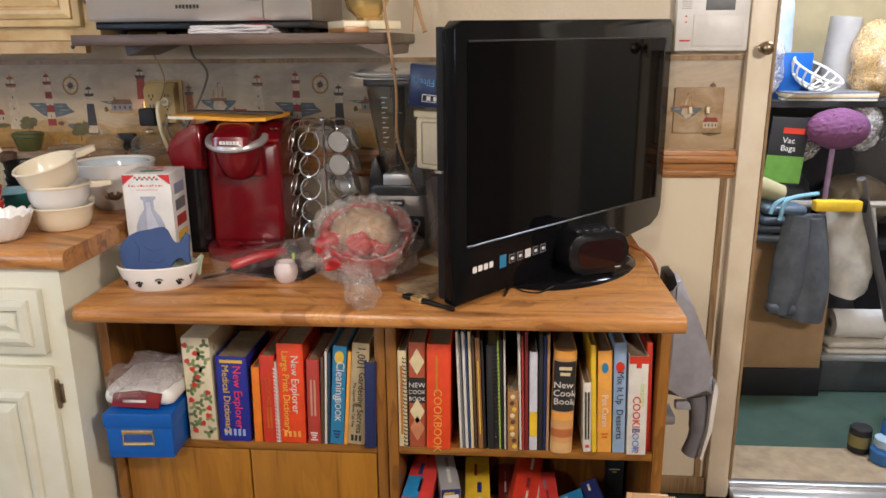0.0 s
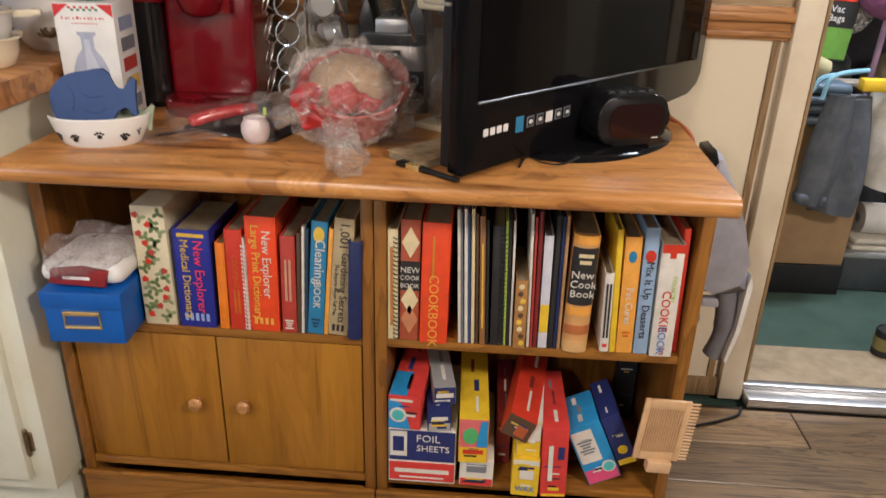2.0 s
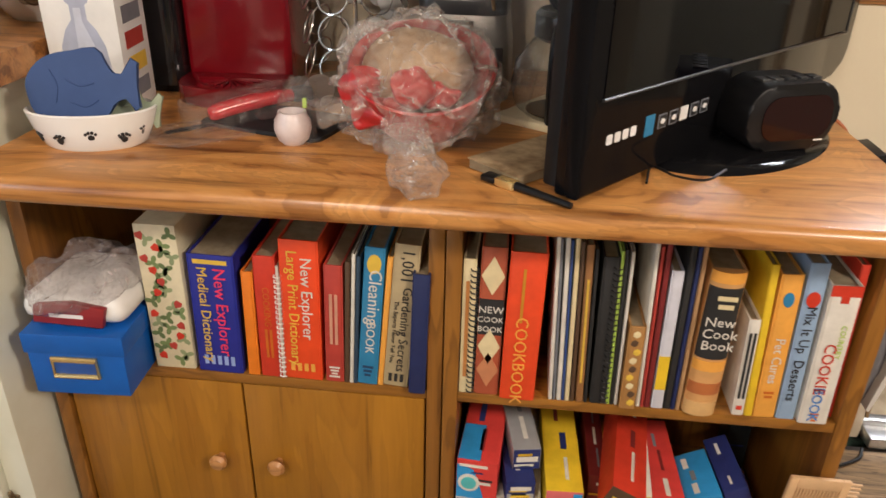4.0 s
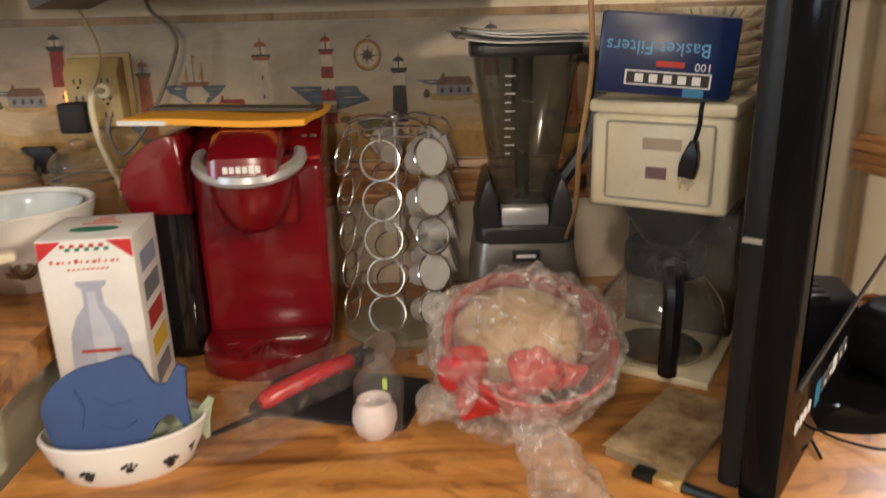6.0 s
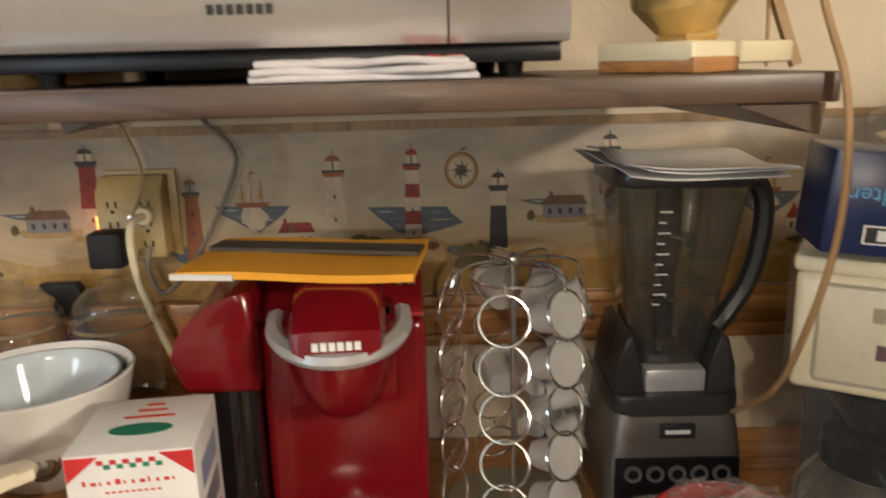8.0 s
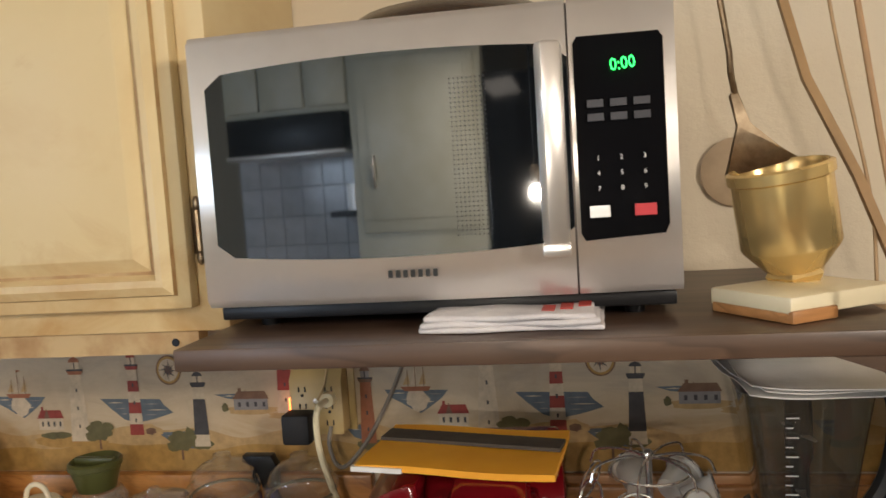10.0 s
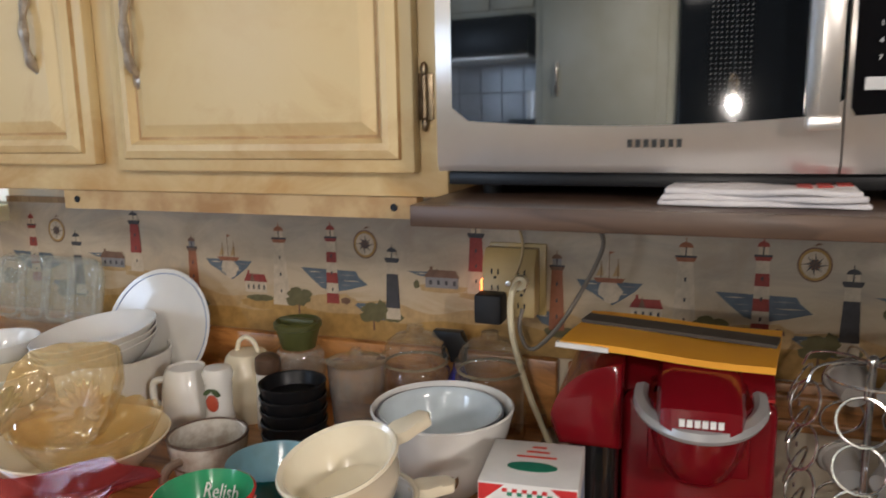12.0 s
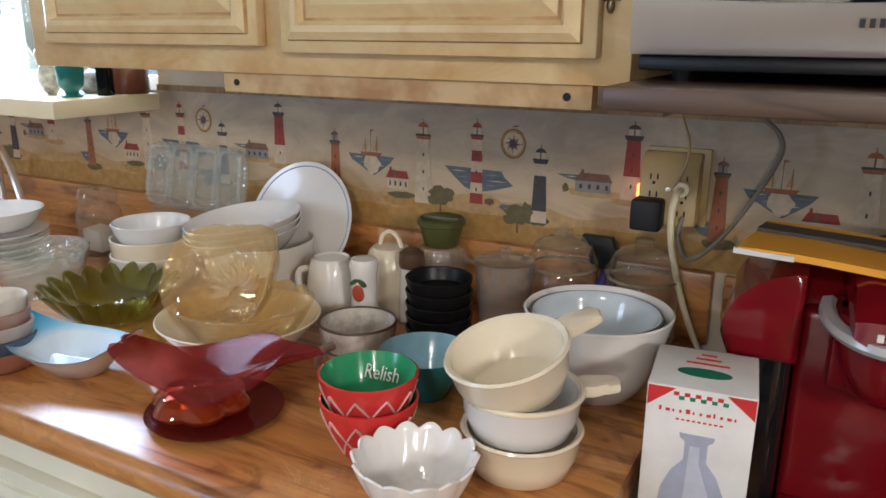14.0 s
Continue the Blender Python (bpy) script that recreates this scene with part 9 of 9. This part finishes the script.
part("body", cloth(0.088, 0.375, 0.045, 0.4, 5), M_JERSEY, sw_, m=pose(0.022, 0, 0.0, 0, -4))
part("sleeve", cloth(0.056, 0.34, 0.036, 2.1, 4), M_JERSEY, sw_, m=pose(-0.072, -0.050, 0.052, 0, 3))
part("cuff", crumple(bx(-0.050, 0.042, -0.034, 0.034, 0, 0.045, bev=0.016, seg=3), 0.004, 30, 2), M_JERSEY, sw_, m=pose(-0.074, -0.050, 0.032, 0, 3))
ws = thing("white_sack", "full white plastic sack hanging below the yellow broom", "sack", pose(1.482, 2.78, 0.395))
part("sack", crumple(cloth(0.105, 0.33, 0.060, 1.0, 3), 0.006, 26, 4), pm("sack_plastic", (0.56, 0.54, 0.48), 0.4, other=(0.40, 0.39, 0.36), scale=18), ws)
for i in range(4):
    bm = bx(-0.10 + i * 0.006, 0.075 - i * 0.004, -0.07, 0.05, i * 0.034, i * 0.034 + 0.032, bev=0.014, seg=3)
    solo("folded_jeans", crumple(bm, 0.006, 18, i), (col(0.06, 0.08, 0.10), col(0.035, 0.05, 0.075), col(0.05, 0.075, 0.11), col(0.08, 0.12, 0.17))[i], "folded dark blue jeans in a pile", "jeans", pose(1.205, 2.69, 0.60 + (0.012 if i == 0 else 0.012)), group="pile of jeans")
solo("clothes_hanger", tb(curve_pts([(-0.07, 0, -0.02), (-0.05, 0, 0.02), (0.0, 0, 0.035), (0.08, 0, 0.05), (-0.02, -0.01, 0.03), (-0.04, -0.01, -0.04)]), 0.007, 6), col(0.22, 0.45, 0.60), "pale blue plastic clothes hanger", "hanger", pose(1.205, 2.60, 0.745))
solo("clothes_rod", tb([(0.96, 2.72, 0.735), (2.2, 2.72, 0.735)], 0.012, 8), M_STEEL, "steel rod holding folded clothes", "rod")
yb = thing("yellow_broom", "yellow-headed push broom with dark pole", "broom", pose(1.37, 2.66, 0.742, 0, 0, 0))
part("head", bx(-0.070, 0.085, -0.02, 0.02, -0.018, 0.018, bev=0.004), YEL, yb)
part("end_cap", bx(0.085, 0.100, -0.024, 0.024, -0.022, 0.024, bev=0.006), M_BLACK, yb)
part("pole", tb([(0.085, 0.02, 0.09), (0.145, 0.06, -0.06), (0.26, 0.10, -0.36), (0.30, 0.12, -0.46)], 0.015, 10), pm("grey_pole", (0.17, 0.165, 0.18), 0.3, 0.5), yb)
solo("rolled_mat", lt([(0, 0), (0.030, 0), (0.052, 0.26), (0.045, 0.262), (0.02, 0.25), (0, 0.25)], 24), pm("tan_mat", (0.40, 0.36, 0.20), 0.9), "rolled tan mat lying on the clothes", "mat", pose(1.20, 2.70, 0.775, 72, 0, -78))
solo("red_cloth", crumple(ball(0.06, 3, 0.8, 0.6, 1.2), 0.02, 20), col(0.45, 0.03, 0.08), "bright red cloth hanging in the rack", "cloth", pose(1.115, 2.80, 0.985))
solo("white_tube", tb([(0, 0, 0), (0, 0, 0.34)], 0.018, 12), M_WHITEPL, "upright white plastic tube", "tube", pose(1.145, 2.80, 0.745))
# low down
cbx = thing("cardboard_box", "tall brown cardboard sheet box on a black base", "box", pose(1.295, 2.74, -0.014, 0, 0, 2))
part("carton", bx(-0.150, 0.135, 0.0, 0.30, 0.112, 0.60, bev=0.003), M_CARD, cbx)
part("base", bx(-0.155, 0.140, -0.008, 0.31, 0.0, 0.111, bev=0.003), M_BLACKSOFT, cbx)
bn = thing("storage_bin", "grey plastic storage bin with white lid", "bin", pose(1.62, 2.78, -0.014))
part("tub", bx(-0.17, 0.22, 0.0, 0.30, 0.0, 0.13, bev=0.012), col(0.06, 0.07, 0.08), bn)
part("lid", bx(-0.18, 0.23, -0.01, 0.31, 0.13, 0.15, bev=0.005), col(0.30, 0.31, 0.31), bn)
for i in range(2):
    solo("folded_rag", crumple(bx(-0.13, 0.14, -0.09, 0.09, 0, 0.022, bev=0.009, seg=3), 0.006, 20, i), pm("rag_cloth", (0.66, 0.62, 0.54), 0.95, bump=0.5), "folded off-white rag on the bin", "rag", pose(1.60, 2.88, 0.1365 + i * 0.024, 0, 0, 3 * i))
solo("towel_roll", lt([(0.018, 0), (0.055, 0), (0.055, 0.19), (0.018, 0.19)], 28), M_PAPERW, "white paper towel roll lying on rags", "towel roll", pose(1.50, 2.86, 0.238, 0, 90, 0))
sack("dark_sack", "black plastic sack on the floor", 1.46, 3.02, -0.014, 0.16, 0.12, 0.24, M_BLACKSOFT, 12)
sack("plastic_bag", "clear plastic bag full of bottles", 1.66, 2.50, -0.014, 0.10, 0.10, 0.16, M_FILMW, 13)
pc_ = thing("paint_can", "small black paint can on the step", "can", pose(1.36, 2.25, 0.0405))
part("can", lt([(0, 0), (0.032, 0), (0.032, 0.078), (0.029, 0.081), (0.027, 0.078), (0, 0.078)], 28), M_BLACKSOFT, pc_)
part("label_band", lt([(0.0322, 0.02), (0.0328, 0.02), (0.0328, 0.058), (0.0322, 0.058)], 28), col(0.20, 0.17, 0.06), pc_)
for dx, dy, h, lb in ((1.445, 2.215, 0.125, "blue plastic paint tub on the step"), (1.405, 2.185, 0.05, "low blue plastic tub on the step")):
    bt = thing("blue_bottle", lb, "bottle", pose(dx, dy, 0.0405))
    part("bottle", lt([(0, 0), (0.036, 0), (0.040, 0.006), (0.040, h * 0.8), (0.030, h), (0, h)], 28), col(0.03, 0.15, 0.42, 0.25), bt)
    part("cap", lt([(0.028, h), (0.032, h + 0.004), (0.032, h + 0.028), (0, h + 0.030)], 24), col(0.35, 0.48, 0.60), bt)

# ---------------------------------------------------------------- the other side of the kitchen, seen in the oven glass
oc = thing("tall_cabinet", "pale painted tall kitchen cabinet across the room", "cabinet")
part("body", bx(-1.29, -0.52, -1.30, -0.92, 0.0, 2.20, bev=0.003), M_WHITECAB, oc)
d = part("door", bx(-1.245, -0.565, -0.920, -0.900, 1.275, 2.05, bev=0.004), M_WHITECAB, oc)
part("panel", bx(-1.19, -0.62, -0.900, -0.893, 1.33, 2.0, bev=0.004), M_WHITECAB, d)
part("handle", tb([(-1.160, -0.893, 1.62), (-1.160, -0.868, 1.58), (-1.160, -0.868, 1.52), (-1.160, -0.893, 1.48)], 0.010, 8), M_STEEL, d)
# Refrigerator is made up: a black mass to darken part of the oven glass.
fr_ = thing("refrigerator", "made-up black refrigerator that darkens the oven glass reflection", "refrigerator")
part("body", bx(-0.515, 0.34, -1.40, -0.90, 0.0, 1.95, bev=0.01), M_BLACK, fr_)
part("door", bx(-0.510, 0.335, -0.898, -0.850, 0.04, 1.93, bev=0.012), M_BLACKGLOSS, fr_)
part("handle", tb([(0.28, -0.85, 0.75), (0.28, -0.80, 0.80), (0.28, -0.80, 1.40), (0.28, -0.85, 1.45)], 0.012, 8), M_STEEL, fr_)
uc = thing("upper_cabinet", "pale painted upper cabinet above the range hood", "cabinet")
part("body", bx(-2.12, -1.295, -1.30, -0.95, 1.845, 2.20, bev=0.003), M_WHITECAB, uc)
part("door", bx(-1.56, -1.31, -0.950, -0.930, 1.87, 2.17, bev=0.004), M_WHITECAB, uc)
part("door", bx(-2.10, -1.88, -0.950, -0.930, 1.87, 2.17, bev=0.004), M_WHITECAB, uc)
part("door", bx(-1.86, -1.58, -0.950, -0.930, 1.87, 2.17, bev=0.004), M_WHITECAB, uc)
hd = thing("range_hood", "black range hood across the kitchen", "range hood")
part("canopy", bx(-2.10, -1.34, -1.30, -0.92, 1.665, 1.842, bev=0.006), M_BLACK, hd)
part("trim", bx(-2.11, -1.33, -1.30, -0.905, 1.650, 1.667, bev=0.003), M_STEEL, hd)
tw_ = setting("tiled_wall", bx(-2.25, -1.295, -1.345, -1.315, 0.90, 1.84), pm("tile_grout", (0.35, 0.35, 0.36), 0.8), "white tiled wall behind the range", "wall")
tile = bpy.data.meshes.new("tile")
bm = bx(-0.074, 0.074, 0.0, 0.008, -0.074, 0.074, bev=0.002)
bm.to_mesh(tile)
bm.free()
tile.materials.append(pm("white_tile", (0.66, 0.68, 0.72), 0.15, vary=0.05))
for i in range(-2, 4):
    for j in range(6):
        ob = new("tile", tile)
        ob.parent = tw_
        ob.matrix_basis = pose(-1.86 + i * 0.152, -1.316, 0.98 + j * 0.152)
solo("range_canister", lt([(0, 0), (0.05, 0), (0.05, 0.13), (0, 0.13)], 24), M_STEEL, "ribbed metal canister by the range", "canister", pose(-1.36, -1.15, 1.38))
solo("range_ledge", bx(-1.50, -1.292, -1.30, -1.05, 1.35, 1.379), M_BLACK, "small black ledge beside the range", "ledge")
# Cord and socket are made up to carry the torch stand-in.
pb_ = thing("torch_stand_in", "made-up bulb holder on a cord, standing in for the torch", "lamp", pose(*TORCH_POS))
part("cord", tb([(0, 0, 0.095), (0, 0, 2.30 - TORCH_POS[2])], 0.004, 8), M_BLACK, pb_)
part("socket", lt([(0, 0.040), (0.020, 0.040), (0.021, 0.085), (0.010, 0.100), (0, 0.100)], 20), M_OLDBRASS, pb_)
for lx, ly, lz in ((1.50, -0.15, 2.09), (-0.60, -0.30, 2.262)):
    cl = thing("ceiling_lamp", "round white ceiling lamp of the kitchen", "lamp", pose(lx, ly, lz), "ceiling lamps")
    part("stem", tb([(0, 0, 0.036), (0, 0, 2.30 - lz)], 0.012, 10), M_WHITEPL, cl)
    part("base", lt([(0, 0.038), (0.16, 0.038), (0.17, 0.0), (0.15, -0.004), (0, -0.004)], 40), M_WHITEPL, cl)

# ---------------------------------------------------------------- floor planks
plank = bpy.data.meshes.new("plank")
bm = bx(-0.45, 0.45, -0.0735, 0.0735, -0.006, 0.0, bev=0.002, seg=1)
bm.to_mesh(plank)
bm.free()
plank.materials.append(M_PLANK)
random.seed(21)
for r in range(23):
    off = random.uniform(0, 0.9)
    for k in range(7):
        x = -3.2 + off + k * 0.903
        y = 1.9050 - r * 0.150
        if -2.75 < x < 2.14:
            ob = new("plank", plank)
            ob.parent = floor
            ob.matrix_basis = pose(x, y, 0.0005)
